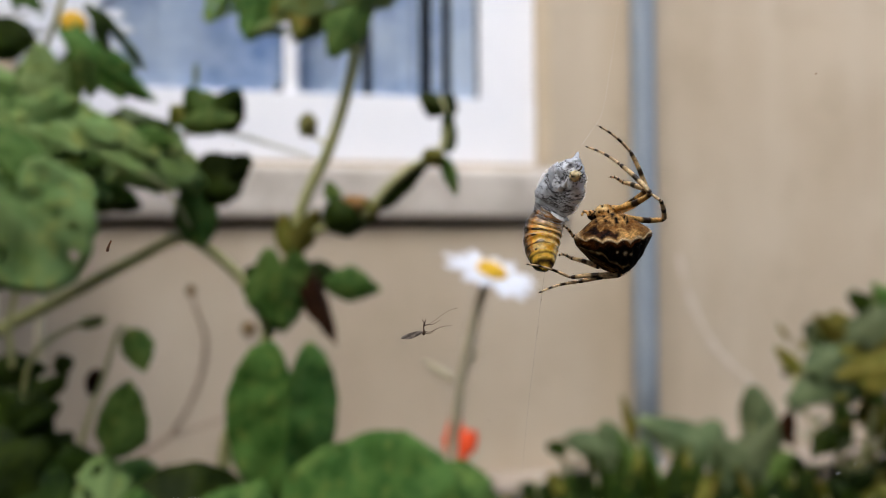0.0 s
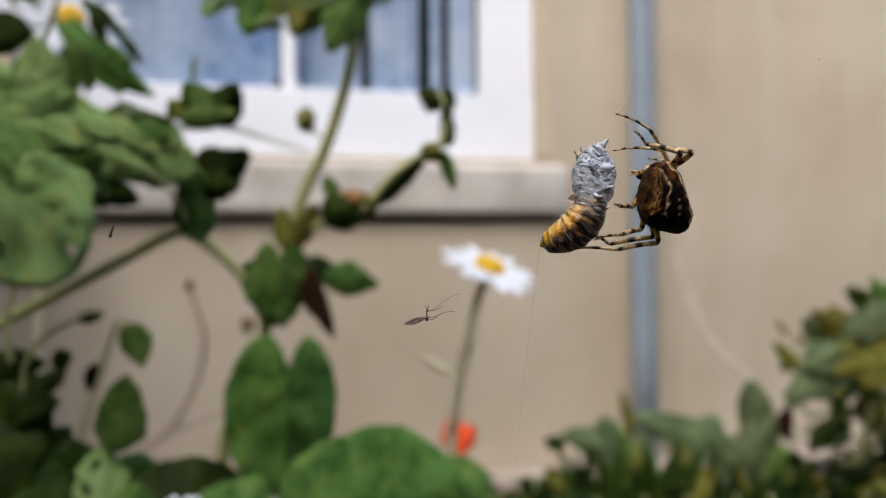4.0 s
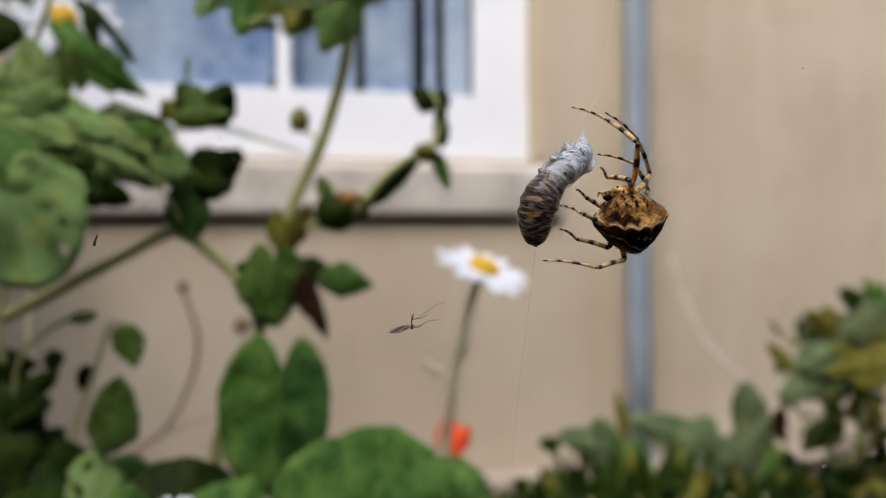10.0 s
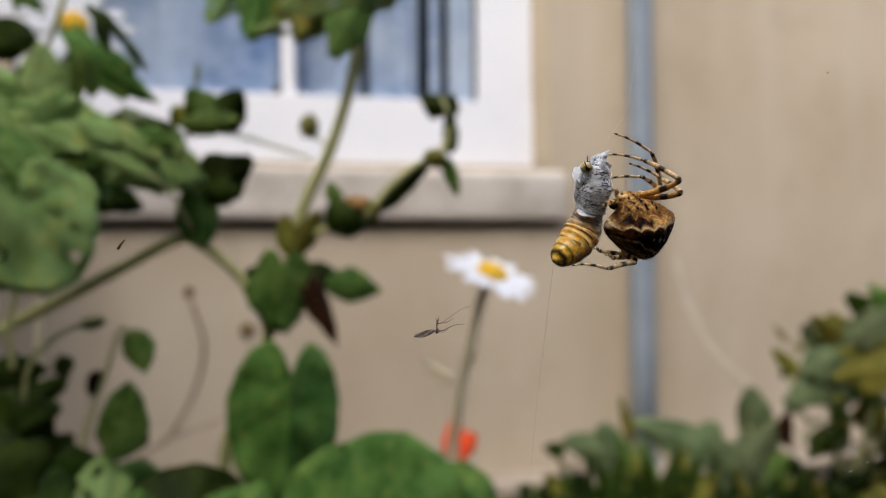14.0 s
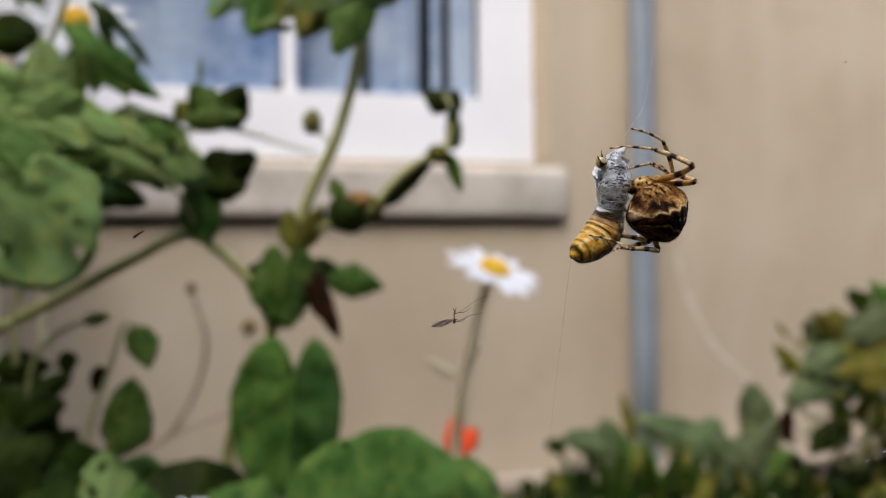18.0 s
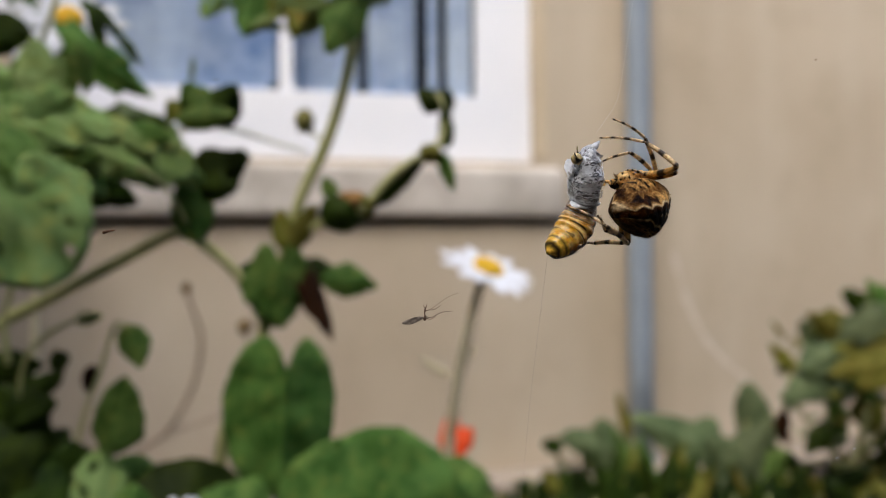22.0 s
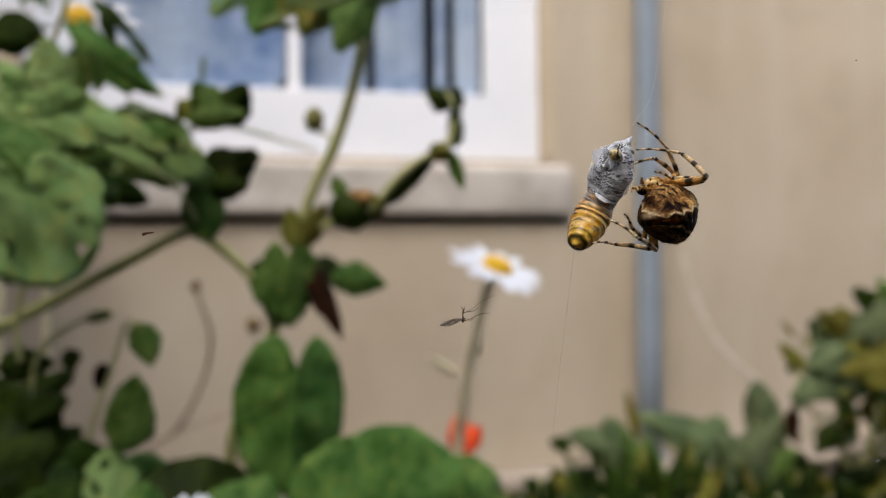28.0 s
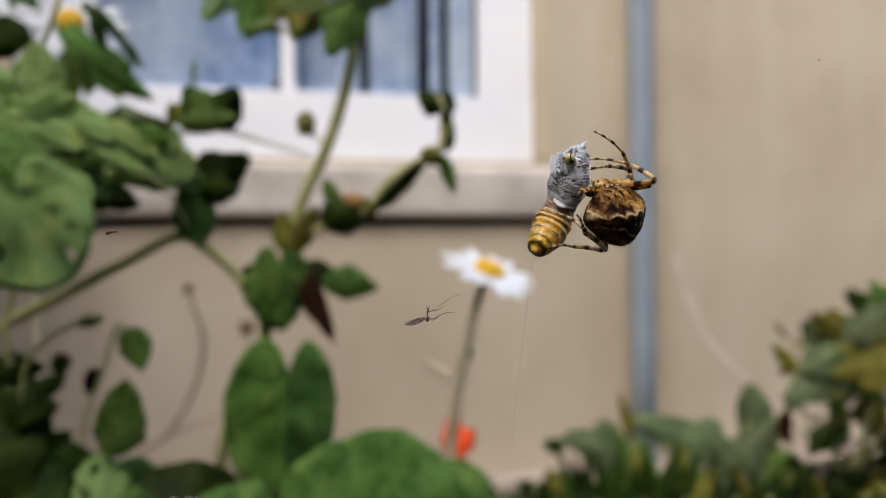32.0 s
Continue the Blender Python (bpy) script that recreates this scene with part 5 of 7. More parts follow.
    c = mixc(c, (0.60, 0.44, 0.24), 0.7 * math.exp(-(((x + 0.95) / 0.08) ** 2 + ((y - 0.36) / 0.11) ** 2 + (z / 0.45) ** 2)))
    return mixc(c, BROWN, (-z - 0.35) * 2) if z < -0.35 else c


def abdomen_geo():
    seg, rings = 200, 132
    verts, faces, cols = [], [], []
    for i in range(rings + 1):
        la = math.pi * (i / rings - 0.5)
        for k in range(seg):
            lo = 2 * math.pi * k / seg
            x, y, z = math.cos(la) * math.cos(lo), math.sin(la), math.cos(la) * math.sin(lo)
            # broad shoulders, drawn in towards a blunt tail
            wide = 1.0 + 0.12 * math.exp(-((y - 0.22) / 0.30) ** 2) - 0.36 * max(0.0, -y) ** 1.2 - 0.03 * max(0.0, y)
            px, py, pz = x * wide + 0.10 * max(0.0, -y) ** 1.5, y * (0.96 if y > 0 else 1.08), z * (1 - 0.12 * max(0, -y))
            # the cap is a flat slope that meets the rear in a blunt edge
            cap = 0.98 - 0.80 * (y - 0.04)
            if z > 0 and y > 0.0:
                f = max(0.0, min(1.0, 0.5 + (z - cap) / 0.16))
                pz = z * (1 - f) + cap * f - 0.08 * f * (1 - f)
            px += 0.07 * math.exp(-(((x - 0.90) / 0.18) ** 2 + ((y - 0.30) / 0.18) ** 2 + (z / 0.6) ** 2))
            px -= 0.07 * math.exp(-(((x + 0.90) / 0.18) ** 2 + ((y - 0.34) / 0.18) ** 2 + (z / 0.6) ** 2))
            q = Vector((x, y, z))
            if z > 0:
                pz -= 0.09 * math.exp(-(((x + 0.18) / 0.34) ** 2 + ((y - 0.42) / 0.16) ** 2))
            f = 1 + 0.020 * noise.noise(q * 5) + 0.014 * noise.noise(q * 14) + 0.006 * noise.noise(q * 30) + 0.010 * math.sin(26 * x + 3 * y) * (y < 0.1)
            verts.append((px * AW * MM * f, py * AH * MM * f, pz * AD * MM * f))
            cols.append(skin(q))
    for i in range(rings):
        for k in range(seg):
            j = (k + 1) % seg
            faces.append((i * seg + j, i * seg + k, (i + 1) * seg + k, (i + 1) * seg + j))
    return verts, faces, {"marks": cols}


def fur(body, count, length, seed):
    """Short fine hairs standing off a body, thickest on its shoulders."""
    rn = random.Random(seed)
    verts, faces, cols = [], [], []
    for _ in range(count):
        at = rn.randrange(len(body[0]))
        b = Vector(body[0][at])
        out = (b.normalized() + Vector((rn.uniform(-.5, .5), rn.uniform(-.8, .2), rn.uniform(-.5, .5)))).normalized()
        e = out.orthogonal().normalized() * 0.014 * MM
        k = len(verts)
        verts += [b + e, b - e, b + out.cross(e), b + out * length * rn.uniform(0.5, 1.2)]
        faces += [(k, k + 1, k + 3), (k + 1, k + 2, k + 3), (k + 2, k, k + 3), (k, k + 2, k + 1)]
        cols += [mixc(body[2]["marks"][at], PALE, rn.uniform(0.0, 0.14))] * 4
    return verts, faces, {"marks": cols}


def shaded(geo, fn):
    return geo[0], geo[1], {"marks": [fn(Vector(v)) for v in geo[0]]}


def bristles(line, r, count, length, seed, tone, bow):
    """Fine stiff hairs standing off a limb."""
    rn = random.Random(seed)
    verts, faces, cols = [], [], []
    for _ in range(count):
        s = rn.uniform(0.05, 0.95)
        p = Vector((bow * line * 0.85 * math.sin(math.pi * s), s * line, 0))
        a = rn.uniform(0, 6.28)
        d = Vector((math.cos(a), rn.uniform(0.3, 1.3), math.sin(a))).normalized()
        e = d.orthogonal().normalized() * 0.022 * MM
        b = p + Vector((math.cos(a), 0, math.sin(a))) * r * 0.8
        k = len(verts)
        verts += [b + e, b - e, b + d.cross(e), b + d * length * rn.uniform(0.6, 1.2)]
        faces += [(k, k + 1, k + 3), (k + 1, k + 2, k + 3), (k + 2, k, k + 3), (k, k + 2, k + 1)]
        cols += [tone] * 4
    return verts, faces, {"marks": cols}


def limb(length, r0, r1, bands, base, dark, bow=0.0, swell=0.15, seed=0):
    """One leg joint along +y: ringed in dark and pale, a little bowed, bristly."""
    ln = length * MM

    def tint(s, a):
        c = mixc(base, RUST, 0.9 * noise.noise(Vector((s * 7, seed, 1.5 * math.cos(a)))) + 0.5 * noise.noise(Vector((s * 30, seed, a))))
        for lo, hi in bands:
            e = 0.03
            f = min(1, max(0, (s - lo + e) / (2 * e))) * min(1, max(0, (hi + e - s) / (2 * e)))
            c = mixc(c, dark, 0.97 * f)
        return c

    def rad(s):
        end = min(1.0, 0.55 + 6 * s, 0.45 + 8 * (1 - s))
        return (r0 + (r1 - r0) * s) * MM * (1 + swell * math.sin(math.pi * s)) * end
    pts = [(0, 0, 0), (bow * ln * 0.75, ln * 0.33, 0), (bow * ln * 0.8, ln * 0.66, 0), (0, ln, 0)]
    g = tube(pts, r0 * MM, sides=12, steps=12, radius=rad, marks=tint)
    return joined(g, bristles(ln, r0 * MM, 34, 0.36 * MM, seed, mixc(dark, PALE, 0.3), bow))


spider = still("orb_spider", "brown orb-weaver spider with banded legs wrapping its prey", "spider", web(25.88, 3.53, 2.5))
abdomen_mesh = abdomen_geo()
abdomen = local("abdomen", abdomen_mesh, BODY, spider, "mottled brown abdomen with a wavy cream line")
tagged(local("hair", fur(abdomen_mesh, 900, 0.42 * MM, 6), LIMB, abdomen), kind="stuff")
TX, TY, TZ = -0.1, 3.5, -2.3      # head and breast, behind the abdomen's front
head = shaded(blob(((TX - 0.5) * MM, (TY + 0.1) * MM, (TZ + 0.2) * MM), 1.6 * MM, 1.5 * MM, 1.15 * MM, 60, 40, 0.25),
              lambda v: mixc(mixc((0.95, 0.66, 0.28), (0.55, 0.26, 0.06), 0.4 + 1.8 * noise.noise(v * 700)), BROWN, 5 * (noise.noise(v * 2300) - 0.20)))
head_ob = local("cephalothorax", head, BODY, spider, "golden hairy head and breast")
tagged(local("hair", fur(head, 260, 0.4 * MM, 8), LIMB, head_ob), kind="stuff")
face = shaded(blob(((TX - 2.2) * MM, (TY + 0.2) * MM, (TZ + 0.3) * MM), 0.7 * MM, 0.7 * MM, 0.65 * MM, 18, 12, 0.2), lambda v: mixc(BROWN, (0.60, 0.38, 0.16), 0.4 + 1.6 * noise.noise(v * 900)))
local("face", face, BODY, head_ob)
for sx in (-0.4, 0.4):
    palp = tube([((TX - 2.3 + sx * .6) * MM, (TY + 0.3) * MM, (TZ + 0.8) * MM), ((TX - 3.0 + sx) * MM, (TY + 0.7) * MM, (TZ + 0.8) * MM), ((TX - 3.4 + sx) * MM, (TY + 0.2) * MM, (TZ + 1.0) * MM)],
                .26 * MM, .14 * MM, 8, 6, marks=lambda s, a: mixc(PALE, BROWN, math.sin(s * 12)))
    local("palp", palp, LIMB, head_ob)
spin = shaded(blob((-0.2 * MM, -3.3 * MM, -1.6 * MM), .6 * MM, .6 * MM, .7 * MM, 12, 8, .2), lambda v: BROWN)
local("spinneret", spin, BODY, spider)

FEMUR_B = [(0.0, 0.05), (0.50, 0.70), (0.88, 1.0)]
TIBIA_B = [(0.0, 0.12), (0.42, 0.60), (0.86, 1.0)]
TARSUS_B = [(0.0, 0.07), (0.31, 0.47), (0.65, 0.76), (0.89, 1.0)]
ORANGE, DARK_RING = (0.95, 0.53, 0.14), (0.018, 0.0065, 0.0025)
# lengths of thigh, shin and foot in mm; hip on the breast; where knee, bend and foot lie in depth
LEGS = {
    "a": ((7.6, 6.6, 6.6), (1.2, 0.6, -0.6), (-3.0, -2.0, -1.0)),
    "b": ((6.8, 6.2, 6.4), (0.7, 1.0, 0.2), (-1.0, 0.0, 0.0)),
    "c": ((7.4, 5.8, 5.6), (1.5, 0.2, -0.9), (-4.5, -4.5, -4.0)),
    "d": ((6.0, 4.8, 4.8), (0.9, 0.8, -0.4), (-2.5, -1.5, -1.0)),
    "e": ((6.2, 6.6, 7.0), (-0.3, -3.0, -0.6), (-2.5, -0.5, 0.0)),
    "f": ((5.8, 6.0, 6.4), (-0.5, -2.6, -1.2), (-3.5, -2.0, -1.0)),
    "g": ((5.4, 5.0, 5.2), (-0.9, -2.2, -0.4), (-2.2, 0.0, 0.6)),
    "h": ((4.0, 3.6, 3.6), (-1.2, -0.8, -0.2), (-2.5, -1.5, -1.0)),
}
JOINTS = {k: [] for k in LEGS}
JOINTS["a"] += [
    (0, 6.6, 7, 3.8, 12.8, -1.2, 15.9),
    (0.5, 5, 7.4, 1.8, 12.2, -4, 15.1),
    (1, 3.7, 7.2, 0.1, 12.3, -5.2, 15.2),
    (2, 4.2, 7.8, 1.1, 11.6, -5.2, 14.5),
    (3, 3.6, 7.2, -0.5, 11.6, -5.8, 13.8),
    (3.5, 3.7, 6, -0.1, 10.8, -6, 12.4),
    (5.5, 3.6, 4.5, 0.9, 8.9, -3, 11.4),
    (6, 5, 4.2, 1.6, 9.6, -3.7, 12),
    (6.5, 3.2, 7.4, -0.2, 12.2, -4.8, 15),
    (7, 4.7, 5.5, 1.2, 11.3, -2.9, 14.2),
    (7.5, 5.5, 5.7, 2.4, 11.4, -2.7, 14.2),
    (8, 6.7, 7, 3.2, 11.8, -2.1, 14.2),
    (8.5, 7.6, 7.8, 4.1, 13.2, -1.7, 15),
]
JOINTS["a"] += [
    (9, 2.9, 7.5, 0.2, 11.6, -5.5, 14.6),
    (10, 5.1, 7.3, 2.2, 12.1, -2.8, 14.9),
    (10.5, 6.9, 7.5, 4.1, 12.3, -1.6, 15.2),
    (11, 6.6, 8.2, 3.4, 12.7, -2.3, 15.1),
    (12, 7.3, 8.2, 3.8, 13, -1.3, 14.8),
    (13.5, 6.2, 7.6, 2.9, 11.8, -2.9, 14),
    (14, 5.4, 6.4, 2.9, 10.5, -2.8, 12.8),
    (17, 5.7, 5.8, 2.5, 10.5, -2.9, 11.6),
    (19, 4.2, 6.1, 1.9, 9.8, -3.5, 11),
    (21, 5.1, 5.4, 2.3, 10.1, -3.1, 12.3),
    (24, 4.6, 4.6, 2.3, 9.8, -2.8, 11.7),
    (28, 4.8, 4.1, 2, 9.6, -3, 12.8),
    (32, 5, 4.1, 2.5, 9.2, -2.3, 11.5),
]
JOINTS["b"] += [
    (0, 4.1, 6.1, 0.9, 10.3, -2.8, 13.3),
    (0.5, 3.7, 6.9, 2.2, 9, -2.7, 11.1),
    (1, 1.1, 7, -2.1, 8.6, -5.5, 9.1),
    (2, -0.4, 9.5, -4.2, 12.6, -7.7, 14.9),
    (3, 2.7, 6.7, -0.8, 10.4, -5.5, 11.2),
    (3.5, 2.8, 5.8, -1.3, 6.5, -5.8, 6.5),
    (5.5, -0.3, 5.6, -2.1, 8.9, -4.5, 11.5),
    (6, 4.2, 3.9, 0.8, 6.4, -3.2, 8.5),
    (6.5, 2, 6.2, -1.1, 7.8, -6.8, 10.6),
    (7, 3.2, 5.3, 0.1, 7.5, -4.3, 9.1),
    (7.5, 4.3, 5.5, 1.5, 8.5, -4, 10.5),
    (8, 4.5, 5.8, 0.8, 8.3, -1.9, 10.4),
    (8.5, 1.9, 8.9, -0.8, 12.2, -4.6, 15.2),
]
JOINTS["b"] += [
    (9, -0.7, 8.2, -3.8, 12.6, -8.2, 16),
    (10, 0.7, 10.3, -2.4, 14, -6.4, 16.6),
    (10.5, 1.5, 9.2, -0.9, 13.3, -4.5, 16),
    (11, 3.4, 6.7, 0.3, 10.1, -4.4, 12.5),
    (12, 0.6, 7.7, -3.4, 10.8, -6.3, 13.7),
    (13.5, 3, 6.6, 0.7, 9.2, -3.6, 11.8),
    (14, 4.5, 5.9, 0.7, 9, -3.7, 10.4),
    (17, 4.1, 4.9, -0.7, 8.1, -5.1, 9.2),
    (19, 3, 6.4, -0.3, 8.5, -5.8, 8.9),
    (21, 3.8, 4.8, 0.7, 8.9, -4.7, 10),
    (24, 3.9, 4.8, 0.8, 7.6, -4.5, 8.7),
    (28, 3.8, 4.3, 2, 8, -3.1, 9),
    (32, 4.5, 4.2, 2, 7, -3, 8.1),
]
JOINTS["c"] += [
    (0, 8.4, 3.2, 6.5, 5.5, 3.6, 7.8),
    (0.5, 7.5, 1.9, 5.7, 4.9, 4, 6.9),
    (1, 6.5, 1.9, 5, 4.4, 3.9, 6),
    (2, 6.1, 3.7, 4.8, 5.7, 2.4, 7.9),
    (3, 5.1, 4, 3.5, 7, 0.4, 10),
    (3.5, 5.2, 3.2, 4.2, 4.5, 2.4, 6.1),
    (5.5, -0.7, 6, -5, 7.7, -10.3, 9.7),
    (6, 3.1, 5.3, -0.2, 5.9, -3.5, 5),
    (6.5, 3.3, 7, 1, 11.6, -2.7, 13.9),
    (7, 3, 5, 0.4, 7.1, -3.6, 10.7),
    (7.5, 5.6, 3.8, 2, 7.8, -2.8, 9.3),
    (8, 7.1, 3.3, 4.5, 5.9, -1.2, 8.6),
    (8.5, 9.5, 3.5, 8.7, 7.9, 4.3, 7.9),
]
JOINTS["c"] += [
    (9, 2.6, 5.3, -0.4, 9, -5.7, 13.1),
    (10, 5.2, 4.8, 2.2, 8.5, -3.5, 9.8),
    (10.5, 8, 3.3, 6.7, 7.3, 2.7, 11.2),
    (11, 8, 3.4, 7.3, 6.4, 3.2, 10.3),
    (12, 9.4, 3.5, 9.8, 7.6, 8, 9.6),
    (13.5, 7.1, 4.2, 6.3, 6.5, 3.6, 9.9),
    (14, 4.9, 6.2, 1.6, 7.2, -2.8, 7.2),
    (17, 5.6, 5.6, 1.9, 6.6, -2.5, 6.3),
    (19, 3, 6.7, -0.5, 7.5, -3.9, 5.7),
    (21, 4.3, 5.9, 0.3, 8.2, -4.1, 6.9),
    (24, 4.2, 5.8, 0.2, 7.5, -3.5, 5.9),
    (28, 3.7, 6.3, -0.2, 8, -3.7, 6.9),
    (32, 4.5, 6.9, 0.2, 7.1, -3.9, 6.2),
]
JOINTS["d"] += [
    (0, 3.9, 6.7, 1.7, 8.2, -0.8, 8.5),
    (0.5, 5.1, 5.1, 2.3, 7.9, -1.4, 9),
    (1, 2.8, 6.5, -0.4, 6.8, -4.7, 6.5),
    (2, 1.3, 7.8, -2.6, 8.5, -5.9, 8.8),
    (3, 2.2, 6.8, -1, 8, -5.6, 8.6),
    (3.5, 2, 6.3, -2.2, 7.8, -4.9, 8.9),
    (5.5, -2.9, 3.5, -5, 5, -6.4, 6),
    (6, 3.6, 5.1, 1.1, 6.8, -1.6, 7.8),
    (6.5, -2.2, 3.2, -4.3, 4.1, -5.7, 5.3),
    (7, 0.6, 3.9, -1.8, 4.5, -5, 5.1),
    (7.5, 2.1, 5.6, 0.3, 7.2, -1.8, 8.4),
    (8, 3.3, 5.7, -0.2, 6.9, -2.2, 7.2),
    (8.5, 2.3, 5.5, 0.7, 6.5, -1.2, 7),
]
JOINTS["d"] += [
    (9, -1.9, 3.9, -4.5, 5.1, -6.8, 6),
    (10, -0.9, 5.4, -2.8, 6.1, -4.5, 7),
    (10.5, 2.6, 7.5, -0.3, 9.3, -1.6, 10.5),
    (11, 2.5, 6.2, 1.3, 8.4, -2, 9.3),
    (12, 3.6, 6.9, 1.7, 7.7, -1.3, 8.7),
    (13.5, 2.6, 6.8, -0.1, 7.8, -3.7, 8.1),
    (14, 5.3, 4.4, 3.4, 6.9, -1.9, 9.1),
    (17, 5.5, 2.5, 4.9, 5.6, 1.2, 7.8),
    (19, 3.5, 5.1, 0.1, 4.7, -3.1, 4.2),
    (21, 4.3, 4.3, 0.8, 4.3, -2.6, 4.9),
    (24, 4, 4.3, 0.5, 4.6, -1.9, 3.9),
    (28, 4, 4.1, 0.8, 4.7, -2.5, 5.3),
    (32, 4.2, 3.7, 0.8, 4, -1.9, 3.3),
]
JOINTS["e"] += [
    (0, 0.8, -4.3, -5.6, -4.6, -11.8, -2.7),
    (0.5, -4, -5.4, -9.9, -5.1, -14.4, -6.9),
    (1, -3.5, -5.4, -9.3, -5, -16.6, -6.5),
    (2, -2.1, -5.1, -6.8, -5.9, -13.2, -5.3),
    (3, -1.5, -5.8, -7.1, -5.7, -13.7, -6.5),
    (3.5, -0.1, -6.4, -6.4, -6.3, -14.7, -6.2),
    (5.5, -1.3, -5.9, -6.6, -7.5, -11.8, -7.6),
    (6, -1.7, -6.9, -6.9, -6.7, -11.1, -6),
    (6.5, -1.3, -4.9, -6.5, -6.2, -12, -8.2),
    (7, -0.1, -4.2, -4.4, -5.5, -9.8, -5.1),
    (7.5, -0.9, -5.1, -6.1, -5, -16.3, -3.9),
    (8, -0.4, -6, -5.6, -5.6, -17.4, -3.1),
    (8.5, 0.9, -4.4, -8.8, -4.5, -14.5, -4.4),
]
JOINTS["e"] += [
    (9, -3, -5.5, -8.3, -4.6, -13.5, -4.6),
    (10, -0.7, -5, -5.3, -5.9, -12.1, -4.9),
    (10.5, 2.1, -4.2, -2.6, -6.1, -7.6, -8.2),
    (11, 0.8, -3.8, -2.9, -5.4, -8, -6.6),
    (12, 3.4, -4.5, -0.3, -5, -4.5, -3.4),
    (13.5, -0.2, -4.7, -5.3, -5.4, -10.5, -4.5),
    (14, -0.7, -4.6, -5.3, -5.3, -8.9, -4.9),
    (17, 0.6, -5.3, -4.5, -5, -8.4, -3.9),
    (19, -0.1, -5, -4.9, -4.7, -9.4, -1.9),
    (21, -2, -5, -5.9, -2.5, -10.1, 0.7),
    (24, -0.3, -4.8, -4.6, -3.1, -9.1, -1),
    (28, -1.6, -4.9, -5.3, -3.3, -7.9, -0.7),
    (32, -1.3, -4.7, -5.2, -1.8, -7.5, 0.4),
]
JOINTS["f"] += [
    (0, 1.4, -4.5, -5.7, -5.4, -10.1, -6.5),
    (0.5, -3.2, -4.6, -6.4, -4.2, -9.1, -3.7),
    (1, -3.5, -4.5, -6.2, -4.1, -9.6, -4.2),
    (2, -2.2, -5.8, -8.4, -7.2, -13.7, -9),
    (3, -1.9, -5.2, -6.1, -4.8, -9.9, -4.4),
    (3.5, -0.4, -6, -6.7, -6, -10.4, -4.6),
    (5.5, -2.7, -4.6, -6.9, -4.6, -10.3, -3.3),
    (6, -1.8, -5.3, -7.3, -2.8, -13.8, -1.4),
    (6.5, -3.3, -3.9, -7.5, -2.9, -11.5, -1.3),
    (7, -4.2, -2.6, -9.9, -1.9, -16.7, -0.5),
    (7.5, -3.6, -3.7, -7.2, -4.4, -11.1, -4.2),
    (8, -3.4, -3.3, -6.6, -4, -10, -3.9),
    (8.5, -2.5, -2.6, -5.7, -1, -8.4, 1.4),
]
JOINTS["f"] += [
    (9, -3.1, -3.9, -6, -3.2, -10.1, -1.3),
    (10, -2.7, -3.4, -6.3, -2.1, -9.4, -0.8),
    (10.5, -1.6, -5.2, -4.8, -4.5, -5.9, -0.3),
    (11, -2.6, -4.1, -5.8, -4.1, -8.9, -3),
    (12, -1.5, -4.2, -3.8, -4.8, -8.5, -3.7),
    (13.5, -1, -3.6, -4.6, -2.3, -6.8, -1.6),
    (14, -1.1, -4, -4.3, -3, -6.2, -2.7),
    (17, -0.4, -3.7, -3.1, -3, -5, -0.7),
    (19, -1.3, -4.2, -4.4, -2.9, -6.1, -1.8),
    (21, -2, -4.7, -5, -4.7, -8.1, -5.3),
    (24, -0.4, -4.8, -3.7, -4.7, -7.4, -4.8),
    (28, -1.6, -4.9, -5.6, -4, -9.9, -3.9),
    (32, -1.1, -4.7, -4.4, -4.1, -8.4, -4.2),
]
JOINTS["g"] += [
    (0, -1.8, -3.3, -5.1, -2, -7.4, -1.6),
    (0.5, -4.4, -4.9, -9.9, -3.6, -15.4, -1.7),
    (1, -3.5, -3.1, -5.9, -2.2, -8.6, -1.2),
    (2, -3.1, -4.5, -6.8, -3.2, -8.8, -2.5),
    (3, -2.9, -2.9, -6, -4.1, -9.3, -4.1),
    (3.5, -2.7, -4.4, -5.8, -4.4, -8.5, -5.3),
    (5.5, -3.7, -5.9, -8, -5.2, -10.3, -4.3),
    (6, -4.7, -4, -8.2, -3, -11.4, -2.4),
    (6.5, -4.5, -1.7, -7.2, -1.7, -10.8, -0.4),
    (7, -2.1, -3.2, -5.7, -2, -8.9, -0.7),
    (7.5, -4.2, -2.4, -6.8, -0.6, -8.6, 2.2),
    (8, -4.9, -1.7, -6.9, 0.1, -8.1, 2),
    (8.5, -3.1, -4.2, -7, -4.2, -9.6, -4.2),
]
JOINTS["g"] += [
    (9, -4.7, -0.7, -7.1, 0.6, -9.4, 1.5),
    (10, -3.7, -0.5, -7.3, 1, -9.3, 2.3),
    (10.5, -2.8, -2.9, -6.4, -1.6, -9, -0.3),
    (11, -4.1, -0.9, -6.2, -1.2, -7.8, -0.6),
    (12, -2.5, -4.5, -7.4, -3.9, -12.5, -1.6),
    (13.5, -1.9, -3.9, -5.6, -3.5, -8.1, -3),
    (14, -1.7, -4, -4.2, -4, -6.2, -3.6),
    (17, -1.1, -4, -4, -4.3, -7.3, -4.2),
    (19, -0.5, -5, -5.3, -5.2, -7.4, -6),
    (21, -2.7, -4.7, -5.7, -3.1, -7.7, -1.5),
    (24, -1.1, -4.4, -3.8, -3.1, -5.4, -0.9),
    (28, -2.9, -3.9, -5.4, -2, -7.4, -0.3),
    (32, -2, -3.7, -4.7, -2.4, -6.4, -0.2),
]
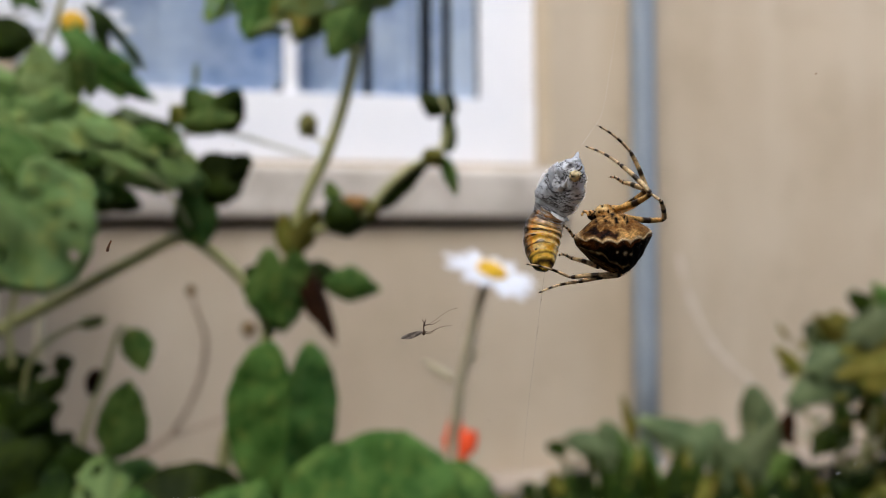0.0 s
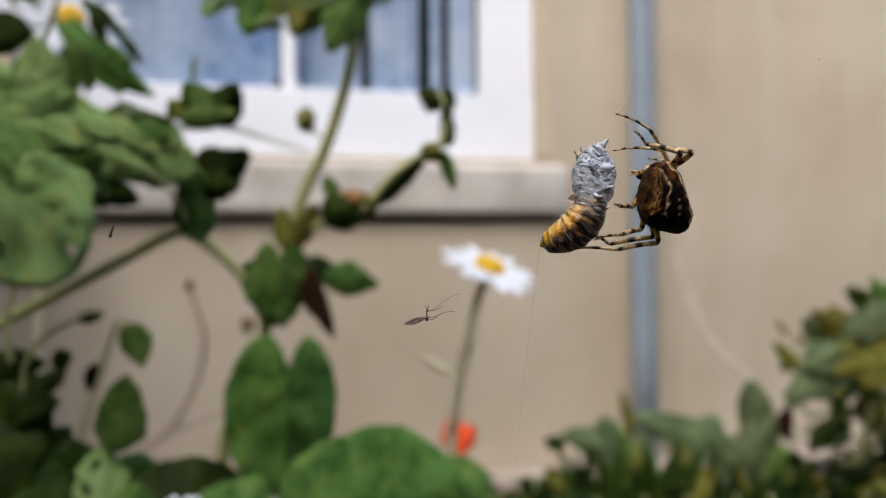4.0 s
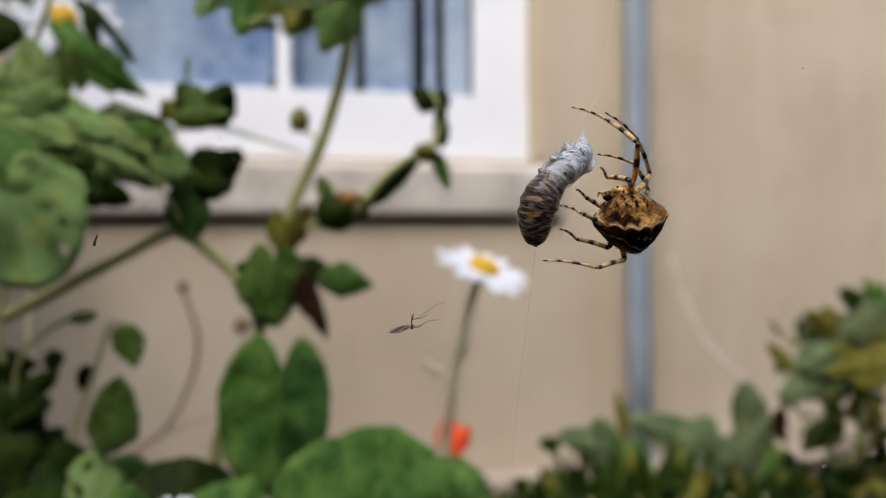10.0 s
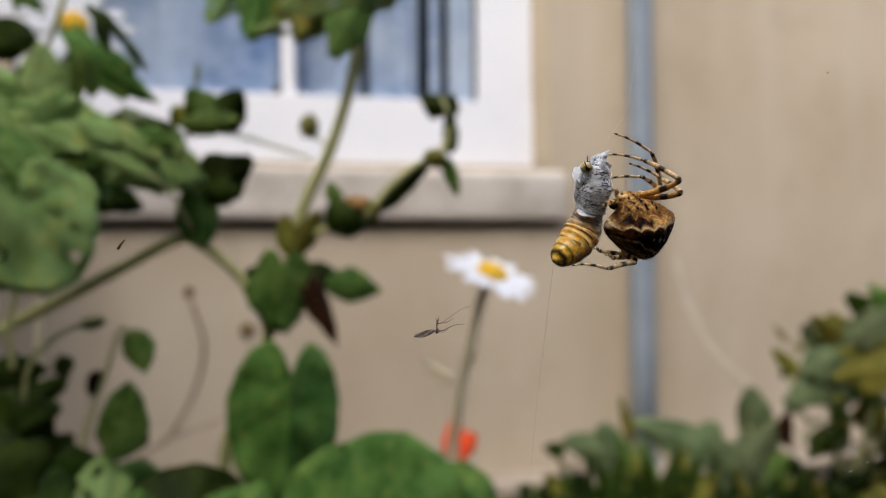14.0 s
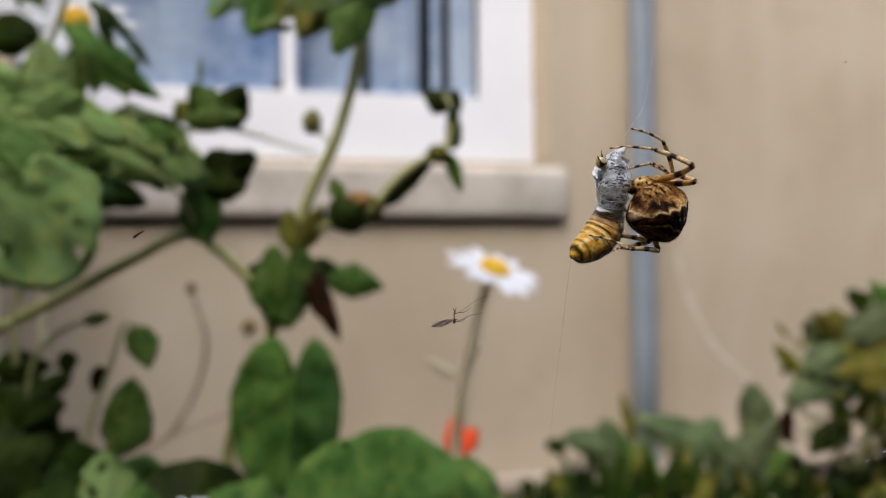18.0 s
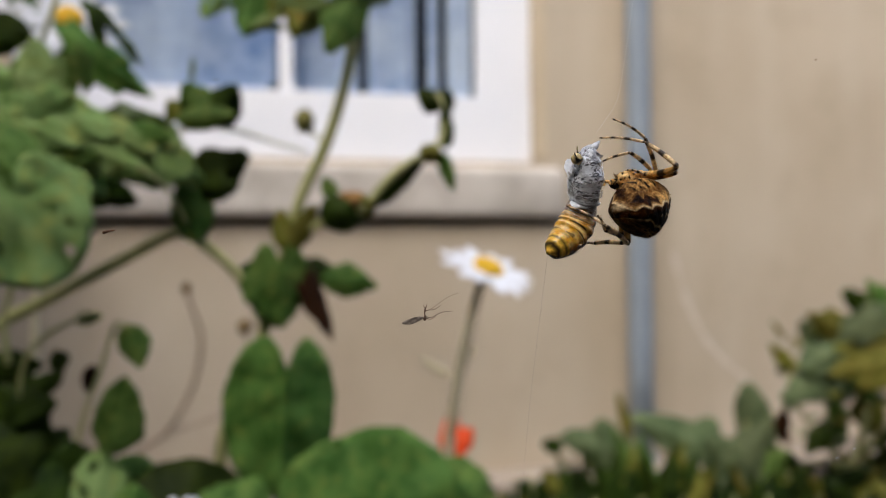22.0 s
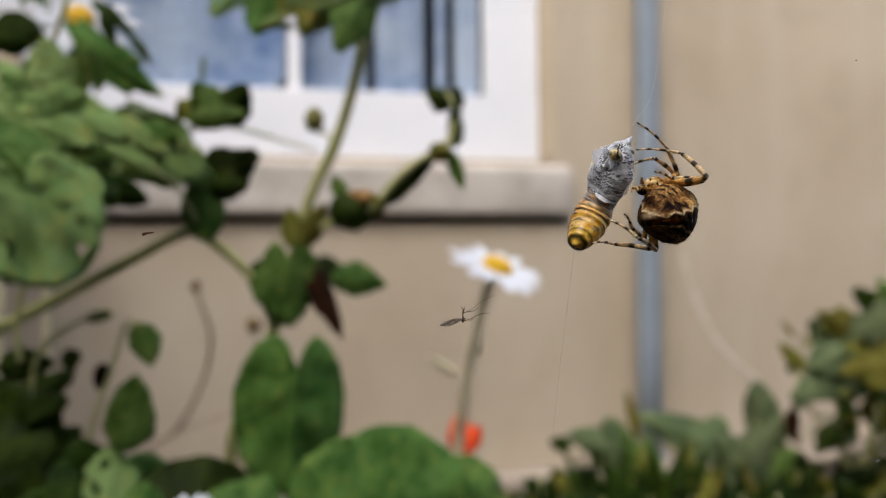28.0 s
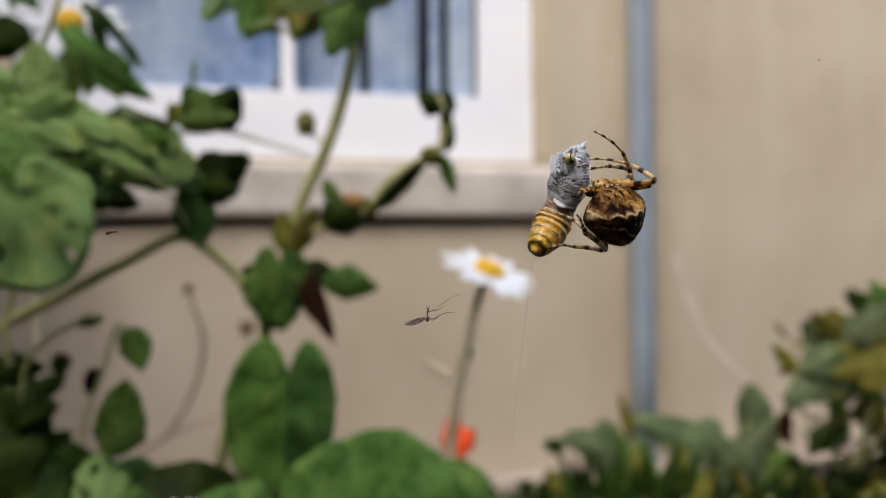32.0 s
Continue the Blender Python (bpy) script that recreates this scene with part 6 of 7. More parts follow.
JOINTS["h"] += [
    (0, -3.6, 0.6, -5.1, 1, -6.8, 2.3),
    (0.5, -3, -1, -5.8, -1.5, -7.5, -1.9),
    (1, -3.1, 0.4, -4.9, 1, -5.9, 1.2),
    (2, -2.7, -0.3, -4.9, 0, -6.1, -0.1),
    (3, -3.4, 0.9, -5.6, 1.1, -6.5, 1.2),
    (3.5, -3.3, -0.6, -5.5, -0.5, -6.9, -0.4),
    (5.5, -4.5, -2, -7.6, -1.7, -9.3, -1.7),
    (6, -5.6, -1, -8.9, -0.7, -10.1, 0.9),
    (6.5, -3.8, 0.6, -6.3, 1.5, -8.4, 2.3),
    (7, -3.3, 1, -5.4, 1.6, -7.6, 2),
    (7.5, -3.5, 1.8, -5.2, 1.9, -6.7, 2.2),
    (8, -3.2, 2.2, -5, 2.4, -6.2, 2.6),
    (8.5, -3, 2.9, -4.1, 3.8, -5, 4.4),
]
JOINTS["h"] += [
    (9, -3.9, 2.3, -6.4, 2.7, -8.8, 3.1),
    (10, -2.6, 2.5, -5.1, 3.6, -6.9, 4.5),
    (10.5, -1.4, 2.9, -2.6, 3.5, -3.9, 4.2),
    (11, -2.4, 2.4, -3.6, 3, -4.6, 3.7),
    (12, -1.7, 0.7, -3.2, 0.7, -4.6, 0.1),
    (13.5, -1.2, 4.1, -1.7, 5.6, -2.6, 6.1),
    (14, -1.6, 4.8, -2.4, 5, -3.5, 4.9),
    (17, -1.3, 4.1, -2.9, 4.7, -3.6, 4.4),
    (19, -0.7, 4, -2.2, 3.9, -3.3, 3.9),
    (21, -0.9, 4.4, -2.4, 4.3, -3.5, 4.4),
    (24, -0.9, 4.3, -2.4, 3.9, -3.5, 3.5),
    (28, -0.8, 4.1, -2.7, 4.4, -3.5, 4.7),
    (32, -0.6, 4.1, -2.1, 4.3, -3.2, 4.5),
]
leg_parts = {}
for key, (lens, hip, _) in LEGS.items():
    n = ord(key)
    coxa = shaded(blob((0, 0, 0), .62 * MM, .62 * MM, .62 * MM, 12, 8, .1), lambda v: mixc(ORANGE, BROWN, 0.3))
    leg = local("leg", coxa, LIMB, spider)
    leg.location = ((TX + hip[0]) * MM, (TY + hip[1]) * MM, (TZ + hip[2]) * MM)
    leg_parts[key] = (leg,
                      local("thigh", limb(lens[0], .40, .31, FEMUR_B, ORANGE, DARK_RING, 0.05, .2, n), LIMB, leg),
                      local("shin", limb(lens[1], .315, .25, TIBIA_B, (0.98, 0.69, 0.34), DARK_RING, 0.03, .15, n + 9), LIMB, leg),
                      local("foot", limb(lens[2], .22, .10, TARSUS_B, (0.98, 0.71, 0.39), DARK_RING, 0.05, .05, n + 20), LIMB, leg))


def reach(start, goal, length, depth, last=None):
    """The end of a joint of fixed length that points at the goal seen from the front; its depth as near as can be to the one wanted."""
    d = Vector((goal[0] - start.x, goal[1] - start.y))
    if d.length >= length * 0.985:
        d = d.normalized() * length * 0.985
    dz = math.sqrt(length * length - d.length_squared)
    depth = depth if last is None else 0.35 * depth + 0.65 * last
    side = 1 if abs(start.z + dz - depth) < abs(start.z - dz - depth) else -1
    return Vector((start.x + d.x, start.y + d.y, start.z + side * dz))


def aim(a, b):
    y = (b - a).normalized()
    z = Vector((0, 0, 1)) - y * y.z
    z = z.normalized() if z.length > 0.05 else y.orthogonal().normalized()
    x = y.cross(z)
    m = Matrix((x, y, z)).transposed().to_4x4()
    m.translation = a
    return m


def leg_motion(key):
    lens, hip, deep = LEGS[key]
    leg, thigh, shin, foot = leg_parts[key]
    rows = [], [], []
    h = Vector((TX + hip[0], TY + hip[1], TZ + hip[2]))
    given, dense = JOINTS[key], []
    for a, b in zip(given, given[1:]):
        n = max(1, math.ceil((b[0] - a[0]) / 0.17))
        for k in range(n):
            f = k / n
            g = f * f * (3 - 2 * f)
            dense.append([a[0] + (b[0] - a[0]) * f] + [p + (q - p) * g for p, q in zip(a[1:], b[1:])])
    dense.append(list(given[-1]))
    last = [None, None, None]
    for t, x1, y1, x2, y2, x3, y3 in dense:
        p1 = reach(h, (x1, y1), lens[0], deep[0], last[0])
        p2 = reach(p1, (x2, y2), lens[1], deep[1], last[1])
        p3 = reach(p2, (x3, y3), lens[2], deep[2], last[2])
        last = [p1.z, p2.z, p3.z]
        for row, a, b in zip(rows, (h, p1, p2), (p1, p2, p3)):
            row.append((t, aim((a - h) * MM, (b - h) * MM)))
    for ob, row in zip((thigh, shin, foot), rows):
        full = [row[0]]
        for t, m in row[1:]:
            t0, m0 = full[-1]
            q0, q1 = m0.to_quaternion(), m.to_quaternion()
            turn = math.degrees(q0.rotation_difference(q1).angle)
            turn = min(turn, 360 - turn)
            n = int(turn // 60) + 1
            for i in range(1, n):
                q = q0.slerp(q1, i / n)
                full.append((t0 + (t - t0) * i / n, Matrix.LocRotScale(m0.translation.lerp(m.translation, i / n), q, None)))
            full.append((t, m))
        walk(ob, full)


# ---- the wrapped wasp ----
def spine(s):
    return Vector((3.7 * math.sin(math.pi * s ** 1.5), 7.97 - 15.94 * s, 0)) * MM


GIRTH = [(0.0, 0.15), (0.06, 1.15), (0.14, 2.05), (0.26, 2.5), (0.38, 2.45), (0.47, 2.05), (0.53, 2.1), (0.58, 2.35), (0.66, 2.6), (0.78, 2.5), (0.88, 2.1), (0.95, 1.5), (1.0, 0.35)]


def girth(s):
    for (a, p), (b, q) in zip(GIRTH, GIRTH[1:]):
        if s <= b:
            f = (s - a) / (b - a)
            return (p + (q - p) * f * f * (3 - 2 * f)) * MM
    return 0.4 * MM


def oval(s, a):
    """The wrapped breast is broader than deep."""
    return 0.23 * max(0.0, min(1.0, (0.54 - s) / 0.12)) * math.cos(2 * (a + 2.09))


def trunk(s0, s1, rings, seg, tint, lump, grow=1.0):
    verts, faces, cols = [], [], []
    for i in range(rings + 1):
        s = s0 + (s1 - s0) * i / rings
        c = spine(s)
        way = (spine(min(1, s + .01)) - spine(max(0, s - .01))).normalized()
        x = Vector((0, 0, 1)).cross(way).normalized()
        z = x.cross(way)
        for k in range(seg):
            a = 2 * math.pi * k / seg
            d = x * math.cos(a) + z * math.sin(a)
            r = girth(s) * grow * (1 + lump(s, a))
            verts.append(c + d * r)
            cols.append(tint(s, a))
    for i in range(rings):
        for k in range(seg):
            j = (k + 1) % seg
            faces.append((i * seg + j, i * seg + k, (i + 1) * seg + k, (i + 1) * seg + j))
    faces.append(tuple(range(seg)))
    faces.append(tuple(reversed([rings * seg + k for k in range(seg)])))
    return verts, faces, {"marks": cols}


YEL, AMBER, DARKB = (1.0, 0.48, 0.02), (0.36, 0.125, 0.016), (0.010, 0.007, 0.005)
S_WHITE, S_GREY, S_DARK = (0.96, 0.965, 0.98), (0.91, 0.92, 0.945), (0.035, 0.032, 0.036)


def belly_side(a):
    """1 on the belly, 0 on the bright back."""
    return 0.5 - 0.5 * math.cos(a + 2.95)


def band_tint(s, a):
    k = (s - 0.50) / 0.46 * 6.5
    f = k - math.floor(k)
    b = belly_side(a)
    n = noise.noise(Vector((s * 22, math.cos(a) * 2, math.sin(a) * 2)))
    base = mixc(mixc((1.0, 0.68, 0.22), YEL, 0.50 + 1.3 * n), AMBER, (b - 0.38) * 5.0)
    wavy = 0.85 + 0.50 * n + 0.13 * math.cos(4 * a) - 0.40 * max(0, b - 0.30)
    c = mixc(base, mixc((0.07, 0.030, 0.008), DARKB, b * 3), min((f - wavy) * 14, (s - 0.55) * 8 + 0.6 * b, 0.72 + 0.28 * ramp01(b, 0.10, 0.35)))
    c = mixc(c, mixc((0.56, 0.46, 0.33), AMBER, 0.25 + 1.6 * n), min(0.9, 1.1 + 1.0 * n - (s - 0.5) * 6.5))
    c = mixc(c, (0.75, 0.26, 0.03), 0.8 * math.exp(-((b - 0.42 + 0.05 * n) / 0.05) ** 2))
    m = noise.noise(Vector((s * 30, math.cos(a) * 2.8 + 3, math.sin(a) * 2.8)))
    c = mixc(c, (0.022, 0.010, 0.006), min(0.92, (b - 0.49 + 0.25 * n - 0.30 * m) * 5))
    streak = noise.noise(Vector((s * 44, math.cos(a) * 1.5, math.sin(a) * 1.5 + 6)))
    c = mixc(c, (0.42, 0.21, 0.05), 0.75 * min(1.0, 5 * max(0.0, 0.6 * m + streak - 0.22)) * ramp01(b, 0.48, 0.7))
    c = mixc(c, (0.50, 0.46, 0.44), 0.55 * min(1.0, 5 * max(0.0, noise.noise(Vector((s * 70 + math.sin(a), math.cos(a) * 2, math.sin(a) * 2 + 2))) - 0.15)) * ramp01(b, 0.48, 0.7))
    if s > 0.90:
        rings = 1.6 * math.exp(-((s - 0.920 - 0.006 * n) / 0.008) ** 2) + 2.2 * math.exp(-((s - 0.966 + 0.006 * n) / 0.011) ** 2)
        c = mixc(mixc((0.95, 0.56, 0.06), (0.03, 0.014, 0.008), 0.45 * rings), DARKB, (b - 0.6) * 4)
    return c


def silk_tint(s, a):
    v = Vector((s * 14 + math.sin(a * 2) * 0.8, math.cos(a) * 1.4, math.sin(a) * 1.4))
    n = noise.noise(v * 1.3) + 0.4 * noise.noise(v * 3.7)
    c = mixc(S_GREY, S_WHITE, 0.50 + 1.3 * n)
    # the body shows darkly through where the silk is thin
    c = mixc(c, (0.16, 0.14, 0.135), min(0.8, (noise.noise(v * 1.1 + Vector((2, 8, 1))) - 0.14) * 2.0))
    gap = noise.noise(Vector((s * 46 + 1.5 * math.sin(2 * a), math.cos(a) * 2.3 + 5, math.sin(a) * 2.3))) + 0.35 * noise.noise(v * 6)
    c = mixc(c, S_DARK, min(0.9, (gap - 0.24 - 0.4 * noise.noise(v * 0.9 + Vector((0, 0, 7)))) * 9))
    c = mixc(c, S_DARK, min(0.95, (noise.noise(v * 6.3 + Vector((9, 2, 4))) - 0.24 - 0.5 * noise.noise(v * 0.8 + Vector((3, 1, 0)))) * 9))
    c = mixc(c, S_WHITE, 0.9 * math.exp(-((s - 0.44 - 0.02 * math.sin(2 * a)) / 0.016) ** 2))
    c = mixc(c, (0.26, 0.215, 0.18), min(0.65, (s - 0.34) * 6)) if s > 0.34 and abs(s - 0.44) > 0.02 else c
    return mixc(c, mixc((0.34, 0.27, 0.21), AMBER, 0.4 + 1.5 * n), (s - 0.47 + 0.05 * n) * 9) if s > 0.45 else c


prey = still("wrapped_wasp", "wasp half wrapped in grey-white silk, yellow and black abdomen bare", "wasp", web(19.35, 7.55))
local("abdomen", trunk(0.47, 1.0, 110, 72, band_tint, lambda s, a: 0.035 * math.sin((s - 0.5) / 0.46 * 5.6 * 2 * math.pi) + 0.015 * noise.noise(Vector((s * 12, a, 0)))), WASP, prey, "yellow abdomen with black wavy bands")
cocoon = local("silk_wrapping", trunk(0.0, 0.56, 120, 84, silk_tint, lambda s, a: oval(s, a) + 0.15 * noise.noise(Vector((s * 9, math.cos(a) * 1.3, math.sin(a) * 1.3))) + 0.10 * (0.35 - abs(noise.noise(Vector((s * 13 + 4, math.cos(a) * 2.1, math.sin(a) * 2.1))))) + 0.022 * noise.noise(Vector((s * 40, math.cos(a) * 4, math.sin(a) * 4))), 0.98), COCOON, prey, "crumpled grey-white silk")


def on_body(q, a, grow=1.0):
    """A point of the wrapped body's surface at q along its spine and a round it."""
    c = spine(q)
    way = (spine(min(1, q + .01)) - spine(max(0, q - .01))).normalized()
    x = Vector((0, 0, 1)).cross(way).normalized()
    return c + (x * math.cos(a) + x.cross(way) * math.sin(a)) * girth(q) * (1 + oval(q, a)) * grow


def strands(count, lo, hi, seed, thick, arc=None):
    """Loops of silk wound round the body at odd slants; arc keeps them to one side of it."""
    rn = random.Random(seed)
    gs = []
    for _ in range(count):
        s, sl, ph = rn.uniform(lo, hi), rn.uniform(-0.09, 0.09), rn.uniform(0, 6.28)
        start, span = rn.uniform(0, 6.28), rn.uniform(1.6, 5.5)
        if arc:
            start, span = arc[0] + rn.uniform(-0.5, 0.5), arc[1] - arc[0] + rn.uniform(-0.6, 0.6)
        pts = [on_body(min(0.985, max(0.03, s + sl * math.sin(start + span * k / 14 + ph))), start + span * k / 14, rn.uniform(1.04, 1.10)) for k in range(15)]
        gs.append(tube(pts, thick, thick, 4, 2))
    return joined(*gs)


def ridge(q0, a0, q1, a1, out, lift, seed):
    """A thin fold of silk standing off the body along a line round it."""
    rn = random.Random(seed)
    n, rows, verts = 14, 5, []
    for i in range(n + 1):
        f = i / n
        b = on_body(q0 + (q1 - q0) * f, a0 + (a1 - a0) * f, 0.96)
        o = (b - spine(q0 + (q1 - q0) * f)).normalized()
        h = out * math.sin(math.pi * (0.04 + 0.92 * f)) ** 0.8 * rn.uniform(0.75, 1.15)
        for j in range(rows):
            g = j / (rows - 1)
            verts.append(b + (o * h * g + Vector((0, lift, 0)) * h * g * g) + Vector((0, 0.12 * MM * math.sin(5 * f + 3 * g), 0)))
    faces = [(i * rows + j, i * rows + j + 1, (i + 1) * rows + j + 1, (i + 1) * rows + j) for i in range(n) for j in range(rows - 1)]
    m = len(verts)
    verts += [v + Vector((0.02 * MM, -0.05 * MM, 0)) for v in verts]
    faces += [tuple(k + m for k in reversed(f)) for f in faces]
    return verts, faces, {"marks": [mixc(S_GREY, S_WHITE, 0.6 + noise.noise(Vector(v) * 1500)) for v in verts]}


tagged(local("silk_winding", strands(70, 0.04, 0.55, 3, 0.016 * MM), SILK, cocoon), kind="stuff")
tagged(local("silk_winding", strands(16, 0.50, 0.85, 4, 0.008 * MM), SILK, cocoon), kind="stuff")
tagged(local("silk_winding", strands(44, 0.50, 0.97, 7, 0.009 * MM, (-0.9, 1.3)), WISP, cocoon), kind="stuff")
for q0, a0, q1, a1, out, lift, seed in ((0.46, 2.7, 0.48, 4.4, 0.95, -0.2, 1), (0.13, 1.5, 0.30, 2.2, 1.15, 0.5, 2), (0.06, -1.9, 0.12, -0.7, 0.5, 0.8, 3),
                                        (0.34, 0.4, 0.44, -0.9, 0.6, 0.3, 4), (0.06, 2.6, 0.14, 3.6, 0.6, 0.8, 5), (0.22, 4.6, 0.33, 5.4, 0.45, 0.2, 6)):
    local("silk_fold", ridge(q0, a0, q1, a1, out * MM, lift, seed), COCOON, cocoon)
# drawn-out silk peak and flaps
for pts, r in ((((0.1, 7.0, 0.1), (0.5, 7.9, 0.3), (0.9, 8.9, 0.5)), 0.9), (((1.6, 4.7, 0.4), (3.0, 5.2, 0.4), (3.8, 5.9, 0.3)), 1.15), (((2.6, 1.2, 1.4), (4.4, 1.0, 1.6), (5.0, 1.4, 1.5)), 0.45)):
    g = tube([tuple(c * MM for c in p) for p in pts], r * MM, .04 * MM, 10, 6, lump=0.5)
    local("silk_flap", (g[0], g[1], {"marks": [mixc(S_GREY, S_WHITE, 0.7 + noise.noise(Vector(v) * 1500)) for v in g[0]]}), COCOON, cocoon)
# face and feelers showing through at the upper end
face_w = blob((-1.5 * MM, 5.2 * MM, -0.2 * MM), .95 * MM, .75 * MM, .75 * MM, 24, 16, .25)
face_ob = local("head", (face_w[0], face_w[1], {"marks": [mixc((0.95, 0.74, 0.36), DARKB, 1.6 * math.exp(-((v[1] / MM - 5.2 - 0.25 * math.sin(v[0] / MM * 4)) / 0.16) ** 2) + 2.2 * noise.noise(Vector(v) * 1000)) for v in face_w[0]]}), WASP, prey, "pale yellow face with black marks")
for pts in (((-1.65, 5.8, -.2), (-2.35, 6.2, -.1), (-2.5, 6.6, -.2)), ((-1.75, 5.3, 0), (-2.55, 5.35, .1), (-3.0, 5.6, .1))):
    g = tube([tuple(c * MM for c in p) for p in pts], .12 * MM, .08 * MM, 8, 6)
    local("feeler", (g[0], g[1], {"marks": [mixc((0.5, 0.4, 0.16), DARKB, 0.95 + noise.noise(Vector(v) * 900)) for v in g[0]]}), WASP, face_ob)
rt = random.Random(11)
for _ in range(5):
    s, a = rt.uniform(0.08, 0.5), rt.uniform(0, 6.28)
    c = spine(s)
    out = Vector((math.cos(a), rt.uniform(-0.2, 0.9), math.sin(a))).normalized()
    b0 = c + Vector((math.cos(a), 0, math.sin(a))) * girth(s) * 0.8
    g = tube([b0, b0 + out * 0.5 * MM, b0 + out * rt.uniform(0.7, 1.15) * MM + Vector((0, 0.3 * MM, 0))], 0.42 * MM, 0.03 * MM, 8, 5, lump=0.6)
    local("silk_tuft", (g[0], g[1], {"marks": [mixc(S_GREY, S_WHITE, 0.8 + noise.noise(Vector(v) * 1500)) for v in g[0]]}), COCOON, cocoon)

# ---- silk lines, gnat and scraps in the web ----
tail_line = still("silk_thread", "fine beaded silk thread hanging under the wasp", "thread", web(17.14, -0.11))
g = tube([(0, 0, 0), (-.7 * MM, -5 * MM, 0), (-1.6 * MM, -12 * MM, 0), (-2.6 * MM, -20 * MM, 0), (-4 * MM, -34 * MM, 0)], .021 * MM, .015 * MM, 5, 8)
local("line", g, THREAD, tail_line)
for k, y in enumerate((-4, -7.7, -8.4, -9.3, -12.8)):
    local("bead", blob((-.13 * -y * .95 * MM, y * MM, 0), .05 * MM, .08 * MM, .05 * MM, 8, 6), GNAT, tail_line)
top_line = still("silk_thread", "fine silk thread holding the wasp from above", "thread", web(21.56, 15.21))
g = tube([(.7 * MM, 1.6 * MM, 0), (2.0 * MM, 3.4 * MM, 0), (3.6 * MM, 6.2 * MM, 0), (5.0 * MM, 14 * MM, 0), (6.5 * MM, 24 * MM, 0)], .009 * MM, .004 * MM, 5, 8)
local("line", g, SILK, top_line)

gnat = still("gnat", "tiny dead gnat with one grey wing caught in the web", "gnat", web(0.56, -8.35))
body = tube([(.25 * MM, 1.35 * MM, 0), (.10 * MM, .7 * MM, 0), (.15 * MM, 0, .05 * MM), (.05 * MM, -.45 * MM, 0)], .16 * MM, radius=lambda s: MM * (.08 + .15 * math.exp(-((s - .72) / .2) ** 2) + .03 * math.sin(9 * s)), sides=10, steps=8)
local("body", body, GNAT, gnat)
wv, wf = [], []
for i in range(13):
    s = i / 12
    h = .46 * MM * math.sin(math.pi * min(1, .06 + .92 * s)) ** .7
    cx, cy = (-.1 - 2.9 * s) * MM, (-.05 - .95 * s + .25 * s * s) * MM
    for u in (-1, -.5, 0, .5, 1):
        wv.append((cx + .3 * u * h, cy + u * h, .06 * MM * math.sin(9 * s + 3 * u)))
nv = len(wv)
wv += [(a, b, c - .02 * MM) for a, b, c in wv]
for i in range(12):
    for j in range(4):
        q = (i * 5 + j, i * 5 + j + 1, (i + 1) * 5 + j + 1, (i + 1) * 5 + j)
        wf += [q, tuple(k + nv for k in reversed(q))]
local("wing", (wv, wf), WING, gnat, "folded smoky grey wing")
for pts in (((.2, .1, 0), (1.0, .0, .1), (1.9, .45, .1), (2.8, .75, 0), (3.9, .8, 0)), ((.2, .9, 0), (.8, 1.0, .1), (1.5, 1.1, .1), (2.3, 1.6, 0)),
            ((.1, 1.3, 0), (-.1, 1.7, 0)), ((.3, 1.3, 0), (.4, 1.75, 0)), ((.3, -.1, 0), (.9, -.25, .1), (1.6, .1, 0))):
    local("leg", tube([tuple(c * MM for c in p) for p in pts], .058 * MM, .030 * MM, 6, 5), GNAT, gnat)

# one long hind leg, thin as a hair, with its foot curled
long_leg = local("leg", tube([tuple(c * MM for c in p) for p in ((.2, .8, 0), (1.3, 1.35, .05), (2.6, 2.3, .05), (3.7, 2.95, 0), (4.5, 3.15, 0))], .030 * MM, .018 * MM, 6, 5), GNAT, gnat)
local("foot", blob((4.55 * MM, 3.18 * MM, 0), .09 * MM, .06 * MM, .06 * MM, 8, 6), GNAT, long_leg)


def scrap(m, pts, r, label):
    ob = still("web_scrap", label, "debris", m)
    ob["group"] = "scraps in the web"
    local("scrap", tube([tuple(c * MM for c in p) for p in pts], r * MM, r * .5 * MM, 8, 4, lump=.6), SILK if "white" in label else SPECK, ob)
    return ob


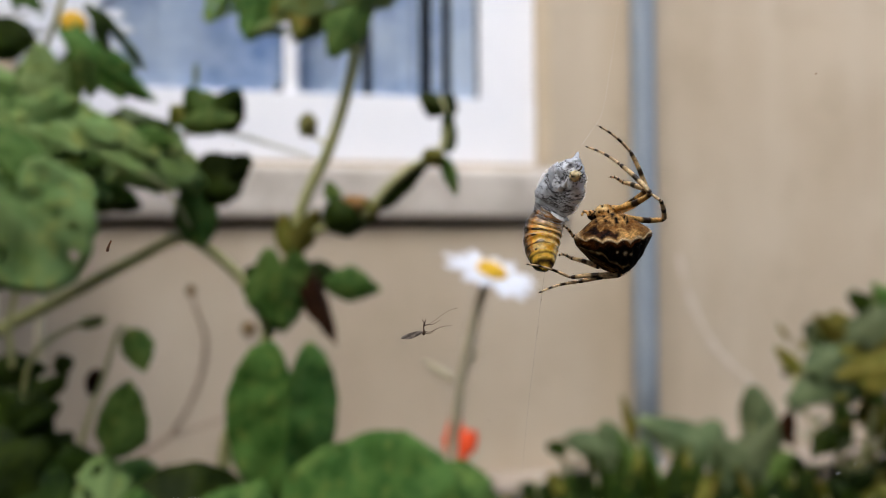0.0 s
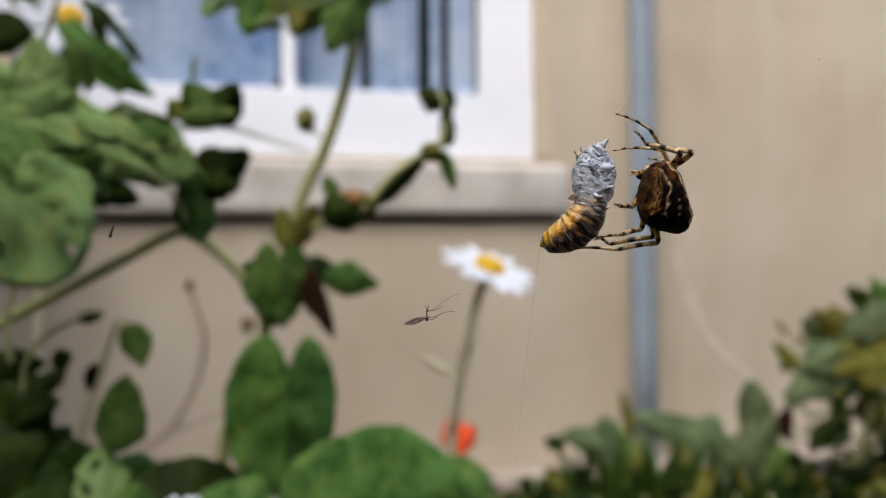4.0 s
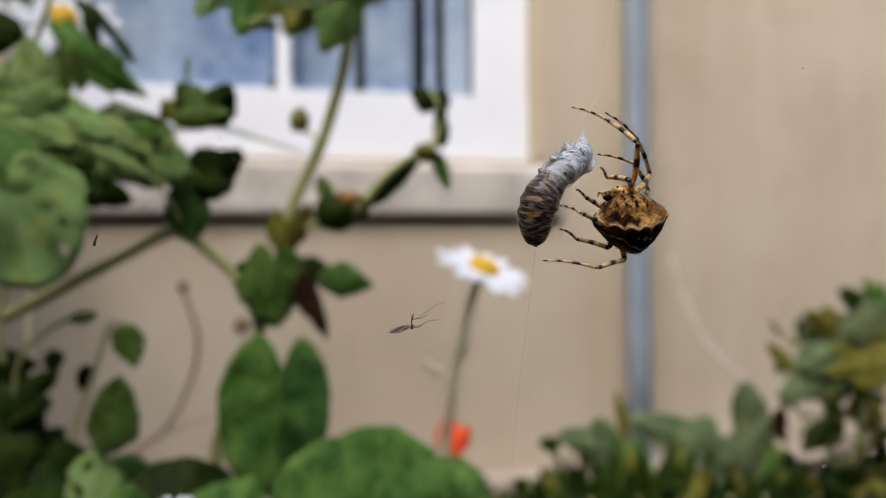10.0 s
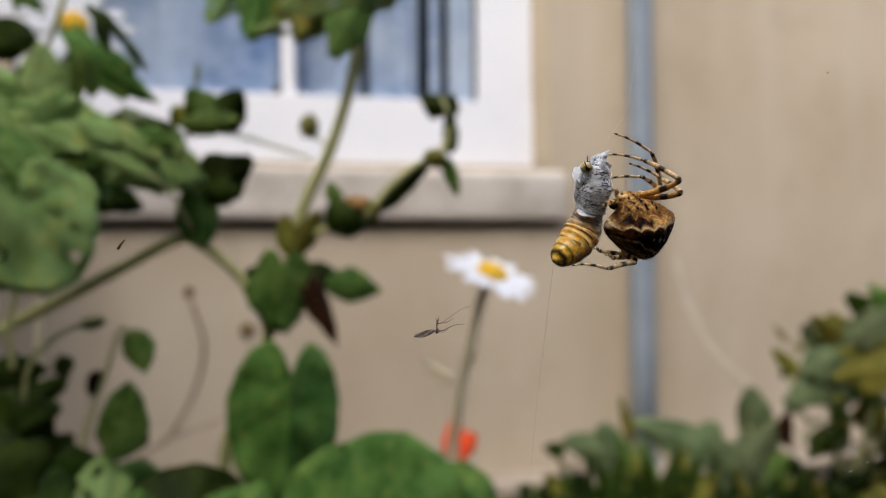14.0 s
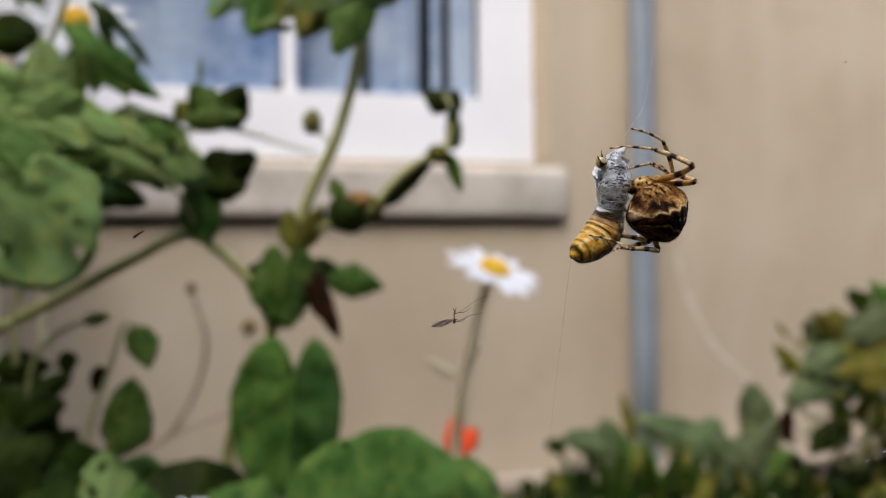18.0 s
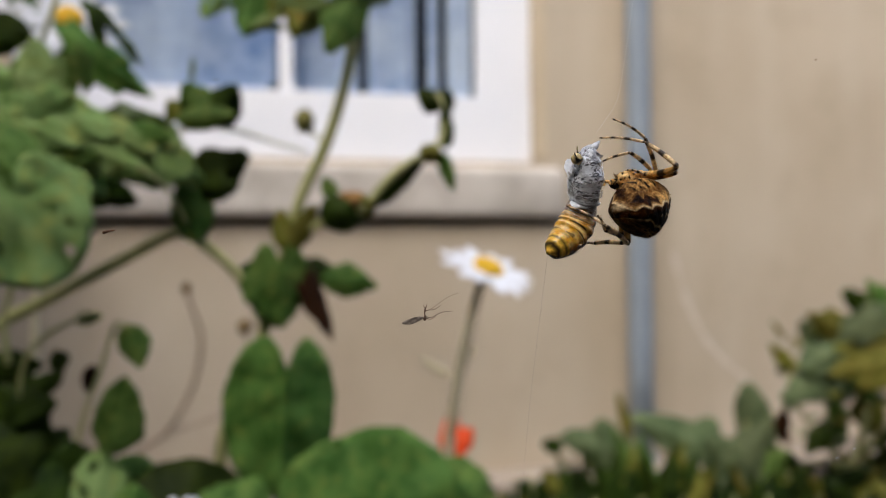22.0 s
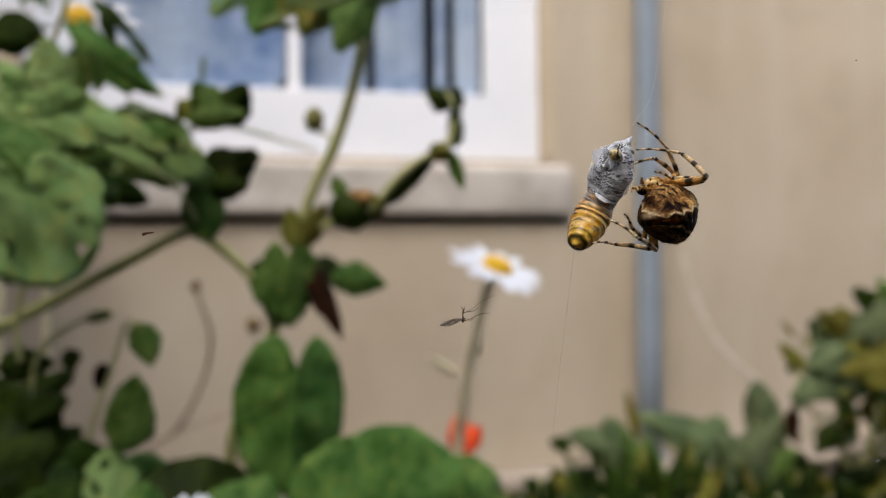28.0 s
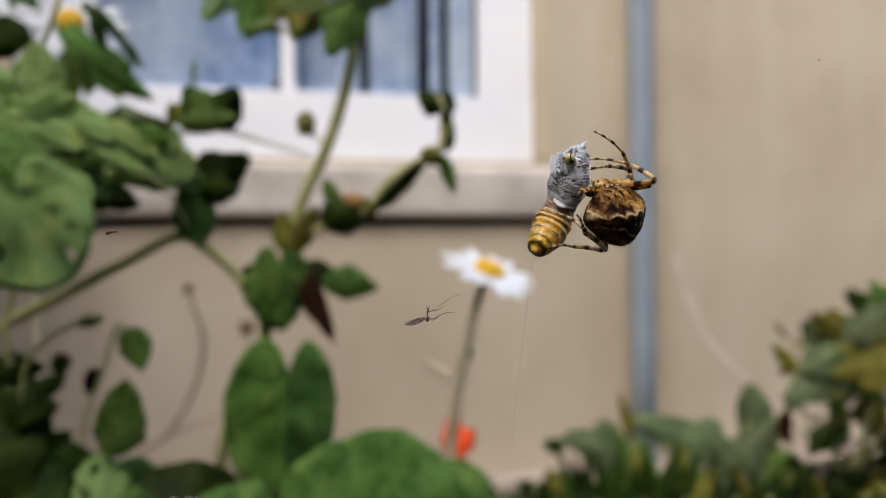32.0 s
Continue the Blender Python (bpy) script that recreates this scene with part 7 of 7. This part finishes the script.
scraps = [(du, dv, scrap(web(0.88 + du, -8.22 + dv), pts, r, label)) for du, dv, pts, r, label in (
    (-42.64, 12.04, ((-.75, -.3, 0), (-.2, -.05, 0), (.2, .1, 0), (.75, .25, 0)), .20, "rust-brown scrap of bark caught in the web"),
    (53.51, 34.51, ((-.1, -.05, 0), (.12, .06, 0)), .10, "tiny dark speck caught in the web"),
    (-25.67, 25.62, ((-.08, 0, 0), (.1, .04, 0)), .07, "tiny dark speck caught in the web"),
    (-23.77, 22.76, ((-.08, 0, 0), (.1, -.04, 0)), .08, "tiny dark speck caught in the web"),
    (-27.91, 32.48, ((-0.5, 0, 0), (0.5, 0.03, 0)), 0.03, "tiny dark speck caught in the web"),
    (-22.92, 20.28, ((-0.08, 0, 0), (0.08, 0.03, 0)), 0.05, "tiny dark speck caught in the web"),
    (8.8, -12.09, ((-0.04, 0, 0), (0.05, 0.03, 0)), 0.05, "tiny dark speck caught in the web"),
    (15.57, 40.95, ((-0.05, 0, 0), (0.06, 0.04, 0)), 0.05, "tiny dark speck caught in the web"),
    (-25.51, 23.77, ((-0.28, 0.05, 0), (0.28, -0.04, 0)), 0.05, "tiny white scrap of silk in the web"),
    (55.92, -19.52, ((-0.3, -0.12, 0), (0.3, 0.14, 0)), 0.05, "tiny white scrap of silk in the web"),
    (58.22, -18.31, ((-0.16, -0.06, 0), (0.16, 0.07, 0)), 0.05, "tiny white scrap of silk in the web"),
    (-36.71, -2.25, ((-0.05, -0.12, 0), (0.05, 0.12, 0)), 0.04, "tiny white scrap of silk in the web"))]

web_ob = still("spider_web", "nearly invisible strands of an orb web", "web", web(0.88, -8.22))
for a, b in (((-84.1, 29.42), (-42.64, 12.04)), ((-42.64, 12.04), (-25.67, 25.62)), ((-25.67, 25.62), (-2.62, 57.83)), ((-42.64, 12.04), (-0.06, -0.13)), ((-0.06, -0.13), (23.08, 16.99)), ((-0.06, -0.13), (-8.09, -41.75)), ((-25.67, 25.62), (-23.77, 22.76)), ((-23.77, 22.76), (19.27, 19.32)), ((27.7, 19.25), (53.51, 34.51)), ((53.51, 34.51), (84.66, 46.35)), ((26.88, 13.12), (53.45, -16.23)), ((-42.64, 12.04), (-84.45, -10.43))):
    local("strand", tube([(a[0] * MM, a[1] * MM, -.05 * MM), ((a[0] + b[0]) / 2 * MM, ((a[1] + b[1]) / 2 - .25) * MM, -.05 * MM), (b[0] * MM, b[1] * MM, -.05 * MM)], .0014 * MM, .0014 * MM, 4, 6), THREAD, web_ob)
for a, b in (((-42.64, 12.04, -0.05), (-203.59, 21.92, -265.04)), ((53.51, 34.51, -0.05), (979.19, 474.4, -1524.25)), ((-25.67, 25.62, -0.05), (-52.37, 133.35, -349.02))):
    local("anchor_strand", tube([tuple(c * MM for c in a), tuple(c * MM for c in b)], .0010 * MM, .0010 * MM, 4, 4), THREAD, web_ob)

SWAY = [
    (0, -0.32, -0.13),
    (0.5, -0.32, 0.14),
    (1, -0.41, 0.1),
    (1.5, -1.74, 0.44),
    (2, -0.8, 0.07),
    (2.5, 0.56, 0.73),
    (3, 0.35, 0.63),
    (3.5, 0.36, 0.64),
    (5.5, 0.59, 0.03),
    (6, -0.28, 1.11),
    (6.5, 0.1, -0.19),
    (7, -0.93, 0.27),
    (7.5, -0.29, 0.27),
    (8, 0.04, 0),
    (8.5, 0.59, 0.1),
    (9, 1.62, -0.56),
    (9.5, -0.09, -0.07),
    (10, -0.04, -0.96),
    (10.5, 0.44, -0.55),
    (11, 0, -0.16),
    (11.5, 0.19, -1.23),
    (12, -0.05, -0.83),
    (12.5, -0.15, -0.82),
    (13, -1, -0.35),
    (13.5, -0.51, -1.18),
    (14, -1.31, -0.35),
    (14.5, -1.33, -0.68),
    (16.5, -1.52, -0.47),
    (17, -0.61, -1.04),
    (17.5, -0.74, -0.05),
    (18, -0.66, 0.06),
    (18.5, 0.05, 0.15),
    (19, 0.18, -0.43),
    (19.5, 0.17, -0.81),
    (20, 0.39, -0.26),
    (20.5, 0.12, -0.65),
    (21, -1.02, -0.85),
    (21.5, -1.24, -0.57),
    (22, -0.79, -0.12),
    (22.5, -0.56, -0.15),
    (23, 0.23, -0.35),
    (23.5, -0.34, -0.26),
    (24, -0.72, -0.4),
    (24.5, 0.13, 0.08),
    (25, -0.1, 0.01),
    (25.5, 0.69, -0.26),
    (27.5, 1.15, 0.32),
    (28, 2.08, -0.26),
    (28.5, 1.43, 0.4),
    (29, 1.37, 0.52),
    (29.5, 1.37, 0.42),
    (30, 0.59, 1.11),
    (30.5, 0.84, 1.83),
    (31, 1.19, 2.29),
    (31.5, 0.98, 1.52),
    (32, 0.12, 1.76),
]

BODY_ROWS = [
    (0, 25.88, 3.53, 5),
    (0.5, 29.87, 4.12, -24),
    (1, 32.11, 3.27, -42),
    (1.5, 30.2, 4.55, -46),
    (2, 31.74, 3.73, -48),
    (2.5, 33.02, 5.73, -50),
    (3, 32.93, 4.32, -52),
    (3.5, 33.06, 6.05, -60),
    (5.5, 31.26, 9.08, -80),
    (6, 28.21, 8.96, -62),
    (6.5, 30.46, 6.89, -78),
    (7, 26.42, 6.81, -60),
    (7.5, 28.05, 6.49, -40),
    (8, 28.24, 6.64, -28),
    (8.5, 27.79, 4.72, -4),
    (9, 34.07, 4.08, 22),
    (9.5, 27.07, 4.9, 12),
    (10, 30.05, 4.54, 8),
    (10.5, 28.17, 4.04, 8),
    (11, 27.88, 4.77, 5),
    (11.5, 28.25, 3.73, 5),
    (12, 27.1, 3.79, 10),
    (12.5, 27.75, 3.27, 5),
    (13, 25.44, 4.03, 2),
    (13.5, 28.64, 3.67, 0),
    (14, 26.63, 5.02, 12),
    (14.5, 27.01, 4.45, 12),
    (16.5, 25.66, 4.57, 12),
    (17, 27.75, 4.63, 12),
    (17.5, 26.76, 6.17, 20),
    (18, 27.34, 6.1, 28),
    (18.5, 28.79, 6.73, 28),
    (19, 29.5, 6.59, 28),
    (19.5, 30.32, 6.18, 28),
    (20, 30.16, 6.22, 26),
    (20.5, 30.74, 5.82, 24),
    (21, 28.27, 5.69, 20),
    (21.5, 29.48, 5.47, 22),
    (22, 28.89, 6.24, 24),
    (22.5, 27.85, 6.08, 24),
    (23, 28.69, 6.04, 24),
    (23.5, 27.33, 5.29, 22),
    (24, 26.3, 4.58, 20),
    (24.5, 27.11, 5.84, 22),
    (25, 27.64, 5.64, 24),
    (25.5, 27.8, 5.72, 24),
    (27.5, 28.18, 6.73, 28),
    (28, 30.24, 5.5, 28),
    (28.5, 28.32, 5.55, 26),
    (29, 28.44, 6.25, 26),
    (29.5, 28.47, 6.63, 26),
    (30, 26.69, 6.56, 26),
    (30.5, 27.52, 6.87, 26),
    (31, 27.27, 7.44, 25),
    (31.5, 27.64, 6.79, 24),
    (32, 26.1, 7.17, 24),
]


def motions():
    # how far the abdomen leans towards the viewer and rolls about its length
    nod = ((0.0, 0.0), (0.5, -10.0), (1.0, -14.0), (3.0, -18.0), (3.5, -25.0), (5.5, -50.0), (6.0, -28.0), (6.5, -46.0), (7.0, -28.0), (8.0, -12.0), (8.5, 2.0), (9.0, 22.0), (9.5, 20.0),
           (10.0, 18.0), (11.0, 8.0), (12.0, 10.0), (18.0, 14.0), (32.0, 16.0))
    roll = ((0.0, 0.0), (0.5, 8.0), (1.0, 12.0), (7.0, 15.0), (8.0, 12.0), (8.5, 0.0), (9.0, 40.0), (9.5, 15.0), (10.0, 8.0), (10.5, 0.0), (13.0, 3.0), (14.0, 20.0), (17.0, 15.0),
            (18.0, 35.0), (20.0, 40.0), (21.0, 32.0), (22.0, 38.0), (28.0, 42.0), (32.0, 38.0))
    for ob, rows in ((spider, [(t, web(u, v, 2.5)) for t, u, v, turn in BODY_ROWS]), (abdomen, [(t, pose(0, 0, 0, float(np.interp(t, *zip(*nod))), float(np.interp(t, *zip(*roll))), turn)) for t, u, v, turn in BODY_ROWS])):
        walk(ob, rows)
    walk(head_ob, [(t, pose(0, 0, 0, 0, 0, turn)) for t, turn in ((0, 0), (3.0, 0), (5.5, 10), (6.5, 5), (7.0, -8), (8.5, 0), (10.0, 2), (12.0, 5), (14.0, 10), (32.0, 10))])
    walk(prey, [(t, web(u, v, 0.0, lean, roll)) for t, u, v, lean, roll in [
    (0, 19.35, 7.55, -16.12, 110),
    (0.5, 21.51, 8.81, -22.3, 60),
    (1, 21.39, 8.51, -27.55, 30),
    (1.5, 19.7, 8.3, -25.47, 10),
    (2, 20.34, 8.4, -32.36, 0),
    (2.5, 21.75, 8.3, -27.25, 0),
    (3, 21.09, 8.7, -33.25, 0),
    (3.5, 21.07, 8.9, -32.49, -10),
    (4.2, 21.06, 8.9, -31.0, -48),
    (4.9, 21.06, 8.7, -29.0, -98),
    (5.5, 21.05, 8.5, -27.56, -140),
    (6, 19.36, 9.3, -24.48, -145),
    (6.5, 20.65, 8.8, -21.56, -150),
    (7, 18.49, 8.7, -23.57, -165),
    (7.5, 20.06, 8.5, -24.01, -220),
    (8, 20.58, 8.7, -24.65, -225),
    (8.5, 20.08, 9.3, -20.42, -180),
    (8.8, 21.9, 8.6, -16.0, -135),
    (9, 23.1, 7.95, -13.5, -110),
    (9.5, 19.57, 8.94, -12.79, -110),
    (10, 21.4, 8.75, -26, -130),
    (10.25, 20.5, 8.35, -23, -170),
    (10.5, 20.07, 8.08, -19.36, -210),
    (11, 20.02, 8.99, -21.06, -250),
    (11.5, 21.68, 8, -23.76, -290),
    (12, 20.98, 7.81, -23.01, -295),
    (12.5, 21, 7.95, -21.41, -297.5),
    (13, 19.42, 8.27, -22.55, -300),
    (13.5, 20.66, 6.91, -22.36, -305),
    (14, 18.89, 7.98, -24.05, -310),
    (14.5, 18.79, 7.56, -24.25, -311.67),
    (16.5, 17.93, 7.19, -22.97, -318.33),
    (17, 19.61, 6.68, -25.62, -320),
    (17.5, 19.27, 7.78, -24.2, -322.5),
    (18, 19.51, 7.57, -24.15, -325),
    (18.5, 20.69, 7.87, -25.87, -327.5),
    (19, 20.76, 7.72, -24.57, -330),
    (19.5, 20.91, 7.35, -24.1, -327.5),
    (20, 20.91, 7.8, -23.55, -325),
    (20.5, 21.48, 7.66, -24.1, -322.5),
    (21, 19.81, 7.7, -25.21, -320),
    (21.5, 19.98, 7.45, -21.85, -316.67),
    (22, 20, 7.6, -22.33, -313.33),
    (22.5, 20.02, 7.49, -19.3, -310),
    (23, 21.17, 7.73, -20.61, -306.67),
    (23.5, 19.63, 7.25, -20.73, -303.33),
    (24, 18.99, 6.86, -20.61, -300),
    (24.5, 20.17, 7.5, -17.7, -298.12),
    (25, 19.38, 7.45, -22.19, -296.25),
    (25.5, 19.97, 7.18, -16.86, -294.38),
    (27.5, 20.63, 8.78, -22.49, -286.88),
    (28, 21.79, 8.48, -25.98, -285),
    (28.5, 20.35, 8.61, -21.88, -285.62),
    (29, 20.65, 8.68, -22.2, -286.25),
    (29.5, 20.25, 8.93, -21.59, -286.88),
    (30, 19.32, 9.05, -17.28, -287.5),
    (30.5, 19.69, 9.72, -21.32, -288.12),
    (31, 20.13, 9.88, -19.1, -288.75),
    (31.5, 20.08, 9.44, -19.66, -289.38),
    (32, 18.82, 9.69, -23.81, -290),
    ]])
    walk(tail_line, [(t, web(u, v)) for t, u, v in [
    (0, 17.14, -0.11),
    (0.5, 18.49, 1.43),
    (1, 17.7, 1.44),
    (1.5, 16.27, 1.55),
    (2, 16.08, 2.39),
    (2.5, 18.1, 1.89),
    (3, 16.72, 2.93),
    (3.5, 16.79, 2.95),
    (5.5, 17.36, 1.94),
    (6, 16.06, 2.58),
    (6.5, 17.72, 1.86),
    (7, 15.31, 2.01),
    (7.5, 16.82, 1.75),
    (8, 17.25, 2.02),
    (8.5, 17.3, 1.83),
    (9, 21.03, 0.36),
    (9.5, 17.81, 1.17),
    (10, 17.9, 1.37),
    (10.5, 17.43, 0.56),
    (11, 17.16, 1.55),
    (11.5, 18.47, 0.71),
    (12, 17.86, 0.47),
    (12.5, 18.09, 0.53),
    (13, 16.36, 0.9),
    (13.5, 17.62, -0.47),
    (14, 15.64, 0.7),
    (14.5, 15.52, 0.29),
    (16.5, 14.82, -0.15),
    (17, 16.16, -0.5),
    (17.5, 16.01, 0.51),
    (18, 16.25, 0.3),
    (18.5, 17.22, 0.7),
    (19, 17.45, 0.47),
    (19.5, 17.65, 0.07),
    (20, 17.72, 0.49),
    (20.5, 18.23, 0.39),
    (21, 16.42, 0.49),
    (21.5, 17.02, 0.05),
    (22, 16.98, 0.22),
    (22.5, 17.38, -0.03),
    (23, 18.36, 0.27),
    (23.5, 16.81, -0.21),
    (24, 16.18, -0.6),
    (24.5, 17.75, -0.1),
    (25, 16.37, 0.07),
    (25.5, 17.66, -0.44),
    (27.5, 17.58, 1.41),
    (28, 18.3, 1.32),
    (28.5, 17.38, 1.22),
    (29, 17.64, 1.3),
    (29.5, 17.31, 1.52),
    (30, 16.95, 1.44),
    (30.5, 16.79, 2.3),
    (31, 17.53, 2.34),
    (31.5, 17.4, 1.93),
    (32, 15.6, 2.4),
    ]])
    walk(top_line, [(t, web(u, v)) for t, u, v in [
    (0, 21.56, 15.21),
    (0.5, 24.54, 16.18),
    (1, 25.07, 15.58),
    (1.5, 23.13, 15.94),
    (2, 24.61, 15.85),
    (2.5, 25.4, 16.06),
    (3, 25.46, 16.26),
    (3.5, 25.35, 16.4),
    (5.5, 24.73, 16.07),
    (6, 22.66, 17.09),
    (6.5, 23.58, 16.68),
    (7, 21.68, 16.62),
    (7.5, 23.3, 16.31),
    (8, 23.9, 16.51),
    (8.5, 22.86, 16.77),
    (9, 24.56, 15.91),
    (9.5, 21.34, 16.71),
    (10, 23.08, 16.44),
    (10.5, 22.71, 15.6),
    (11, 22.88, 16.43),
    (11.5, 24.89, 15.3),
    (12, 24.09, 15.15),
    (12.5, 23.91, 15.37),
    (13, 22.48, 15.63),
    (13.5, 23.69, 14.28),
    (14, 22.14, 15.26),
    (14.5, 22.07, 14.83),
    (16.5, 21.04, 14.53),
    (17, 23.05, 13.87),
    (17.5, 22.54, 15.05),
    (18, 22.77, 14.85),
    (18.5, 24.17, 15.04),
    (19, 24.08, 14.97),
    (19.5, 24.16, 14.63),
    (20, 24.09, 15.1),
    (20.5, 24.74, 14.94),
    (21, 23.21, 14.91),
    (21.5, 22.95, 14.85),
    (22, 23.03, 14.97),
    (22.5, 22.65, 15.02),
    (23, 23.97, 15.19),
    (23.5, 22.45, 14.7),
    (24, 21.79, 14.32),
    (24.5, 22.59, 15.09),
    (25, 22.39, 14.83),
    (25.5, 22.29, 14.81),
    (27.5, 23.67, 16.14),
    (28, 25.28, 15.65),
    (28.5, 23.32, 16.01),
    (29, 23.67, 16.06),
    (29.5, 23.18, 16.34),
    (30, 21.69, 16.66),
    (30.5, 22.59, 17.15),
    (31, 22.74, 17.41),
    (31.5, 22.76, 16.94),
    (32, 22.04, 16.99),
    ]])
    walk(gnat, [(t, web(0.88 + u, -8.22 + v)) for t, u, v in SWAY])
    walk(web_ob, [(t, web(0.88 + u, -8.22 + v)) for t, u, v in SWAY])
    # the bark scrap slowly turns on its thread
    turning = ((0.0, 48.0), (9.0, 52.0), (12.0, 45.0), (14.0, 32.0), (18.0, 12.0), (22.0, -9.0), (32.0, -11.0))
    for k, (du, dv, ob) in enumerate(scraps):
        walk(ob, [(t, web(0.88 + u + du, -8.22 + v + dv, 0.0, float(np.interp(t, *zip(*turning))) if k == 0 else 0.0)) for t, u, v in SWAY])
    for key in LEGS:
        leg_motion(key)


motions()
